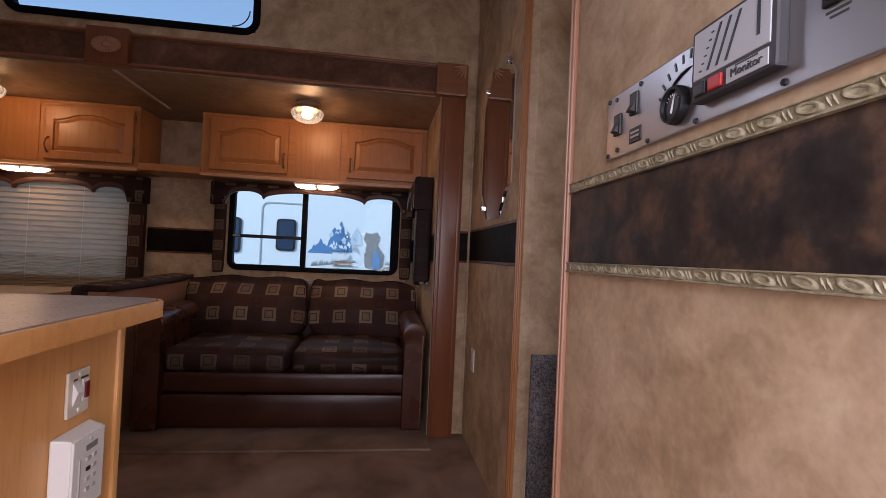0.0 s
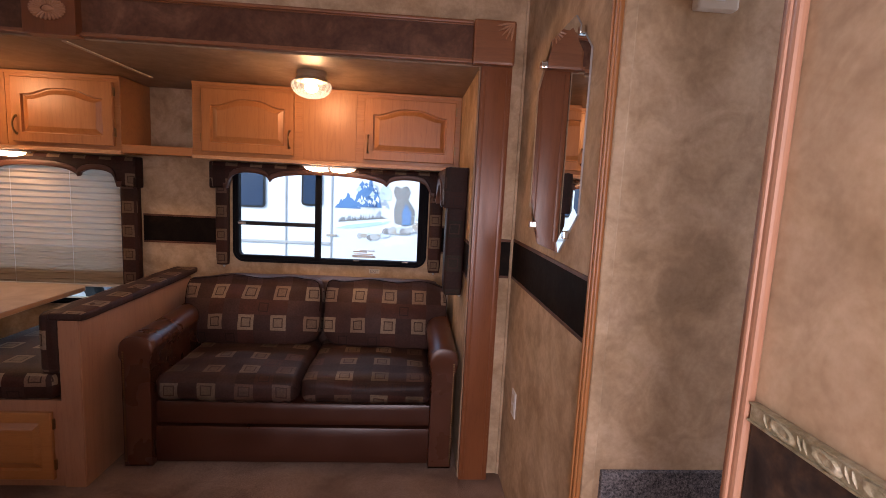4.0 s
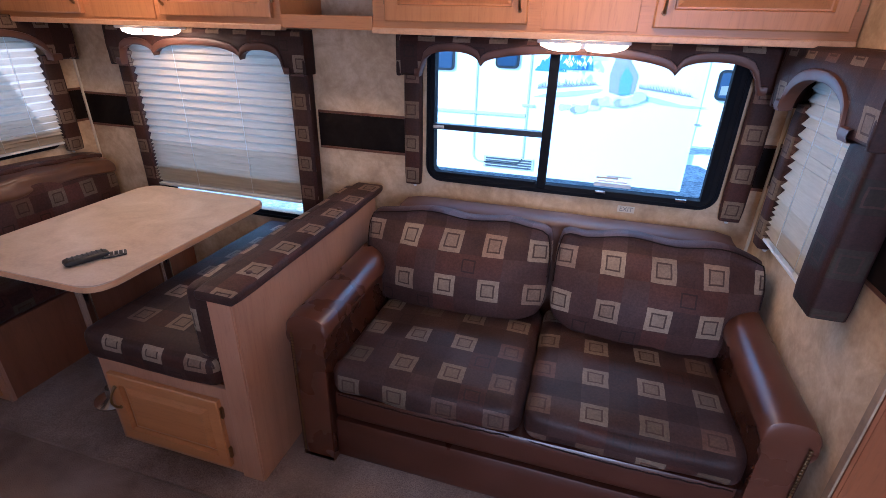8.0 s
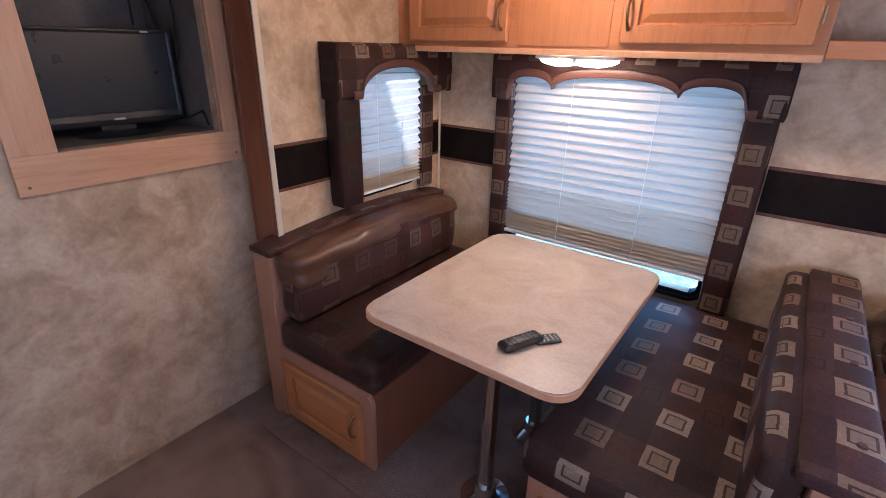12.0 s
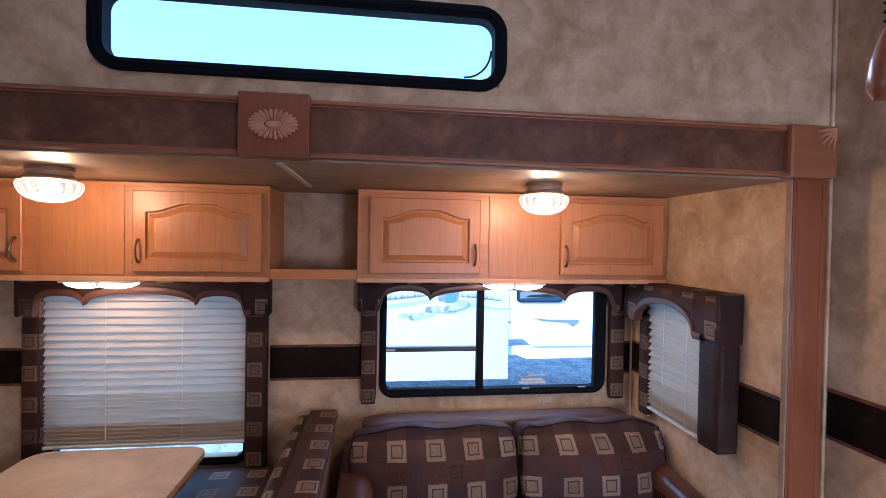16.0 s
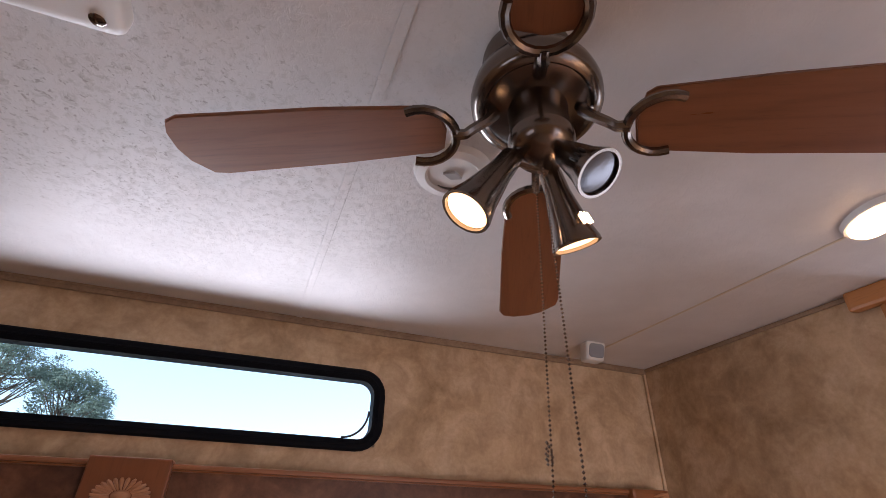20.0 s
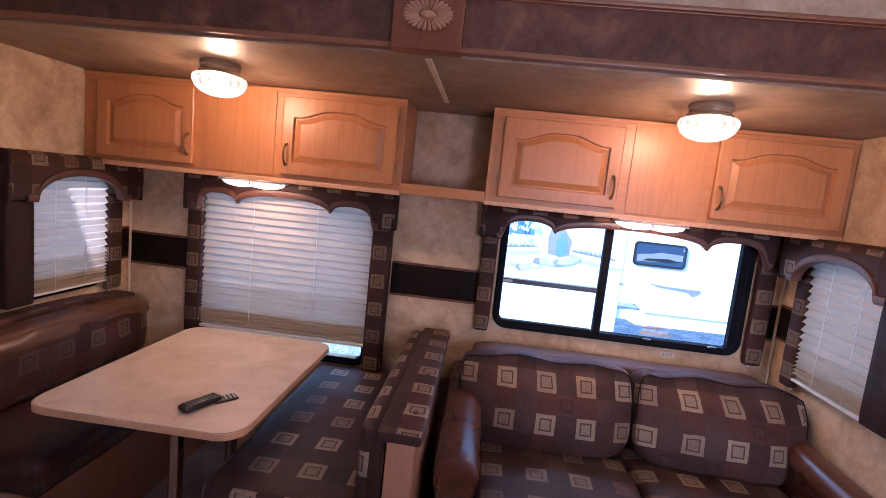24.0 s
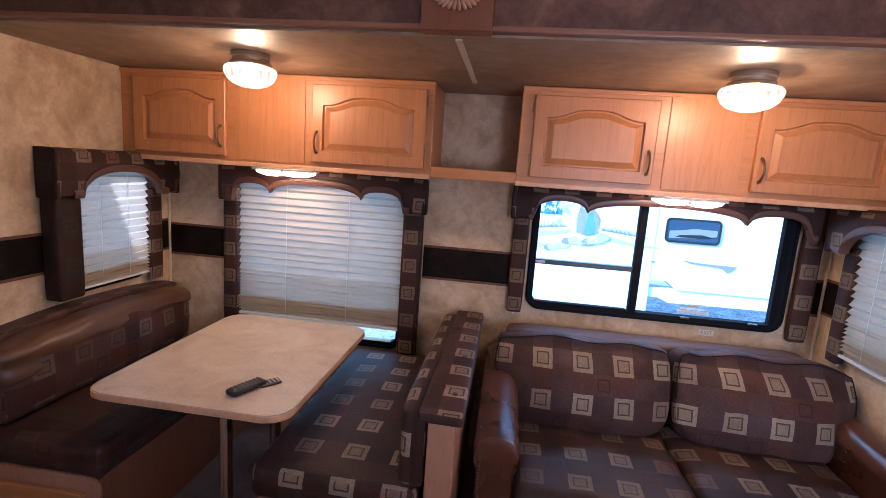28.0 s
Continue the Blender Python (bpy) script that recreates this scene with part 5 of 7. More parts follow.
def back_cushion(a, b, ear):
    """A plump loose cushion leaning back: a crowned front, a seam under its top edge and a flat top panel; ear: the pinched corner's side."""
    lean = Matrix.Translation((0, 3.565, 0.40)) @ Matrix.Rotation(radians(-17), 4, "X")
    cx, w, H, T = (a + b) / 2, (b - a) / 2, 0.385, 0.20
    nu, nv = 30, 22

    def front(u, v):
        """A point of the front face: u in -1..1, v in 0..1."""
        e = max(0.0, abs(2 * v - 1) - 0.35) / 0.65
        side = 1 - 0.045 * e ** 3 - 0.055 * (max(0.0, 0.4 - v) / 0.4) ** 2
        crown = 0.105 * (1 - abs(u) ** 2.4) * max(0.0, 1 - abs(2 * v - 0.85) ** 2.2)
        fold = 0.010 * noise.noise(Vector((u * 2.2 + a * 5, v * 2.6, 1.3))) + 0.005 * noise.noise(Vector((u * 6 + a * 9, v * 5, 4.0)))
        pinch = 0.014 * math.exp(-((u - ear * 0.93) / 0.10) ** 2 - ((v - 1) / 0.10) ** 2)
        droop = (0.026 * abs(u) ** 5 + 0.007 * math.sin(7 * u + a * 8)) * v - 0.050 * abs(u) ** 4 * (1 - v) ** 2
        return Vector((cx + w * u * side, -0.075 - crown - fold - pinch, H * v - droop + pinch))
    bm = bmesh.new()
    grid = [[bm.verts.new(front(2 * i / nu - 1, j / nv)) for i in range(nu + 1)] for j in range(nv + 1)]

    def back(q, dy, dz, shrink):
        return Vector((cx + (q.x - cx) * shrink, q.y + dy, q.z + dz))
    rim = [grid[0][i] for i in range(nu + 1)] + [grid[j][nu] for j in range(1, nv + 1)] + [grid[nv][i] for i in range(nu - 1, -1, -1)] + [grid[j][0] for j in range(nv - 1, 0, -1)]
    rings = [rim]
    for dy, dz, sh in ((0.035, 0.016, 1.012), (0.09, 0.022, 1.015), (0.15, 0.008, 1.0), (T, -0.03, 0.95)):
        rings.append([bm.verts.new(back(q.co, dy, dz * (1 if q.co.z > H * 0.5 else -0.5), sh)) for q in rim])
    for j in range(nv):
        for i in range(nu):
            bm.faces.new((grid[j][i], grid[j][i + 1], grid[j + 1][i + 1], grid[j + 1][i]))
    n = len(rim)
    for p, q in zip(rings, rings[1:]):
        for k in range(n):
            bm.faces.new((p[k], p[(k + 1) % n], q[(k + 1) % n], q[k]))
    bm.faces.new(rings[-1][::-1])
    bmesh.ops.recalc_face_normals(bm, faces=bm.faces[:])
    lay_uv(bm, "front", (0.006 - a, 0.070))
    seam = [lean @ (q.co + Vector((0, -0.003, 0.003))) for q in [grid[j][0] for j in range(nv // 2, nv)] + [grid[nv][i] for i in range(nu + 1)] + [grid[j][nu] for j in range(nv - 1, nv // 2, -1)]]
    bm.transform(lean)
    part("back_cushion", bm, FABRIC, sofa, "plump patchwork back cushion", 70)
    part("cushion_welt", tube(seam, 0.0024, 6), WELT, sofa, "dark cushion seam", True)


back_cushion(S0 + 0.020, xm - 0.002, 1)
back_cushion(xm + 0.022, S1 - 0.022, -1)

# ---- half wall between sofa and dinette ----
PX0, PX1, PY0, PY1 = -0.895, -0.805, 2.865, 3.86
pw = thing("half_wall", (-0.85, 3.4, 0.0), "oak half wall between sofa and dinette with a padded patchwork top", "partition")
part("panel", box((PX0 + 0.004, PY0, 0.0), (PX1, PY1, 0.735), 0.004), OAKP_Z, pw)
part("front_edge", box((PX0 + 0.006, PY0 - 0.006, 0.0), (PX1 - 0.003, PY0 + 0.0005, 0.735), 0.003), OAKP_Z, pw)
cap = puffed((PX0 - 0.025, PY0 - 0.02, 0.735), (PX1 + 0.022, PY1 + 0.05, 0.772), 0.014, (0, 0, 0.006), 12, 0, 4, 0.003)
for v in cap.verts:
    v.co.z += 0.012 * max(0.0, (v.co.y - 3.3) / 0.6)
part("padded_top", lay_uv(cap, "box", (0.03, 0.02)), FABRIC, pw, "padded patchwork top strip", True)
for y in (2.98, 3.3, 3.55):
    part("button", lathe([(0.0, 0.005), (0.008, 0.004), (0.010, 0.0)], Matrix.Translation((PX1 - 0.02, y, 0.776 + 0.012 * max(0.0, (y - 3.3) / 0.6))), 12), LEATHER_D, pw, "", True)


# ---- dinette benches ----
def bench_door(u0, u1, v0, v1, y, parent):
    d = part("door", raised_door(u0, u1, v0, v1, y, 0.0, 0.042, 0.018), OAK_X, parent, "oak bench door")
    return d


br = thing("dinette_bench", (-1.15, 3.4, 0.0), "dinette bench with a patchwork cushion backed by the half wall", "bench", "dinette benches")
part("base", box((-1.425, PY0 + 0.02, 0.012), (PX0 + 0.002, YB - 0.005, 0.385), 0.004), BENCHSIDE, br)
part("front_frame", box((-1.43, PY0 + 0.004, 0.0), (PX0 + 0.004, PY0 + 0.022, 0.392), 0.004), OAKP_Z, br)
d = bench_door(-1.39, -0.93, 0.05, 0.345, PY0 + 0.003, br)
part("handle", pull(-1.365, PY0 - 0.014, 0.2, 0.29), BRASS, d, "antique brass pull", True)
for z in (0.09, 0.27):
    part("hinge", box((-0.931, PY0 - 0.008, z), (-0.922, PY0 + 0.003, z + 0.045), 0.002), BRASS, d)
bm = puffed((-1.455, PY0 - 0.015, 0.392), (PX0 - 0.015, YB - 0.02, 0.515), 0.035, (0.006, 0.006, 0.012), 18, 0, 5, 0.004)
part("seat_cushion", lay_uv(bm, "box", (0.02, 0.035)), FABRIC_T, br, "patchwork seat cushion", True)
bm = puffed((PX0 - 0.085, PY0 + 0.0, 0.50), (PX0 + 0.004, YB - 0.03, 0.765), 0.03, (0.012, 0.0, 0.0), 14, 0, 6, 0.004)
part("back_cushion", lay_uv(bm, "box", (0.02, 0.05)), FABRIC_T, br, "patchwork back cushion", True)

BX0, BX1 = -2.545, -2.02
bl = thing("dinette_bench", (-2.28, 3.4, 0.0), "dinette bench with dark leatherette and patchwork cushions against the side wall", "bench", "dinette benches")
part("base", box((BX0, PY0 + 0.02, 0.012), (BX1, YB - 0.005, 0.345), 0.004), BENCHSIDE, bl)
face = [(BX0 + 0.005, 0.0), (BX1 + 0.006, 0.0)] + [(BX1 + 0.006 - 0.045 * (1 - math.cos(radians(a))), 0.311 + 0.045 * math.sin(radians(a))) for a in range(0, 91, 15)] + [(BX0 + 0.005, 0.356)]
bm = prism([(a, PY0 + 0.004, b) for a, b in face], (0, 0.018, 0))
bmesh.ops.bevel(bm, geom=[e for e in bm.edges if abs(e.verts[0].co.y - e.verts[1].co.y) < 1e-4], offset=0.004, segments=2, affect="EDGES")
part("front_frame", bm, OAKP_Z, bl, "pale oak face frame with a rounded corner", 40)
part("end_post", box((-2.60, PY0 - 0.005, 0.0), (-2.50, PY0 + 0.02, 0.745), 0.004), OAKP_Z, bl)
d = bench_door(-2.485, -2.06, 0.04, 0.30, PY0 + 0.003, bl)
part("handle", pull(-2.09, PY0 - 0.014, 0.15, 0.24), BRASS, d, "antique brass pull", True)
bm = puffed((BX0 + 0.05, PY0 - 0.005, 0.352), (BX1 + 0.02, YB - 0.02, 0.475), 0.035, (0.006, 0.006, 0.012), 16, 0, 8, 0.004)
part("seat_cushion", lay_uv(bm, "box", (0.0, 0.0)), FABRIC_D, bl, "dark patchwork seat cushion", True)
bm = puffed((-2.50, PY0 + 0.02, 0.475), (-2.375, YB - 0.06, 0.735), 0.045, (0.02, 0.0, 0.0), 18, 0, 9, 0.008)
for v in bm.verts:
    v.co.z += 0.035 * math.sin(math.pi * (v.co.y - 2.85) / 1.1) * (1 if v.co.z > 0.6 else 0)
back = part("back_cushion", lay_uv(bm, "box", (0.0, 0.05)), FABRIC_O, bl, "dark patchwork back cushion", True)
bm = puffed((-2.512, PY0 + 0.015, 0.645), (-2.366, YB - 0.055, 0.748), 0.040, (0.008, 0.0, 0.004), 30, 0, 12, 0.010)
for v in bm.verts:
    q = (v.co.y - 2.85) / 1.1
    v.co.z += 0.035 * math.sin(math.pi * q) + ((0.075 * min(1.0, max(0.0, (q - 0.15) / 0.6)) - 0.045) * max(0.0, (0.71 - v.co.z) / 0.065) if v.co.z < 0.71 else 0)
    v.co.x += 0.005 * math.sin(70 * v.co.z + 5 * q) * (1 if v.co.x > -2.42 else 0)
part("headroll", bm, LEATHER_W, bl, "creased brown leatherette upper panel", True)
part("back_board", box((-2.546, PY0 + 0.02, 0.345), (-2.505, YB - 0.01, 0.735), 0.003), OAKP_Z, bl)
cap = puffed((-2.60, PY0 - 0.02, 0.742), (-2.47, YB - 0.05, 0.772), 0.012, (0, 0, 0.004), 12, 0, 4, 0.002)
for v in cap.verts:
    v.co.z += 0.035 * math.sin(math.pi * (v.co.y - 2.85) / 1.1)
part("top_strip", lay_uv(cap, "box", (0.0, 0.0)), FABRIC_O, bl, "dark padded top strip", True)

# ---- dinette table ----
table = thing("dinette_table", (-1.71, 3.34, 0.014), "cream laminate dinette table on two chrome posts", "table")
loop = rounded_rect(-2.072, -1.352, 2.877, 3.798, 0.075, 8)
top = prism([(a, b, 0.644) for a, b in loop], (0, 0, 0.026))
bmesh.ops.bevel(top, geom=[e for e in top.edges if abs(e.verts[0].co.z - e.verts[1].co.z) < 1e-4], offset=0.004, segments=2, affect="EDGES")
part("tabletop", top, TABLE, table, "cream mottled laminate top", 50)
edge = rounded_rect(-2.0745, -1.3495, 2.8745, 3.8005, 0.077, 8)
part("edge_band", ring_frame("z", 0.647, 0.020, edge, rounded_rect(-2.070, -1.354, 2.879, 3.796, 0.073, 8), 0.002), OAKP_Y, table, "tan edge band", True)
for y in (3.025, 3.40):
    p = part("post", tube([(-1.64, y, 0.03), (-1.64, y, 0.644)], 0.024, 20), CHROME, table, "chrome post", True)
    part("base_plate", lathe([(0.0, 0.014), (0.085, 0.014), (0.084, 0.020), (0.060, 0.032), (0.040, 0.040), (0.034, 0.075), (0.0, 0.075)], Matrix.Translation((-1.64, y, 0.0)), 28), CHROME, table, "round chrome floor flange", True)
    part("top_plate", lathe([(0.0, 0.644), (0.07, 0.644), (0.06, 0.635), (0.03, 0.628), (0.026, 0.59), (0.0, 0.59)], Matrix.Translation((-1.64, y, 0.0)), 24), CHROME, table, "", True)


# ---- remotes on the table ----
def remote(name, cx, cy, ang, L, W, H, rows, cols, mat_body, mat_btn, label):
    th = thing(name, (cx, cy, 0.67), label, "remote control", "remote controls")
    m = Matrix.Translation((cx, cy, 0.6705)) @ Matrix.Rotation(ang, 4, "Z")
    bm = puffed((-W / 2, -L / 2, 0), (W / 2, L / 2, H), min(H * 0.45, 0.01), (0.001, 0.002, 0.002), 8)
    bm.transform(m)
    part("body", bm, mat_body, th, "", True)
    for i in range(rows):
        for j in range(cols):
            x = (j - (cols - 1) / 2) * W * 0.72 / max(1, cols)
            y = -L * 0.38 + L * 0.76 * i / (rows - 1)
            b = box((x - W * 0.09, y - L * 0.022, H - 0.0005), (x + W * 0.09, y + L * 0.022, H + 0.0030), 0.001, 1)
            b.transform(m)
            part("button", b, mat_btn, th)
    return th


DGREY = flat_fine("dark_grey_rubber", (0.05, 0.05, 0.055), 0.5, 0, 200, 0.2, 0.05)
remote("remote_control", -1.562, 3.028, radians(-24), 0.138, 0.050, 0.021, 8, 3, BLACK, DGREY, "black television remote control on the table")
remote("remote_control", -1.512, 3.094, radians(-40), 0.078, 0.046, 0.007, 5, 3, BLACK, WHITE, "small flat black remote with pale buttons on the table")

# ---- kitchen counter ----
kc = thing("kitchen_counter", (-0.6, 0.8, 0.0), "oak kitchen peninsula with a taupe laminate top", "kitchen counter")
part("body", box((-1.40, 0.10, 0.0), (0.0, 1.325, 0.838), 0.003), HONEY_Z, kc)
loop = rounded_rect(-1.45, 0.052, 0.05, 1.385, 0.05, 8)
top = prism([(a, b, 0.8385) for a, b in loop], (0, 0, 0.0315))
part("worktop", top, COUNTER, kc, "mottled taupe laminate top", 50)
part("worktop_edge", ring_frame("z", 0.838, 0.0305, rounded_rect(-1.462, 0.064, 0.038, 1.397, 0.06, 8), rounded_rect(-1.446, 0.048, 0.054, 1.381, 0.048, 8), 0.003), HONEY_X, kc, "rounded oak worktop edge", True)
part("corner_trim", box((-0.018, 1.318, 0.0), (0.006, 1.338, 0.837), 0.005), HONEY_Z, kc)
part("side_trim", box((-0.30, 1.326, 0.05), (-0.03, 1.342, 0.79), 0.006), HONEY_Z, kc)

torch = thing("black_torch", (-0.16, 1.02, 0.869), "black tapered torch lying on the counter", "torch")
part("barrel", tube([(-0.30, 0.965, 0.893), (-0.20, 1.01, 0.893), (-0.145, 1.035, 0.893), (-0.118, 1.047, 0.893), (-0.112, 1.05, 0.893)], [0.018, 0.019, 0.023, 0.0235, 0.018], 20), BLACK, torch, "", True)
part("clip", tube([(-0.125, 1.028, 0.905), (-0.118, 1.05, 0.908)], 0.003, 6), CHROME, torch)
sw = thing("switch_plate", (0.004, 1.20, 0.735), "cream water-pump switch plate with a red pilot light", "switch")
part("plate", box((0.001, 1.172, 0.700), (0.006, 1.228, 0.772), 0.003), CREAM, sw)
part("rocker", prism([(0.0055, 1.183, 0.718), (0.0075, 1.183, 0.718), (0.014, 1.183, 0.738), (0.0075, 1.183, 0.752), (0.0055, 1.183, 0.752)], (0, 0.014, 0)), WHITE, sw, "white rocker")
part("pilot_frame", box((0.0055, 1.205, 0.720), (0.009, 1.222, 0.754), 0.002), WHITE, sw)
part("pilot", box((0.0085, 1.2085, 0.724), (0.0115, 1.2195, 0.750), 0.0015), PILOT, sw, "red pilot light")
for z in (0.708, 0.764):
    part("screw", lathe([(0, 0.002), (0.003, 0.0015), (0.0036, 0)], Matrix.Translation((0.006, 1.2, z)) @ Matrix.Rotation(radians(90), 4, "Y"), 8), WHITE, sw)
for y0_, y1_ in ((1.184, 1.194), (1.203, 1.222)):
    part("lettering", box((0.0058, y0_, 0.756), (0.0066, y1_, 0.759)), BLACK, sw, "small dark line of print")
cb = thing("control_box", (0.02, 1.195, 0.61), "white slide-out control box with buttons on the counter side", "control box")
case = box((0.001, 1.142, 0.548), (0.026, 1.240, 0.680), 0.003)
for v in case.verts:
    if v.co.x > 0.015:
        v.co.y, v.co.z = 1.194 + (v.co.y - 1.191) * 0.86, 0.614 + (v.co.z - 0.614) * 0.92
part("case", case, WHITE, cb)
part("face", box((0.0255, 1.153, 0.556), (0.029, 1.236, 0.672), 0.002), WHITE, cb)
part("label_bar", box((0.0288, 1.184, 0.648), (0.0302, 1.214, 0.657)), TR_GREY, cb, "dark line of print")
part("ridge", box((0.0288, 1.168, 0.575), (0.0305, 1.171, 0.640), 0.0005), PALE, cb, "moulded ridge")
for k in range(8):
    y0_, z0_ = 1.186 + 0.016 * (k % 2), 0.632 - 0.016 * (k // 2)
    part("button", box((0.0288, y0_, z0_), (0.0312, y0_ + 0.010, z0_ + 0.006), 0.001), PALE if k != 2 else BLACK, cb)
for z in (0.566, 0.664):
    part("screw", lathe([(0, 0.002), (0.003, 0.001), (0.003, 0)], Matrix.Translation((0.029, 1.197, z)) @ Matrix.Rotation(radians(90), 4, "Y"), 8), PALE, cb)

# ---- bedroom steps ----
setting("carpet_wainscot", box((1.02, 1.985, 0.0), (2.26, 2.0, 0.648), 0.003), CARPET_G, "speckled grey carpet up the side of the steps", "wall carpet")
st = thing("carpeted_step", (1.5, 1.67, 0.0), "speckled grey carpeted steps to the bedroom", "steps")
part("step", box((1.19, 1.345, 0.0), (1.5, 1.984, 0.30), 0.03, 4), CARPET_G, st, "", True)
part("step", box((1.32, 1.345, 0.30), (2.25, 1.984, 0.60), 0.03, 4), CARPET_G, st, "", True)

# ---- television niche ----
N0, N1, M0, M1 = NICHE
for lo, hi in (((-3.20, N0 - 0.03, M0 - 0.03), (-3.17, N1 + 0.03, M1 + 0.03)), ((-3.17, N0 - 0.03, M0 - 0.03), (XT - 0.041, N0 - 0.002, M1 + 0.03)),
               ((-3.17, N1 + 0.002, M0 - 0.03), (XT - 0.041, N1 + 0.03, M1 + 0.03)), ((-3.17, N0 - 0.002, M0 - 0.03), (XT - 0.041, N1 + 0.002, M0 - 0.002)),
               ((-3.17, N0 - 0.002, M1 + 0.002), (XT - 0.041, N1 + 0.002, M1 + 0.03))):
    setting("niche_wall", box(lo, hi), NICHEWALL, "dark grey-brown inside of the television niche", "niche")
nf = thing("niche_frame", (XT, 2.63, 1.05), "flat pale oak frame around the television niche", "frame")
part("rail", box((XT, 2.288, 1.046), (XT + 0.019, 2.964, 1.155), 0.003), OAKP_Y, nf)
part("rail", box((XT, 2.288, 1.75), (XT + 0.019, 2.964, 1.86), 0.003), OAKP_Y, nf)
part("stile", box((XT, 2.288, 1.155), (XT + 0.019, 2.402, 1.75), 0.003), OAKN_Z, nf)
part("stile", box((XT, 2.902, 1.155), (XT + 0.019, 2.964, 1.75), 0.003), OAKN_Z, nf)
for y, z in ((2.315, 1.07), (2.315, 1.40), (2.94, 1.075)):
    part("screw", lathe([(0, 0.002), (0.004, 0.0015), (0.005, 0)], Matrix.Translation((XT + 0.019, y, z)) @ Matrix.Rotation(radians(90), 4, "Y"), 8), BRASS, nf)

tv = thing("television", (-2.95, 2.66, 1.155), "small black flat television on a stand in the niche, switched off", "television")
part("bezel", ring_frame("x", -2.985, 0.04, rounded_rect(2.435, 2.875, 1.185, 1.487, 0.01, 3), rounded_rect(2.452, 2.858, 1.222, 1.472, 0.004, 3), 0.003), BLACK, tv, "glossy black bezel", True)
part("back", box((-3.02, 2.445, 1.19), (-2.984, 2.865, 1.482), 0.01), BLACK, tv)
part("screen", box((-2.984, 2.446, 1.216), (-2.957, 2.864, 1.478)), SCREEN, tv, "dark grey-blue screen")
part("neck", box((-2.99, 2.60, 1.16), (-2.965, 2.71, 1.20), 0.005), BLACK, tv)
part("foot", lathe([(0, 0.012), (0.07, 0.010), (0.085, 0.0)], Matrix.Translation((-2.95, 2.655, 1.155)) @ Matrix.Diagonal((0.9, 1.6, 1, 1)), 28), BLACK, tv, "", True)
part("maker_plate", box((-2.946, 2.637, 1.201), (-2.944, 2.672, 1.208)), PALE, tv, "small pale maker's mark")
part("label_strip", box((-2.946, 2.775, 1.4765), (-2.9445, 2.80, 1.482)), PALE, tv)
cable = thing("television_cable", (-3.1, 2.85, 1.155), "loose black cables hanging in the niche", "cable")
part("cable", tube([(-3.12, 2.72, 1.74), (-3.10, 2.78, 1.70), (-3.08, 2.82, 1.62), (-3.07, 2.815, 1.5)], 0.005, 6), BLACK, cable, "", True)
part("cable", tube([(-3.05, 2.84, 1.745), (-3.03, 2.85, 1.60), (-3.01, 2.87, 1.47), (-2.98, 2.865, 1.40), (-2.99, 2.85, 1.37)], 0.005, 6), BLACK, cable, "", True)
part("cable", tube([(-2.95, 2.885, 1.745), (-2.93, 2.89, 1.55), (-2.94, 2.885, 1.40), (-2.99, 2.862, 1.33)], 0.004, 6), BLACK, cable, "", True)
part("cable", tube([(-2.99, 2.80, 1.16), (-2.90, 2.86, 1.19), (-2.84, 2.89, 1.22), (-2.82, 2.895, 1.17)], 0.004, 6), BLACK, cable, "", True)

# ---- mirror wall ----
mir = thing("wall_mirror_panel", (XM, 2.445, 1.16), "frameless bevelled octagonal wall mirror with clips", "mirror")
OCT = [(2.345, 1.158), (2.59, 1.158), (2.74, 1.285), (2.74, 1.735), (2.59, 1.865), (2.345, 1.865), (2.195, 1.735), (2.195, 1.285)]
part("backing", prism([(XM - 0.006, a, b) for a, b in OCT], (0.0055, 0, 0)), PALE, mir, "thin glass edge")
bm = bmesh.new()
cy, cz = 2.4675, 1.5115
rows = [[bm.verts.new((XM - 0.0062, cy + (a - cy) * 0.999, cz + (b - cz) * 0.998)) for a, b in OCT],
        [bm.verts.new((XM - 0.0080, cy + (a - cy) * 0.89, cz + (b - cz) * 0.915)) for a, b in OCT]]
for k in range(8):
    bm.faces.new((rows[0][k], rows[0][(k + 1) % 8], rows[1][(k + 1) % 8], rows[1][k]))
bm.faces.new(rows[1])
part("glass", bm, MIRROR, mir, "bevelled mirror glass")
for y, z in ((2.27, 1.222), (2.665, 1.222), (2.27, 1.80), (2.665, 1.80)):
    part("clip", box((XM - 0.02, y - 0.012, z - 0.012), (XM - 0.002, y + 0.012, z + 0.012), 0.004), CHROME, mir, "small clear clip")
out = thing("wall_outlet", (XM, 2.78, 0.40), "white wall outlet plate", "outlet")
part("plate", box((XM - 0.006, 2.745, 0.40), (XM - 0.0005, 2.812, 0.511), 0.003), WHITE, out)
for z in (0.432, 0.478):
    part("socket", box((XM - 0.008, 2.764, z - 0.014), (XM - 0.005, 2.794, z + 0.014), 0.003), CREAM, out)

# ---- passage wall ----
th = thing("thermostat", (1.17, 2.0, 1.765), "cream wall thermostat with printed lines", "thermostat")
part("case", box((1.128, 1.972, 1.768), (1.225, 1.999, 1.858), 0.006), CREAM, th)
part("lever", box((1.165, 1.966, 1.785), (1.19, 1.974, 1.815), 0.003), WHITE, th)
part("print", box((1.14, 1.9705, 1.84), (1.20, 1.9725, 1.846)), DGREY, th, "dark line of print")
part("print", box((1.14, 1.9705, 1.828), (1.175, 1.9725, 1.832)), DGREY, th, "dark line of print")
sd = thing("smoke_detector", (1.19, 2.0, 1.955), "round white smoke detector on the passage wall", "smoke detector")
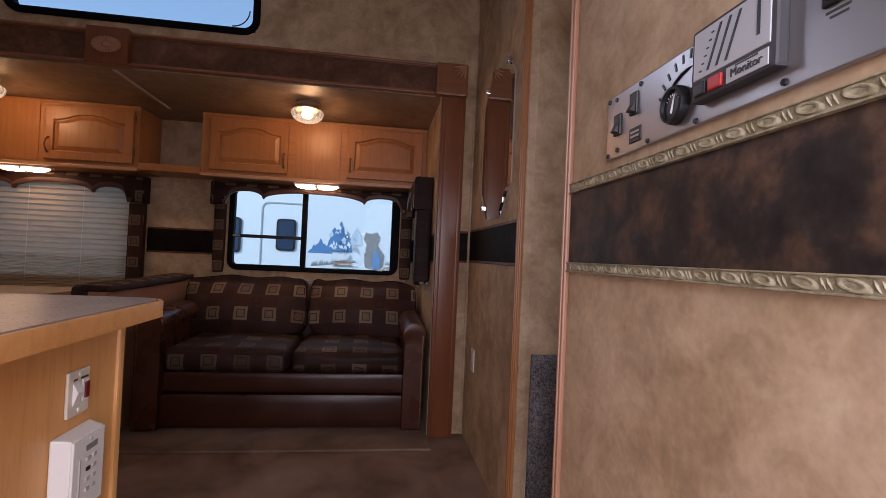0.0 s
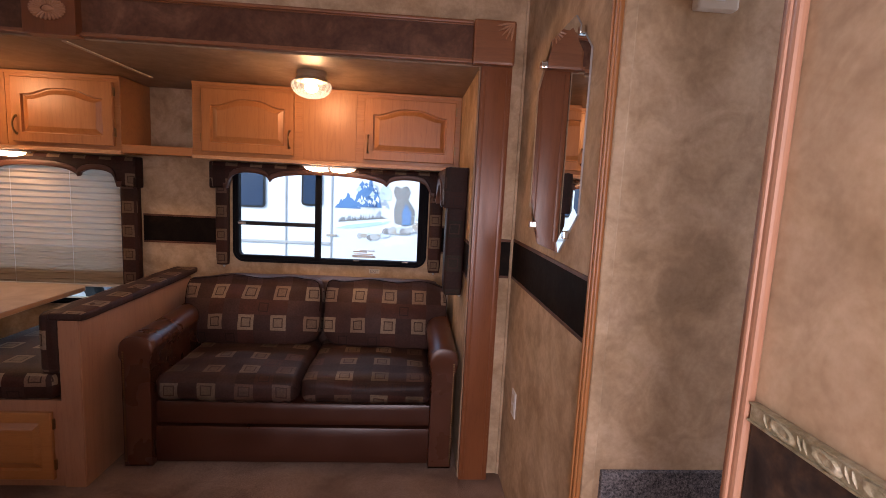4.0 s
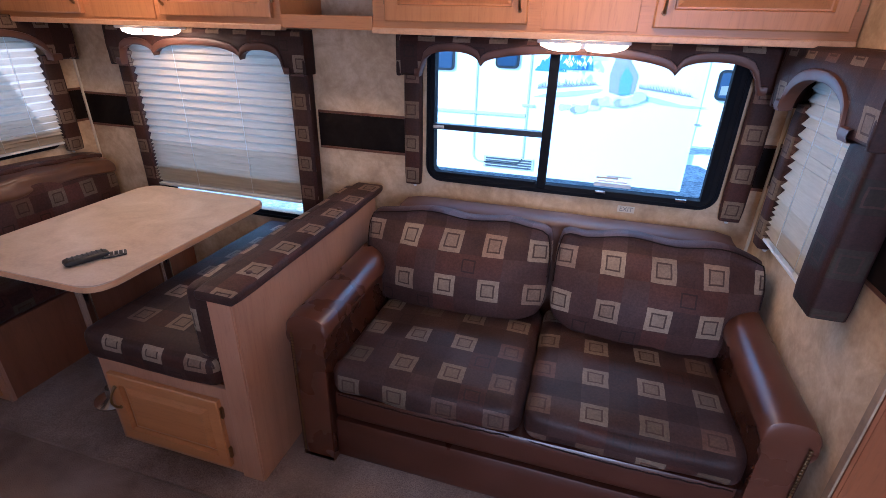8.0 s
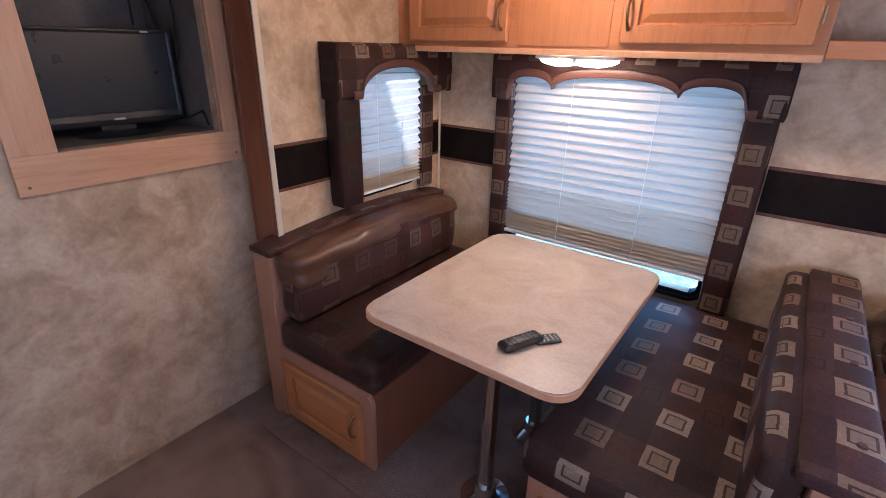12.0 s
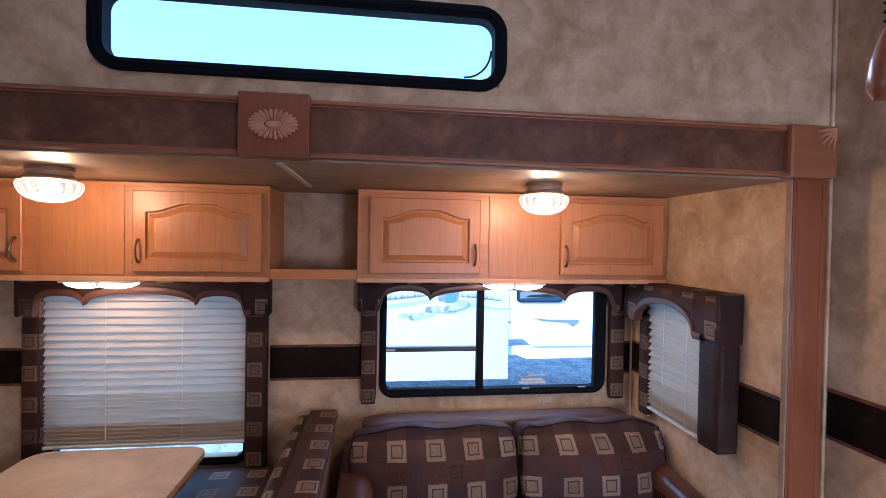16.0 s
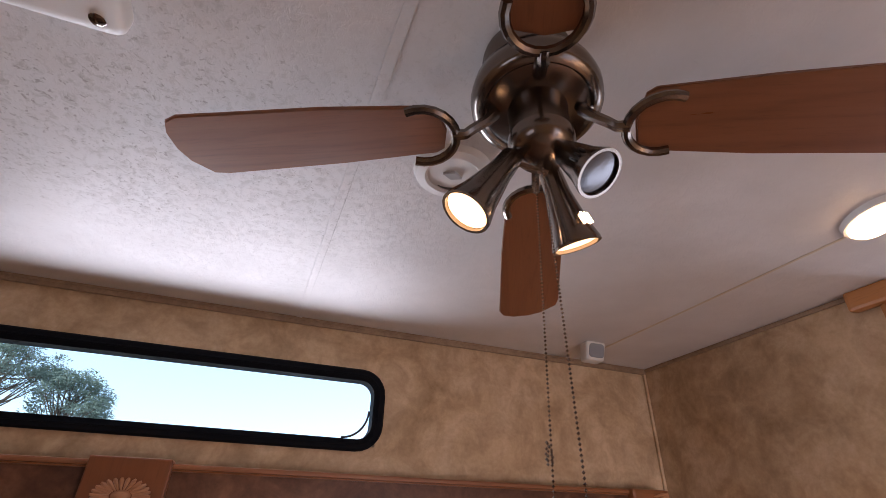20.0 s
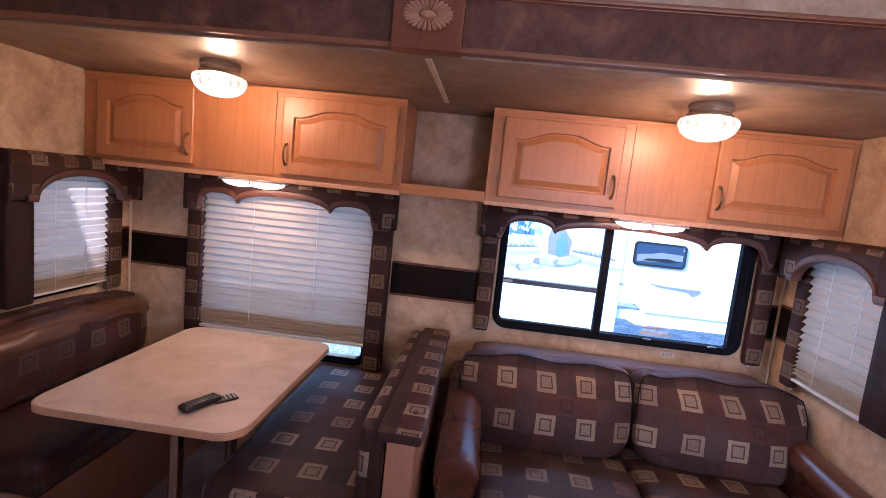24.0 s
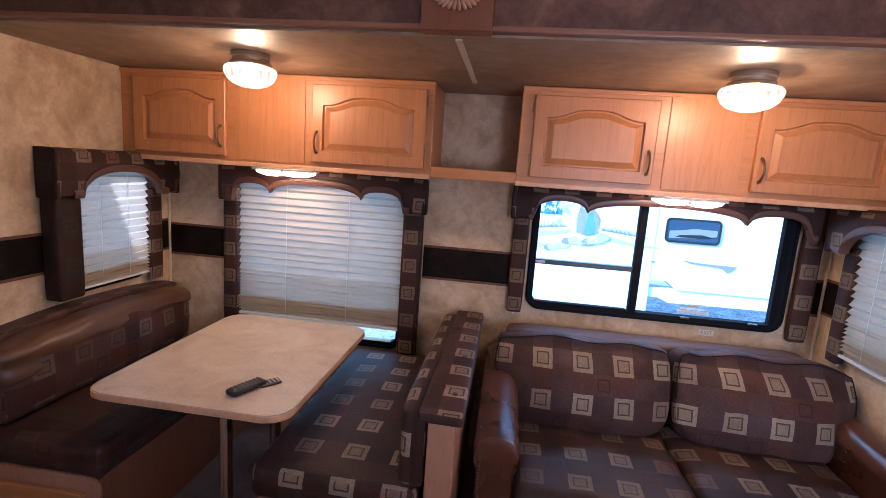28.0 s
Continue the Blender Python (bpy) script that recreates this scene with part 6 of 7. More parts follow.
part("case", lathe([(0.0, 0.034), (0.03, 0.033), (0.045, 0.028), (0.056, 0.014), (0.058, 0.0)], Matrix.Translation((1.188, 1.999, 1.955)) @ Matrix.Rotation(radians(90), 4, "X"), 32), WHITE, sd, "", True)
part("vent_ring", lathe([(0.036, 0.0335), (0.040, 0.0335), (0.040, 0.030), (0.036, 0.030)], Matrix.Translation((1.188, 1.999, 1.955)) @ Matrix.Rotation(radians(90), 4, "X"), 32), PALE, sd, "", True)

# ---- control panel on the entry wall ----
cp = thing("switch_console", (XN, 0.86, 1.16), "brushed metal control panel with switches, gauge and tank monitor", "control panel")
part("plate", box((XN - 0.008, 0.52, 1.160), (XN - 0.001, 1.168, 1.270), 0.002), ALU, cp)


def word(text, size, m):
    """Letters of the built-in font as a mesh, lying in the xy plane of m."""
    fc = bpy.data.curves.new("word", "FONT")
    fc.body, fc.size, fc.align_x, fc.align_y, fc.extrude, fc.resolution_u = text, size, "CENTER", "CENTER", 0.0005, 3
    fo = new("word", fc)
    bpy.context.view_layer.update()
    me = bpy.data.meshes.new_from_object(fo.evaluated_get(bpy.context.evaluated_depsgraph_get()))
    bpy.data.objects.remove(fo)
    bm = bmesh.new()
    bm.from_mesh(me)
    bm.transform(m)
    return bm


def on_panel(y0, y1, z0, z1, d0, d1, bev=0.002):
    return box((XN - d1, y0, z0), (XN - d0, y1, z1), bev)


for y, z in ((1.160, 1.167), (1.160, 1.263), (1.135, 1.26), (1.128, 1.172), (1.06, 1.262), (1.035, 1.166), (0.925, 1.166), (0.79, 1.168)):
    part("screw", lathe([(0, 0.003), (0.0035, 0.0025), (0.0042, 0)], Matrix.Translation((XN - 0.008, y, z)) @ Matrix.Rotation(radians(-90), 4, "Y"), 8), BLACK, cp)


def rocker(y, z, h=0.036, w=0.022):
    r = part("rocker_switch", on_panel(y - w / 2, y + w / 2, z - h / 2, z + h / 2, 0.007, 0.012), BLACK, cp, "black rocker switch")
    bm = prism([(XN - 0.011, y - w * 0.32, z - h * 0.4), (XN - 0.020, y - w * 0.32, z - h * 0.36), (XN - 0.013, y - w * 0.32, z), (XN - 0.012, y - w * 0.32, z + h * 0.4)], (0, w * 0.64, 0))
    part("paddle", bm, DGREY, r)


rocker(1.128, 1.215)
rocker(1.077, 1.236)
rocker(0.735, 1.245, 0.05, 0.028)
rocker(0.685, 1.245, 0.045, 0.026)
rocker(0.635, 1.246, 0.045, 0.026)
part("label_plate", on_panel(1.055, 1.089, 1.173, 1.197, 0.007, 0.0095), BLACK, cp, "small black label plate")
for k in range(2):
    part("print", on_panel(1.060, 1.084, 1.181 + 0.007 * k, 1.184 + 0.007 * k, 0.009, 0.0102, 0), PALE, cp, "pale line of print")
G = Matrix.Translation((XN - 0.008, 0.964, 1.198)) @ Matrix.Rotation(radians(-90), 4, "Y")
gauge = part("gauge", lathe([(0.0, 0.008), (0.0195, 0.008), (0.0205, 0.013), (0.0245, 0.012), (0.0265, 0.006), (0.0265, 0.0)], G, 36), BLACK, cp, "round black gauge", True)
for k in range(7):
    a = radians(30 + 20 * k)
    p = Vector((XN - 0.0165, 0.964 + 0.016 * math.cos(a), 1.198 + 0.016 * math.sin(a)))
    q = Vector((XN - 0.0165, 0.964 + 0.0125 * math.cos(a), 1.198 + 0.0125 * math.sin(a)))
    part("tick", tube([p, q], 0.0007, 4), WHITE, gauge)
part("needle", tube([(XN - 0.0168, 0.966, 1.187), (XN - 0.0168, 0.960, 1.211)], [0.0018, 0.0007], 5), WHITE, gauge, "white needle")
# maker's mark as plain slanted bars over a swoosh
for k, (dy, dz) in enumerate(((0.040, 0.021), (0.033, 0.037), (0.022, 0.048), (0.007, 0.056), (-0.009, 0.061), (-0.025, 0.063))):
    lean = radians(50 - 11 * k)
    up, side = Vector((0, math.sin(lean), math.cos(lean))), Vector((0, math.cos(lean), -math.sin(lean)))
    c = Vector((XN - 0.0082, 0.964 + dy, 1.197 + dz))
    part("mark", prism([c - up * 0.006 - side * 0.0012, c + up * 0.006 - side * 0.0012, c + up * 0.006 + side * 0.0022, c - up * 0.006 + side * 0.0022], (-0.0008, 0, 0)), BLACK, cp, "dark plain mark")
sw_pts = [(XN - 0.0083, 0.964 + dy, 1.197 + dz) for dy, dz in ((0.031, 0.006), (0.026, 0.017), (0.018, 0.027), (0.007, 0.035), (-0.007, 0.041), (-0.021, 0.044), (-0.028, 0.045))]
part("swoosh", tube(sw_pts, [0.0004, 0.001, 0.0018, 0.0026, 0.003, 0.002, 0.0004], 5), BLACK, cp, "dark curved stroke", True)
mon = part("monitor", on_panel(0.785, 0.915, 1.182, 1.272, 0.007, 0.024, 0.004), DGREY, cp, "raised grey tank monitor")
part("monitor_face", on_panel(0.791, 0.909, 1.208, 1.267, 0.023, 0.0255), CONSOLE, mon, "pale printed face")
for k in range(3):
    y = 0.884 - 0.015 * k
    bm = prism([(XN - 0.0257, y, 1.214), (XN - 0.0257, y - 0.0035, 1.214), (XN - 0.0257, y - 0.0245, 1.262), (XN - 0.0257, y - 0.021, 1.262)], (-0.0008, 0, 0))
    part("stripe", bm, BLACK, mon, "black slanted stripe")
part("stripe", on_panel(0.804, 0.8075, 1.222, 1.264, 0.0252, 0.0266, 0), BLACK, mon, "black upright stripe")
for k in range(6):
    part("print", on_panel(0.893 - 0.004 * k, 0.8975 - 0.004 * k, 1.216 + 0.008 * k, 1.2175 + 0.008 * k, 0.0253, 0.0262, 0), DGREY, mon)
part("button", on_panel(0.885, 0.906, 1.187, 1.203, 0.023, 0.028), BLACK, mon, "black button")
part("button", on_panel(0.858, 0.880, 1.187, 1.203, 0.023, 0.028), RED, mon, "red button")
part("name_strip", on_panel(0.793, 0.852, 1.186, 1.204, 0.0235, 0.0252, 0.001), CONSOLE, mon, "pale name strip")
part("lettering", word("Monitor", 0.0135, Matrix.Translation((XN - 0.0257, 0.8225, 1.195)) @ Matrix.Rotation(radians(-90), 4, "Z") @ Matrix.Rotation(radians(90), 4, "X")), DGREY, mon, "dark lettering Monitor")
part("print", on_panel(0.806, 0.838, 1.2015, 1.2030, 0.0250, 0.0258, 0), DGREY, mon)
for y, z in ((0.735, 1.215), (0.685, 1.217), (0.64, 1.22)):
    part("print", on_panel(y - 0.012, y + 0.012, z - 0.0012, z + 0.0012, 0.0075, 0.0086, 0), DGREY, cp, "dark line of print")
    part("print", on_panel(y - 0.010, y + 0.008, z - 0.0062, z - 0.0042, 0.0075, 0.0086, 0), DGREY, cp, "dark line of print")

# ---- exit label ----
ex = thing("exit_label", (0.295, YB, 0.775), "small white exit label under the window", "label")
part("plate", box((0.262, YB - 0.0035, 0.772), (0.330, YB - 0.0005, 0.800), 0.001), CREAM, ex)
bm = word("EXIT", 0.026, Matrix.Translation((0.296, YB - 0.0042, 0.786)) @ Matrix.Rotation(radians(90), 4, "X"))
part("letters", bm, TR_GREY, ex, "dark letters EXIT")

# ---- ceiling fan ----
FC = Vector((-0.328, 1.752, 2.40))
fan = thing("ceiling_fan", (FC.x, FC.y, ZC), "brushed nickel ceiling fan with four wooden blades and spot lights", "ceiling fan")
TILT_AX = Matrix.Translation(FC) @ Matrix.Rotation(radians(7), 4, Vector((math.cos(radians(152)), math.sin(radians(152)), 0)))
part("canopy", lathe([(0.0, 0.12), (0.068, 0.12), (0.070, 0.11), (0.060, 0.085), (0.045, 0.07), (0.03, 0.05), (0.0, 0.05)], Matrix.Translation((FC.x - 0.012, FC.y - 0.006, FC.z - 0.0005)), 32), NICKEL, fan, "", True)
part("motor", lathe([(0.0, 0.098), (0.050, 0.096), (0.078, 0.086), (0.094, 0.066), (0.0975, 0.046), (0.096, 0.032), (0.088, 0.022), (0.080, 0.020), (0.076, 0.024), (0.070, 0.022), (0.044, 0.018), (0.0425, 0.012), (0.0425, -0.040), (0.046, -0.044), (0.046, -0.056), (0.036, -0.072), (0.016, -0.080), (0.0, -0.081)], TILT_AX, 40), NICKEL, fan, "domed brushed nickel motor housing", True)
for k in range(4):
    R = TILT_AX @ Matrix.Rotation(radians(152 + 90 * k), 4, "Z") @ Matrix.Rotation(radians((0, 0, 2.6, 0)[k]), 4, "Y") @ Matrix.Translation((0, 0, -0.012))
    bm = bmesh.new()
    add_tube(bm, [R @ Vector(p) for p in ((0.062, 0, 0.034), (0.075, 0, 0.018), (0.095, 0, 0.002), (0.105, 0, -0.008), (0.122, 0, -0.008))], [0.010, 0.0085, 0.008, 0.008, 0.009], 8)
    pts = [(0.166 - 0.048 * math.cos(radians(a)), 0.048 * math.sin(radians(a)), -0.008) for a in range(-112, 113, 16)]
    add_tube(bm, [R @ Vector(p) for p in pts], 0.007, 8)
    part("blade_iron", bm, NICKEL, fan, "forked nickel blade bracket", True)
    loop = [(0.140, -0.040), (0.152, -0.048), (0.30, -0.058), (0.50, -0.068), (0.525, -0.064), (0.548, -0.03), (0.553, 0.0), (0.548, 0.035), (0.535, 0.058), (0.515, 0.066), (0.30, 0.058), (0.152, 0.048), (0.140, 0.040), (0.132, 0.0)]
    P = R @ Matrix.Translation((0, 0, 0.002)) @ Matrix.Rotation(radians(-9), 4, "X")
    bm = prism([Vector((a, b, 0)) for a, b in loop], (0, 0, 0.007))
    bmesh.ops.bevel(bm, geom=[e for e in bm.edges if abs(e.verts[0].co.z - e.verts[1].co.z) < 1e-5], offset=0.002, segments=2, affect="EDGES")
    ob = part("blade", bm, BLADE, None, "reddish wooden fan blade")
    ob.parent = fan
    ob.matrix_parent_inverse = Matrix.Translation(-fan.location)
    ob.matrix_basis = P


def spot(a, b, lit):
    a, b = Vector(a), Vector(b)
    m = look(a, b) @ Matrix.Rotation(math.pi, 4, "X")
    L = (b - a).length
    s = part("spot_head", lathe([(0.0, 0.0), (0.016, 0.002), (0.018, L * 0.3), (0.027, L * 0.75), (0.034, L * 0.96), (0.034, L), (0.030, L), (0.030, L * 0.95), (0.0, L * 0.9)], m, 28), NICKEL, fan, "conical nickel spot head", True)
    part("bulb", lathe([(0.0295, L * 0.955), (0.018, L * 0.972), (0.0, L * 0.975)], m, 24), BULB if lit else BULB_OFF, s, "lit bulb" if lit else "unlit reflector bulb", True)
    for k in range(3):
        q = m @ Vector((0.0262, 0.008 * (k - 1), L * 0.66))
        part("vent_slot", tube([q, m @ Vector((0.0295, 0.008 * (k - 1), L * 0.80))], 0.0016, 5), LENSLIT if lit else BLACK, s, "glowing vent slot" if lit else "dark vent slot")


HUB = Vector((-0.326, 1.765, 2.325))
for p in ((-0.368, 1.766, 2.325), (-0.302, 1.775, 2.32), (-0.312, 1.744, 2.345)):
    part("spot_arm", tube([HUB, p], 0.007, 8), NICKEL, fan, "", True)
spot((-0.366, 1.768, 2.332), (-0.432, 1.777, 2.228), True)
spot((-0.302, 1.775, 2.33), (-0.262, 1.788, 2.225), True)
spot((-0.312, 1.744, 2.35), (-0.285, 1.697, 2.275), False)
for x, y, z, knot in ((-0.335, 1.786, 1.862, True), (-0.340, 1.717, 1.735, False)):
    bm = bmesh.new()
    zt, n = 2.31, int((2.31 - z) / 0.0048)
    for k in range(n):
        f = k / n
        c = Vector((x + (HUB.x - x) * (1 - f) * 0.7, y + (HUB.y - y) * (1 - f) * 0.7, zt + (z - zt) * f))
        add_lathe(bm, [(0.0, 0.0019), (0.0019, 0.0), (0.0, -0.0019)], Matrix.Translation(c), 5)
    if knot:
        for k in range(14):
            add_lathe(bm, [(0.0, 0.0019), (0.0019, 0.0), (0.0, -0.0019)], Matrix.Translation((x + 0.0028 * math.sin(k * 1.9), y + 0.0028 * math.cos(k * 2.3), 1.95 + 0.0016 * k)), 5)
    ch = part("pull_chain", bm, NICKEL, fan, "beaded pull chain")
    ch["kind"] = "stuff"
    part("pull_bob", lathe([(0.0, 0.002), (0.002, 0.0), (0.0035, -0.004), (0.0065, -0.015), (0.008, -0.025), (0.0073, -0.031), (0.005, -0.035), (0.0, -0.036)], Matrix.Translation((x, y, z)), 20), BOB, fan, "turned wooden pull bob", True)

# ---- other ceiling fittings ----
ac = thing("air_conditioner", (-1.27, 1.62, ZC), "white ceiling air conditioner shroud with a grey grille", "air conditioner")
part("shroud", box((-1.66, 1.28, ZC - 0.05), (-0.893, 1.905, ZC - 0.0005), 0.03, 4), WHITE, ac, "", True)
part("grille_recess", box((-1.60, 1.34, ZC - 0.0515), (-0.955, 1.855, ZC - 0.045), 0.002), DGREY, ac, "grey grille")
for k in range(12):
    y = 1.355 + 0.042 * k
    part("slat", box((-1.60, y, ZC - 0.058), (-0.955, y + 0.014, ZC - 0.050), 0.002), PALE, ac)
for k in range(6):
    x = -1.55 + 0.11 * k
    part("crossbar", box((x, 1.34, ZC - 0.057), (x + 0.010, 1.855, ZC - 0.0505), 0.002), PALE, ac)
part("bolt", lathe([(0, 0.004), (0.008, 0.003), (0.011, 0.0)], Matrix.Translation((-0.925, 1.878, ZC - 0.05)) @ Matrix.Rotation(math.pi, 4, "X"), 12), NICKEL, ac, "", True)
disc = thing("antenna_plate", (-0.344, 2.04, ZC), "round white ceiling plate with a crescent slot", "ceiling plate")
m = Matrix.Translation((-0.344, 2.04, ZC)) @ Matrix.Rotation(math.pi, 4, "X")
part("plate", lathe([(0.0, 0.010), (0.052, 0.010), (0.056, 0.016), (0.074, 0.013), (0.080, 0.0)], m, 40), WHITE, disc, "", True)
part("slot", tube([m @ Vector((0.046 * math.cos(radians(a)), 0.046 * math.sin(radians(a)), 0.0105)) for a in range(-110, 21, 10)], [0.001 + 0.0035 * math.sin(math.pi * k / 13) for k in range(14)], 5), DGREY, disc, "dark crescent slot", True)
part("grip", prism([m @ Vector(p) for p in ((-0.02, 0.0, 0.0098), (0.0, 0.013, 0.0098), (0.02, 0.0, 0.0098), (0.0, -0.010, 0.0098))], (0, 0, -0.006)), PALE, disc)
cl2 = thing("ceiling_light", (0.575, 1.82, ZC), "lit oval ceiling light with a white base", "lamp")
m = Matrix.Translation((0.585, 1.815, ZC)) @ Matrix.Rotation(math.pi, 4, "X") @ Matrix.Rotation(radians(30), 4, "Z") @ Matrix.Diagonal((0.80, 1.30, 1, 1))
part("base", lathe([(0.0, 0.014), (0.062, 0.014), (0.066, 0.0)], m, 32), WHITE, cl2, "", True)
part("lens", lathe([(0.056, 0.0135), (0.054, 0.022), (0.042, 0.033), (0.02, 0.039), (0.0, 0.040)], m, 32), CEILLENS, cl2, "lit frosted lens", True)
setting("ceiling_batten", box((-0.546, -0.3, ZC - 0.004), (-0.526, 2.985, ZC - 0.0005), 0.0015), CEIL, "flat white ceiling joint strip", "trim")
setting("ceiling_seam", box((0.622, -0.3, ZC - 0.002), (0.630, 2.985, ZC - 0.0003)), TRIM_W, "thin ceiling seam", "trim")
for x, s in ((0.502, 1), (-1.708, -1)):
    sp = thing("ceiling_speaker", (x + 0.05, 2.82, ZC), "small white speaker box under the ceiling", "speaker", "corner speakers")
    bm = box((x + 0.006, 2.765, ZC - 0.070), (x + 0.094, 2.815, ZC - 0.0005), 0.012, 3)
    for v in bm.verts:
        v.co.y += 0.018 * (ZC - v.co.z) / 0.07
        v.co.x += (x + 0.05 - v.co.x) * 0.12 * (ZC - v.co.z) / 0.07
    part("case", bm, WHITE, sp, "", True)
    loop = rounded_rect(x + 0.017, x + 0.083, -0.060, -0.010, 0.012, 4)
    part("grille", prism([(a, 2.7665 - 0.018 * b / 0.07, ZC + b) for a, b in loop], (0, -0.004, 0)), GRILLE, sp, "grey mesh grille")

# ---- outside ----
setting("ground", box((-400, -400, -1.25), (400, 400, -1.05)), ASPHALT, "pale grey gravel lot", "ground")


def trailer(name, x0, xs, x1, y0, z0, z1, label):
    """A white trailer: a long body that ends at xs, and a raised nose with an open frame under it from there on."""
    th = thing(name, ((x0 + x1) / 2, y0 + 1.2, -1.05), label, "travel trailer", "parked trailers")
    part("body", box((x0, y0, z0), (xs, y0 + 2.4, z1), 0.012, 2), TRAILER, th, "white smooth body", True)
    nose = prism([(xs, y0 + 0.012, 0.16), (xs + 0.23, y0 + 0.012, 0.16), (xs + 0.37, y0 + 0.012, 0.05), (x1, y0 + 0.012, 0.05), (x1, y0 + 0.012, z1 - 0.1), (xs, y0 + 0.012, z1 - 0.1)], (0, 2.3, 0))
    part("nose", nose, TRAILER, th, "white raised front")
    beam = prism([(xs, y0 + 0.052, 0.045), (x1, y0 + 0.052, 0.048), (x1, y0 + 0.052, -0.11), (xs + 0.30, y0 + 0.052, -0.155), (xs + 0.15, y0 + 0.052, -0.09), (xs, y0 + 0.052, -0.09)], (0, 0.12, 0))
    part("frame_beam", beam, TRAILER, th, "white frame beam")
    part("front_leg", box((x1 - 0.5, y0 + 0.4, -1.05), (x1 - 0.38, y0 + 0.52, 0.06), 0.01), TR_GREY, th, "grey landing leg")
    for x in (x0 + 2.2, x0 + 3.1):
        w = part("wheel", lathe([(0.0, 0.02), (0.17, 0.02), (0.18, 0.0), (0.33, 0.0), (0.36, 0.04), (0.36, 0.18), (0.33, 0.22), (0.0, 0.22)], Matrix.Translation((x, y0 + 0.3, -0.69)) @ Matrix.Rotation(radians(-90), 4, "X"), 28), TYRE, th, "black tyre", True)
        part("rim", lathe([(0.0, 0.0), (0.10, 0.004), (0.165, 0.018)], Matrix.Translation((x, y0 + 0.298, -0.69)) @ Matrix.Rotation(radians(-90), 4, "X"), 20), WHITE, w, "white rim", True)
    return th


def decal(th, pts, y, mat_, name="decal", lab=""):
    part(name, prism([(a, y - 0.002, b) for a, b in pts], (0, -0.004, 0)), mat_, th, lab)


def side_window(th, u0, u1, v0, v1, y):
    w = part("window", prism([(a, y - 0.001, b) for a, b in rounded_rect(u0, u1, v0, v1, 0.06)], (0, -0.02, 0)), BLACK, th, "dark framed window")
    part("pane", prism([(a, y - 0.022, b) for a, b in rounded_rect(u0 + 0.03, u1 - 0.03, v0 + 0.03, v1 - 0.03, 0.04)], (0, -0.004, 0)), TR_WIN, w, "blue-black pane")
    return w


YA = 8.5
ta = trailer("travel_trailer", -7.0, 1.36, 5.2, YA, -0.44, 2.55, "white travel trailer with a mountain decal parked outside")
side_window(ta, -2.28, -1.72, 0.90, 1.47, YA)
side_window(ta, -1.17, -0.86, 0.96, 1.48, YA)
part("door_seam", ring_frame("y", YA - 0.012, 0.010, rounded_rect(-1.42, -0.70, -0.30, 1.75, 0.12), rounded_rect(-1.40, -0.72, -0.28, 1.73, 0.10), 0.002), PALE, ta, "door outline")
part("vent_louver", box((-1.25, YA - 0.012, -0.36), (-0.55, YA - 0.002, -0.20), 0.004), PALE, ta, "pale vent louver")
for k in range(4):
    part("louver_slat", box((-1.22, YA - 0.02, -0.345 + 0.036 * k), (-0.58, YA - 0.008, -0.325 + 0.036 * k), 0.003), DGREY, ta)
part("rub_rail", box((-6.9, YA - 0.02, 0.36), (-0.72, YA - 0.002, 0.40), 0.005), PALE, ta)
part("side_light", box((-0.78, YA - 0.02, 0.50), (-0.62, YA - 0.002, 0.53), 0.004), TR_TAN, ta)
random.seed(4)


def ridge(x0, x1, base, peaks):
    """A jagged skyline closed along its base."""
    pts = [(x0, base)]
    n = 34
    for k in range(1, n):
        x = x0 + (x1 - x0) * k / n
        z = base + max(h * max(0.0, 1 - abs(x - c) / w) for c, h, w in peaks) + 0.05 * random.random()
        pts.append((x, z))
    return pts + [(x1, base)]


decal(ta, ridge(-0.66, -0.26, 0.95, [(-0.46, 0.20, 0.16), (-0.56, 0.10, 0.1)]), YA, TR_BLUE, "mountain_decal", "blue foothill decal")
decal(ta, ridge(-0.38, 0.06, 0.98, [(-0.14, 0.50, 0.17), (-0.25, 0.34, 0.13), (-0.03, 0.30, 0.10)]), YA - 0.004, TR_BLUE, "mountain_decal", "blue mountain decal")
for k in range(22):
    f = random.random()
    x, z = -0.33 + 0.34 * random.random(), 1.0 + 0.36 * f
    w, h = 0.025 + 0.05 * random.random(), 0.03 + 0.06 * random.random()
    if abs(x + 0.14) < 0.19 * (1.45 - z) / 0.45 + 0.02:
        decal(ta, [(x, z), (x + 0.5 * w, z + h), (x + w, z + 0.4 * h), (x + 0.8 * w, z - 0.3 * h), (x + 0.4 * w, z + 0.2 * h)], YA - 0.009 - 0.0045 * k, TRAILER, "snow_decal")
decal(ta, ridge(-0.02, 0.22, 1.10, [(0.12, 0.28, 0.14)]), YA, TR_PALE, "mountain_decal", "pale far mountain decal")
def spikes(x0, x1, base, rise_, h, n, seed):
    """A grassy tree line: a band of thin uneven points."""
    rnd = random.Random(seed)
    pts = [(x0, base)]
    for k in range(n):
        f = (k + 0.5) / n
        x, z = x0 + (x1 - x0) * f, base + rise_ * f
        g = h * (0.35 + 0.65 * rnd.random()) * math.sin(math.pi * min(1.0, 0.12 + f * 0.95)) ** 0.4
        pts += [(x - 0.35 * (x1 - x0) / n, z + 0.25 * g), (x, z + g), (x + 0.2 * (x1 - x0) / n, z + 0.3 * g)]
    return pts + [(x1, base + rise_)]


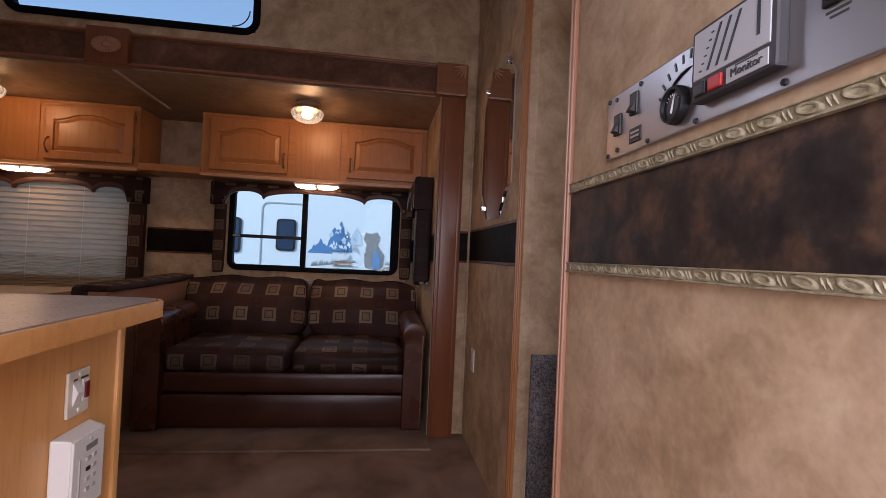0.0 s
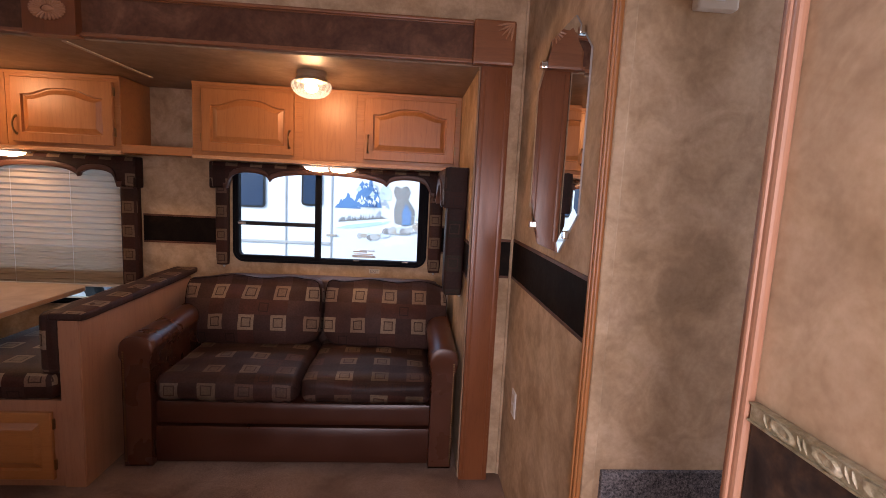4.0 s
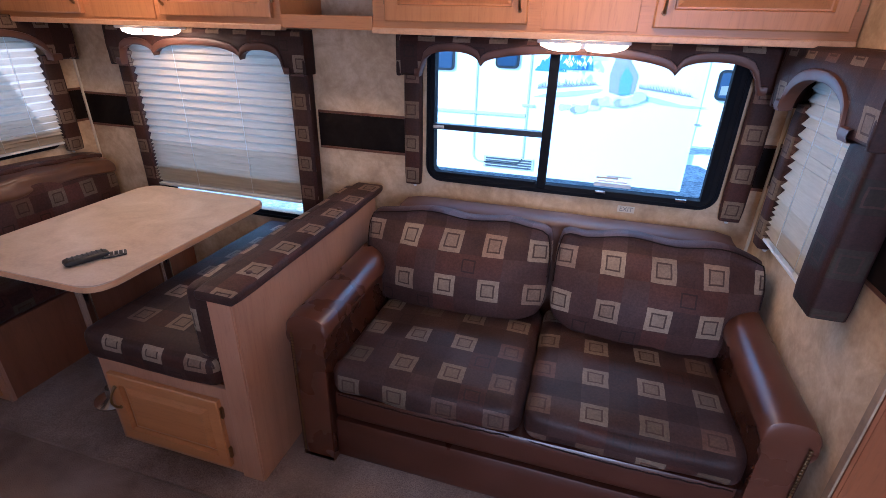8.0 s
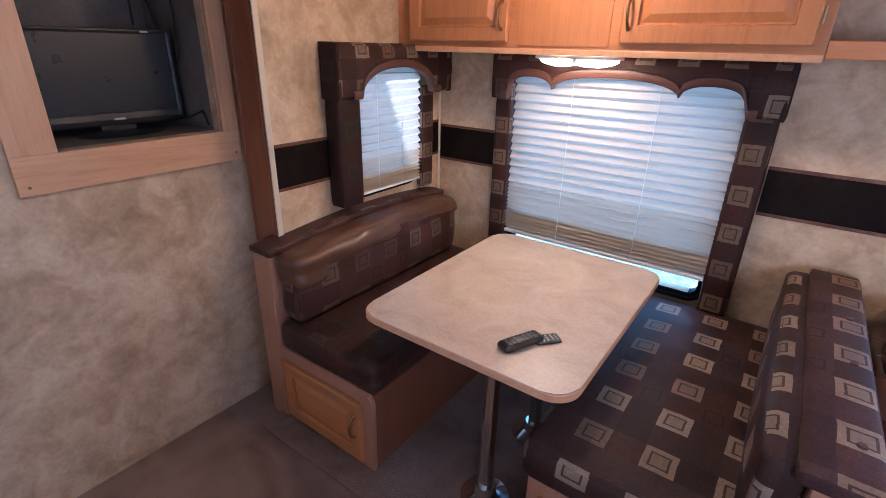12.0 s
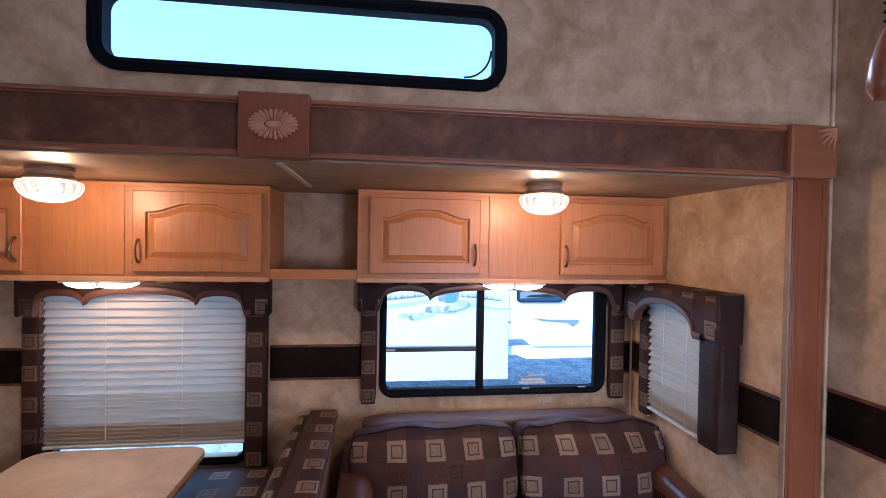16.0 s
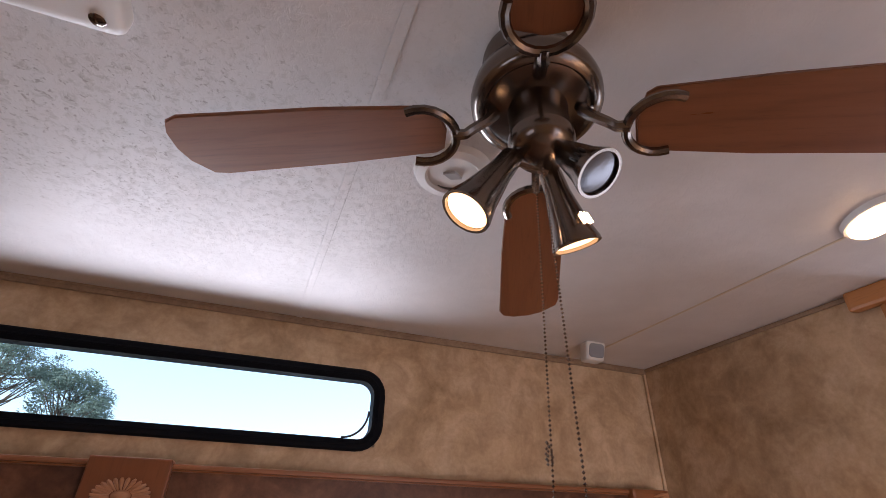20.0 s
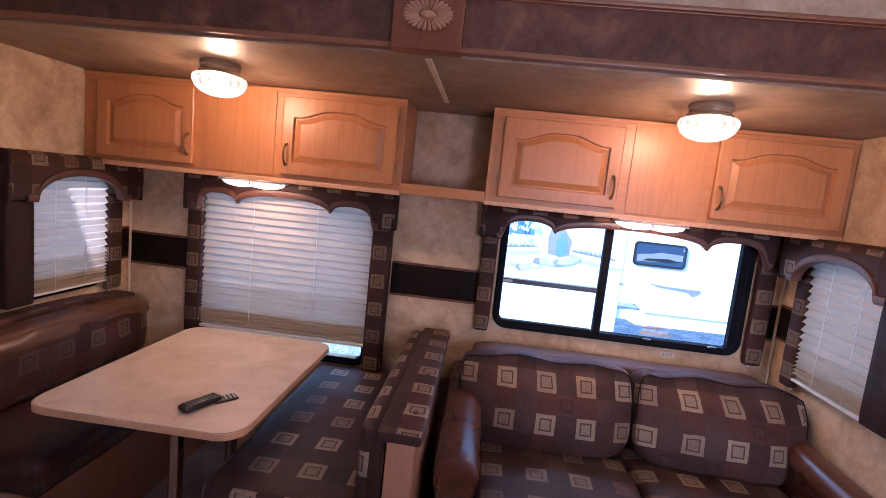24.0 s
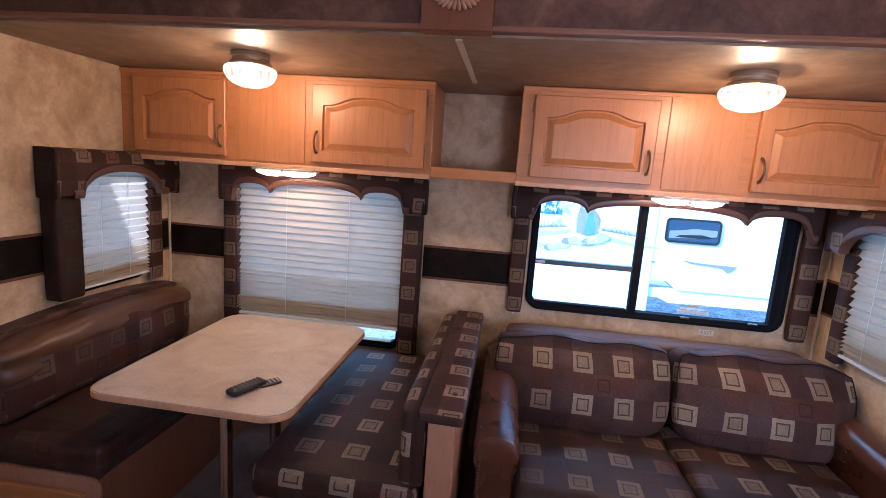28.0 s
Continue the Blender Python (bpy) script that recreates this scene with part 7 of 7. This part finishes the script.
def boulders(x0, x1, z0, z1, h, n, seed, y, mats):
    """A slanting heap of angular stones."""
    rnd = random.Random(seed)
    for k in range(n):
        f = k / (n - 1)
        cx, cz = x0 + (x1 - x0) * f + rnd.uniform(-0.03, 0.03), z0 + (z1 - z0) * f + rnd.uniform(-0.25, 0.25) * h
        w, g = rnd.uniform(0.05, 0.12), h * rnd.uniform(0.25, 0.55)
        pts = [(cx + w * math.cos(a) * rnd.uniform(0.7, 1.1), cz + g * math.sin(a) * rnd.uniform(0.6, 1.1)) for a in [2 * math.pi * j / 7 + 0.3 for j in range(7)]]
        decal(ta, pts, y - 0.0015 * k, mats[k % len(mats)], "rock_decal")


TR_DUST = flat_fine("decal_dusty_grey", (0.48, 0.47, 0.46), 0.4, 0, 80, 0.4, 0.0)
TR_MIST = flat_fine("decal_pale_teal", (0.45, 0.60, 0.62), 0.4, 0, 80, 0.3, 0.0)
decal(ta, spikes(-0.60, 0.20, 0.73, 0.09, 0.11, 46, 5), YA, TR_GREY, "tree_line_decal", "grey-green tree line decal")
decal(ta, spikes(0.62, 1.30, 0.80, -0.07, 0.10, 38, 6), YA, TR_GREY, "tree_line_decal", "grey-green tree line decal")
decal(ta, [(-0.64, 0.63), (-0.45, 0.685), (-0.1, 0.735), (0.22, 0.775), (0.16, 0.73), (-0.1, 0.675), (-0.35, 0.64)], YA, TR_MIST, "lake_decal", "pale teal water decal")
decal(ta, [(0.62, 0.74), (0.85, 0.70), (1.15, 0.64), (1.44, 0.63), (1.25, 0.605), (0.9, 0.63), (0.66, 0.68)], YA, TR_MIST, "lake_decal", "pale teal water decal")
boulders(-0.24, 0.62, 0.49, 0.68, 0.13, 17, 8, YA, (TR_DUST, TR_TAN, TR_PALE, TR_GREY, TR_DUST))
decal(ta, [(0.28, 0.74), (0.26, 0.95), (0.30, 1.12), (0.24, 1.22), (0.28, 1.33), (0.36, 1.30), (0.46, 1.34), (0.52, 1.24), (0.48, 1.12), (0.60, 0.95), (0.58, 0.74), (0.44, 0.70)], YA, TR_GREY, "animal_decal", "plain grey shape on the decal")
decal(ta, [(0.40, 0.72), (0.39, 0.92), (0.45, 1.06), (0.54, 0.92), (0.53, 0.72)], YA - 0.005, TR_BLUE, "animal_decal")

wv = side_window(ta, 1.47, 2.19, 0.72, 1.06, YA)
# The reflection in this pane is drawn as flat coloured shapes.
part("painted_reflection", prism([(a, YA - 0.027, b) for a, b in ((1.52, 0.78), (1.52, 0.88), (1.70, 0.90), (1.84, 0.93), (2.14, 0.92), (2.14, 0.84), (1.9, 0.80))], (0, -0.002, 0)), TR_GREY, wv, "grey painted reflection band")
part("painted_reflection", prism([(a, YA - 0.0295, b) for a, b in ((1.60, 0.80), (1.66, 0.83), (1.95, 0.85), (2.10, 0.82), (1.95, 0.80))], (0, -0.002, 0)), BLACK, wv, "dark painted reflection streak")
decal(ta, [(1.72, 0.485), (1.95, 0.46), (2.2, 0.455), (2.47, 0.45), (2.42, 0.40), (2.35, 0.35), (2.28, 0.41), (2.05, 0.43), (1.88, 0.44)], YA, TR_GREY, "stripe_decal", "dark sweeping stripe")
decal(ta, [(1.33, 0.43), (1.40, 0.435), (1.39, 0.415), (1.34, 0.41)], YA, TR_GREY, "mark_decal")
for k in range(4):
    x, z = -0.40 + 0.09 * random.random() * 4, 1.0 + 0.35 * random.random()
    decal(ta, [(x, z), (x + 0.05, z + 0.07), (x + 0.09, z + 0.02), (x + 0.05, z - 0.02)], YA - 0.115 - 0.0045 * k, TR_BLUE if k % 2 else TR_PALE, "snow_decal")


def pine(x, y, top, half, deep, seed):
    """A broad-crowned pine: a bare leaning trunk, limbs fanning up into a domed crown of many fine needle tufts."""
    rnd = random.Random(seed)
    th = thing("pine_tree", (x, y, -1.05), "tall pine tree with a broad domed crown behind the lot", "tree", "pine trees")
    bm = bmesh.new()
    base = top - deep
    pts = [(x + 0.25 * math.sin(0.7 * k + seed), y, -1.05 + (base + 1.05 + 0.35 * deep) * k / 8) for k in range(9)]
    add_tube(bm, pts, [0.36 * (1 - 0.75 * k / 8) for k in range(9)], 8)
    tips = []
    for k in range(44):
        f = rnd.random()
        root = Vector(pts[5]).lerp(Vector(pts[8]), f)
        a, e = rnd.random() * 2 * math.pi, rnd.random()
        reach = half * math.sqrt(1 - (0.95 * e) ** 2) * rnd.uniform(0.65, 1.05)
        tip = Vector((x + reach * math.cos(a), y + reach * math.sin(a), base + deep * (0.10 + 0.90 * e) * rnd.uniform(0.85, 1.0)))
        mid = root.lerp(tip, 0.5) + Vector((rnd.uniform(-0.3, 0.3), rnd.uniform(-0.3, 0.3), -0.06 * reach))
        add_tube(bm, [root, mid, tip], [0.10, 0.06, 0.02], 5)
        for _ in range(3):
            q = mid.lerp(tip, rnd.uniform(0.2, 0.8))
            t2 = q + Vector((rnd.uniform(-1, 1), rnd.uniform(-1, 1), rnd.uniform(0.1, 0.8))) * 0.22 * half
            add_tube(bm, [q, t2], [0.035, 0.012], 4)
            tips.append(t2)
        tips += [tip, tip, mid.lerp(tip, 0.75)]
    part("trunk", bm, BARK, th, "grey-brown trunk and limbs")
    me = bpy.data.meshes.new("crown")
    verts, faces = [], []
    for t in tips:
        for _ in range(40):
            c = t + Vector((rnd.gauss(0, 0.42), rnd.gauss(0, 0.42), rnd.gauss(0.08, 0.22)))
            r = rnd.uniform(0.08, 0.16)
            b = len(verts)
            for _ in range(4):
                verts.append(c + Vector((rnd.uniform(-1, 1), rnd.uniform(-1, 1), rnd.uniform(-0.7, 0.9))) * r)
            faces += [(b, b + 1, b + 2), (b, b + 2, b + 3), (b, b + 3, b + 1), (b + 1, b + 3, b + 2)]
    me.from_pydata(verts, [], faces)
    me.materials.append(NEEDLES)
    cr_ = new("crown", me)
    cr_.parent = th
    cr_.matrix_parent_inverse = Matrix.Translation(-th.location)
    cr_["label"] = "fine blue-green needle tufts"
    cr_["kind"] = "stuff"


pine(-24.2, 60.0, 18.9, 4.9, 6.4, 1)
pine(-18.2, 62.0, 15.2, 4.4, 4.6, 2)
pine(-32.5, 63.0, 16.5, 5.0, 6.0, 3)
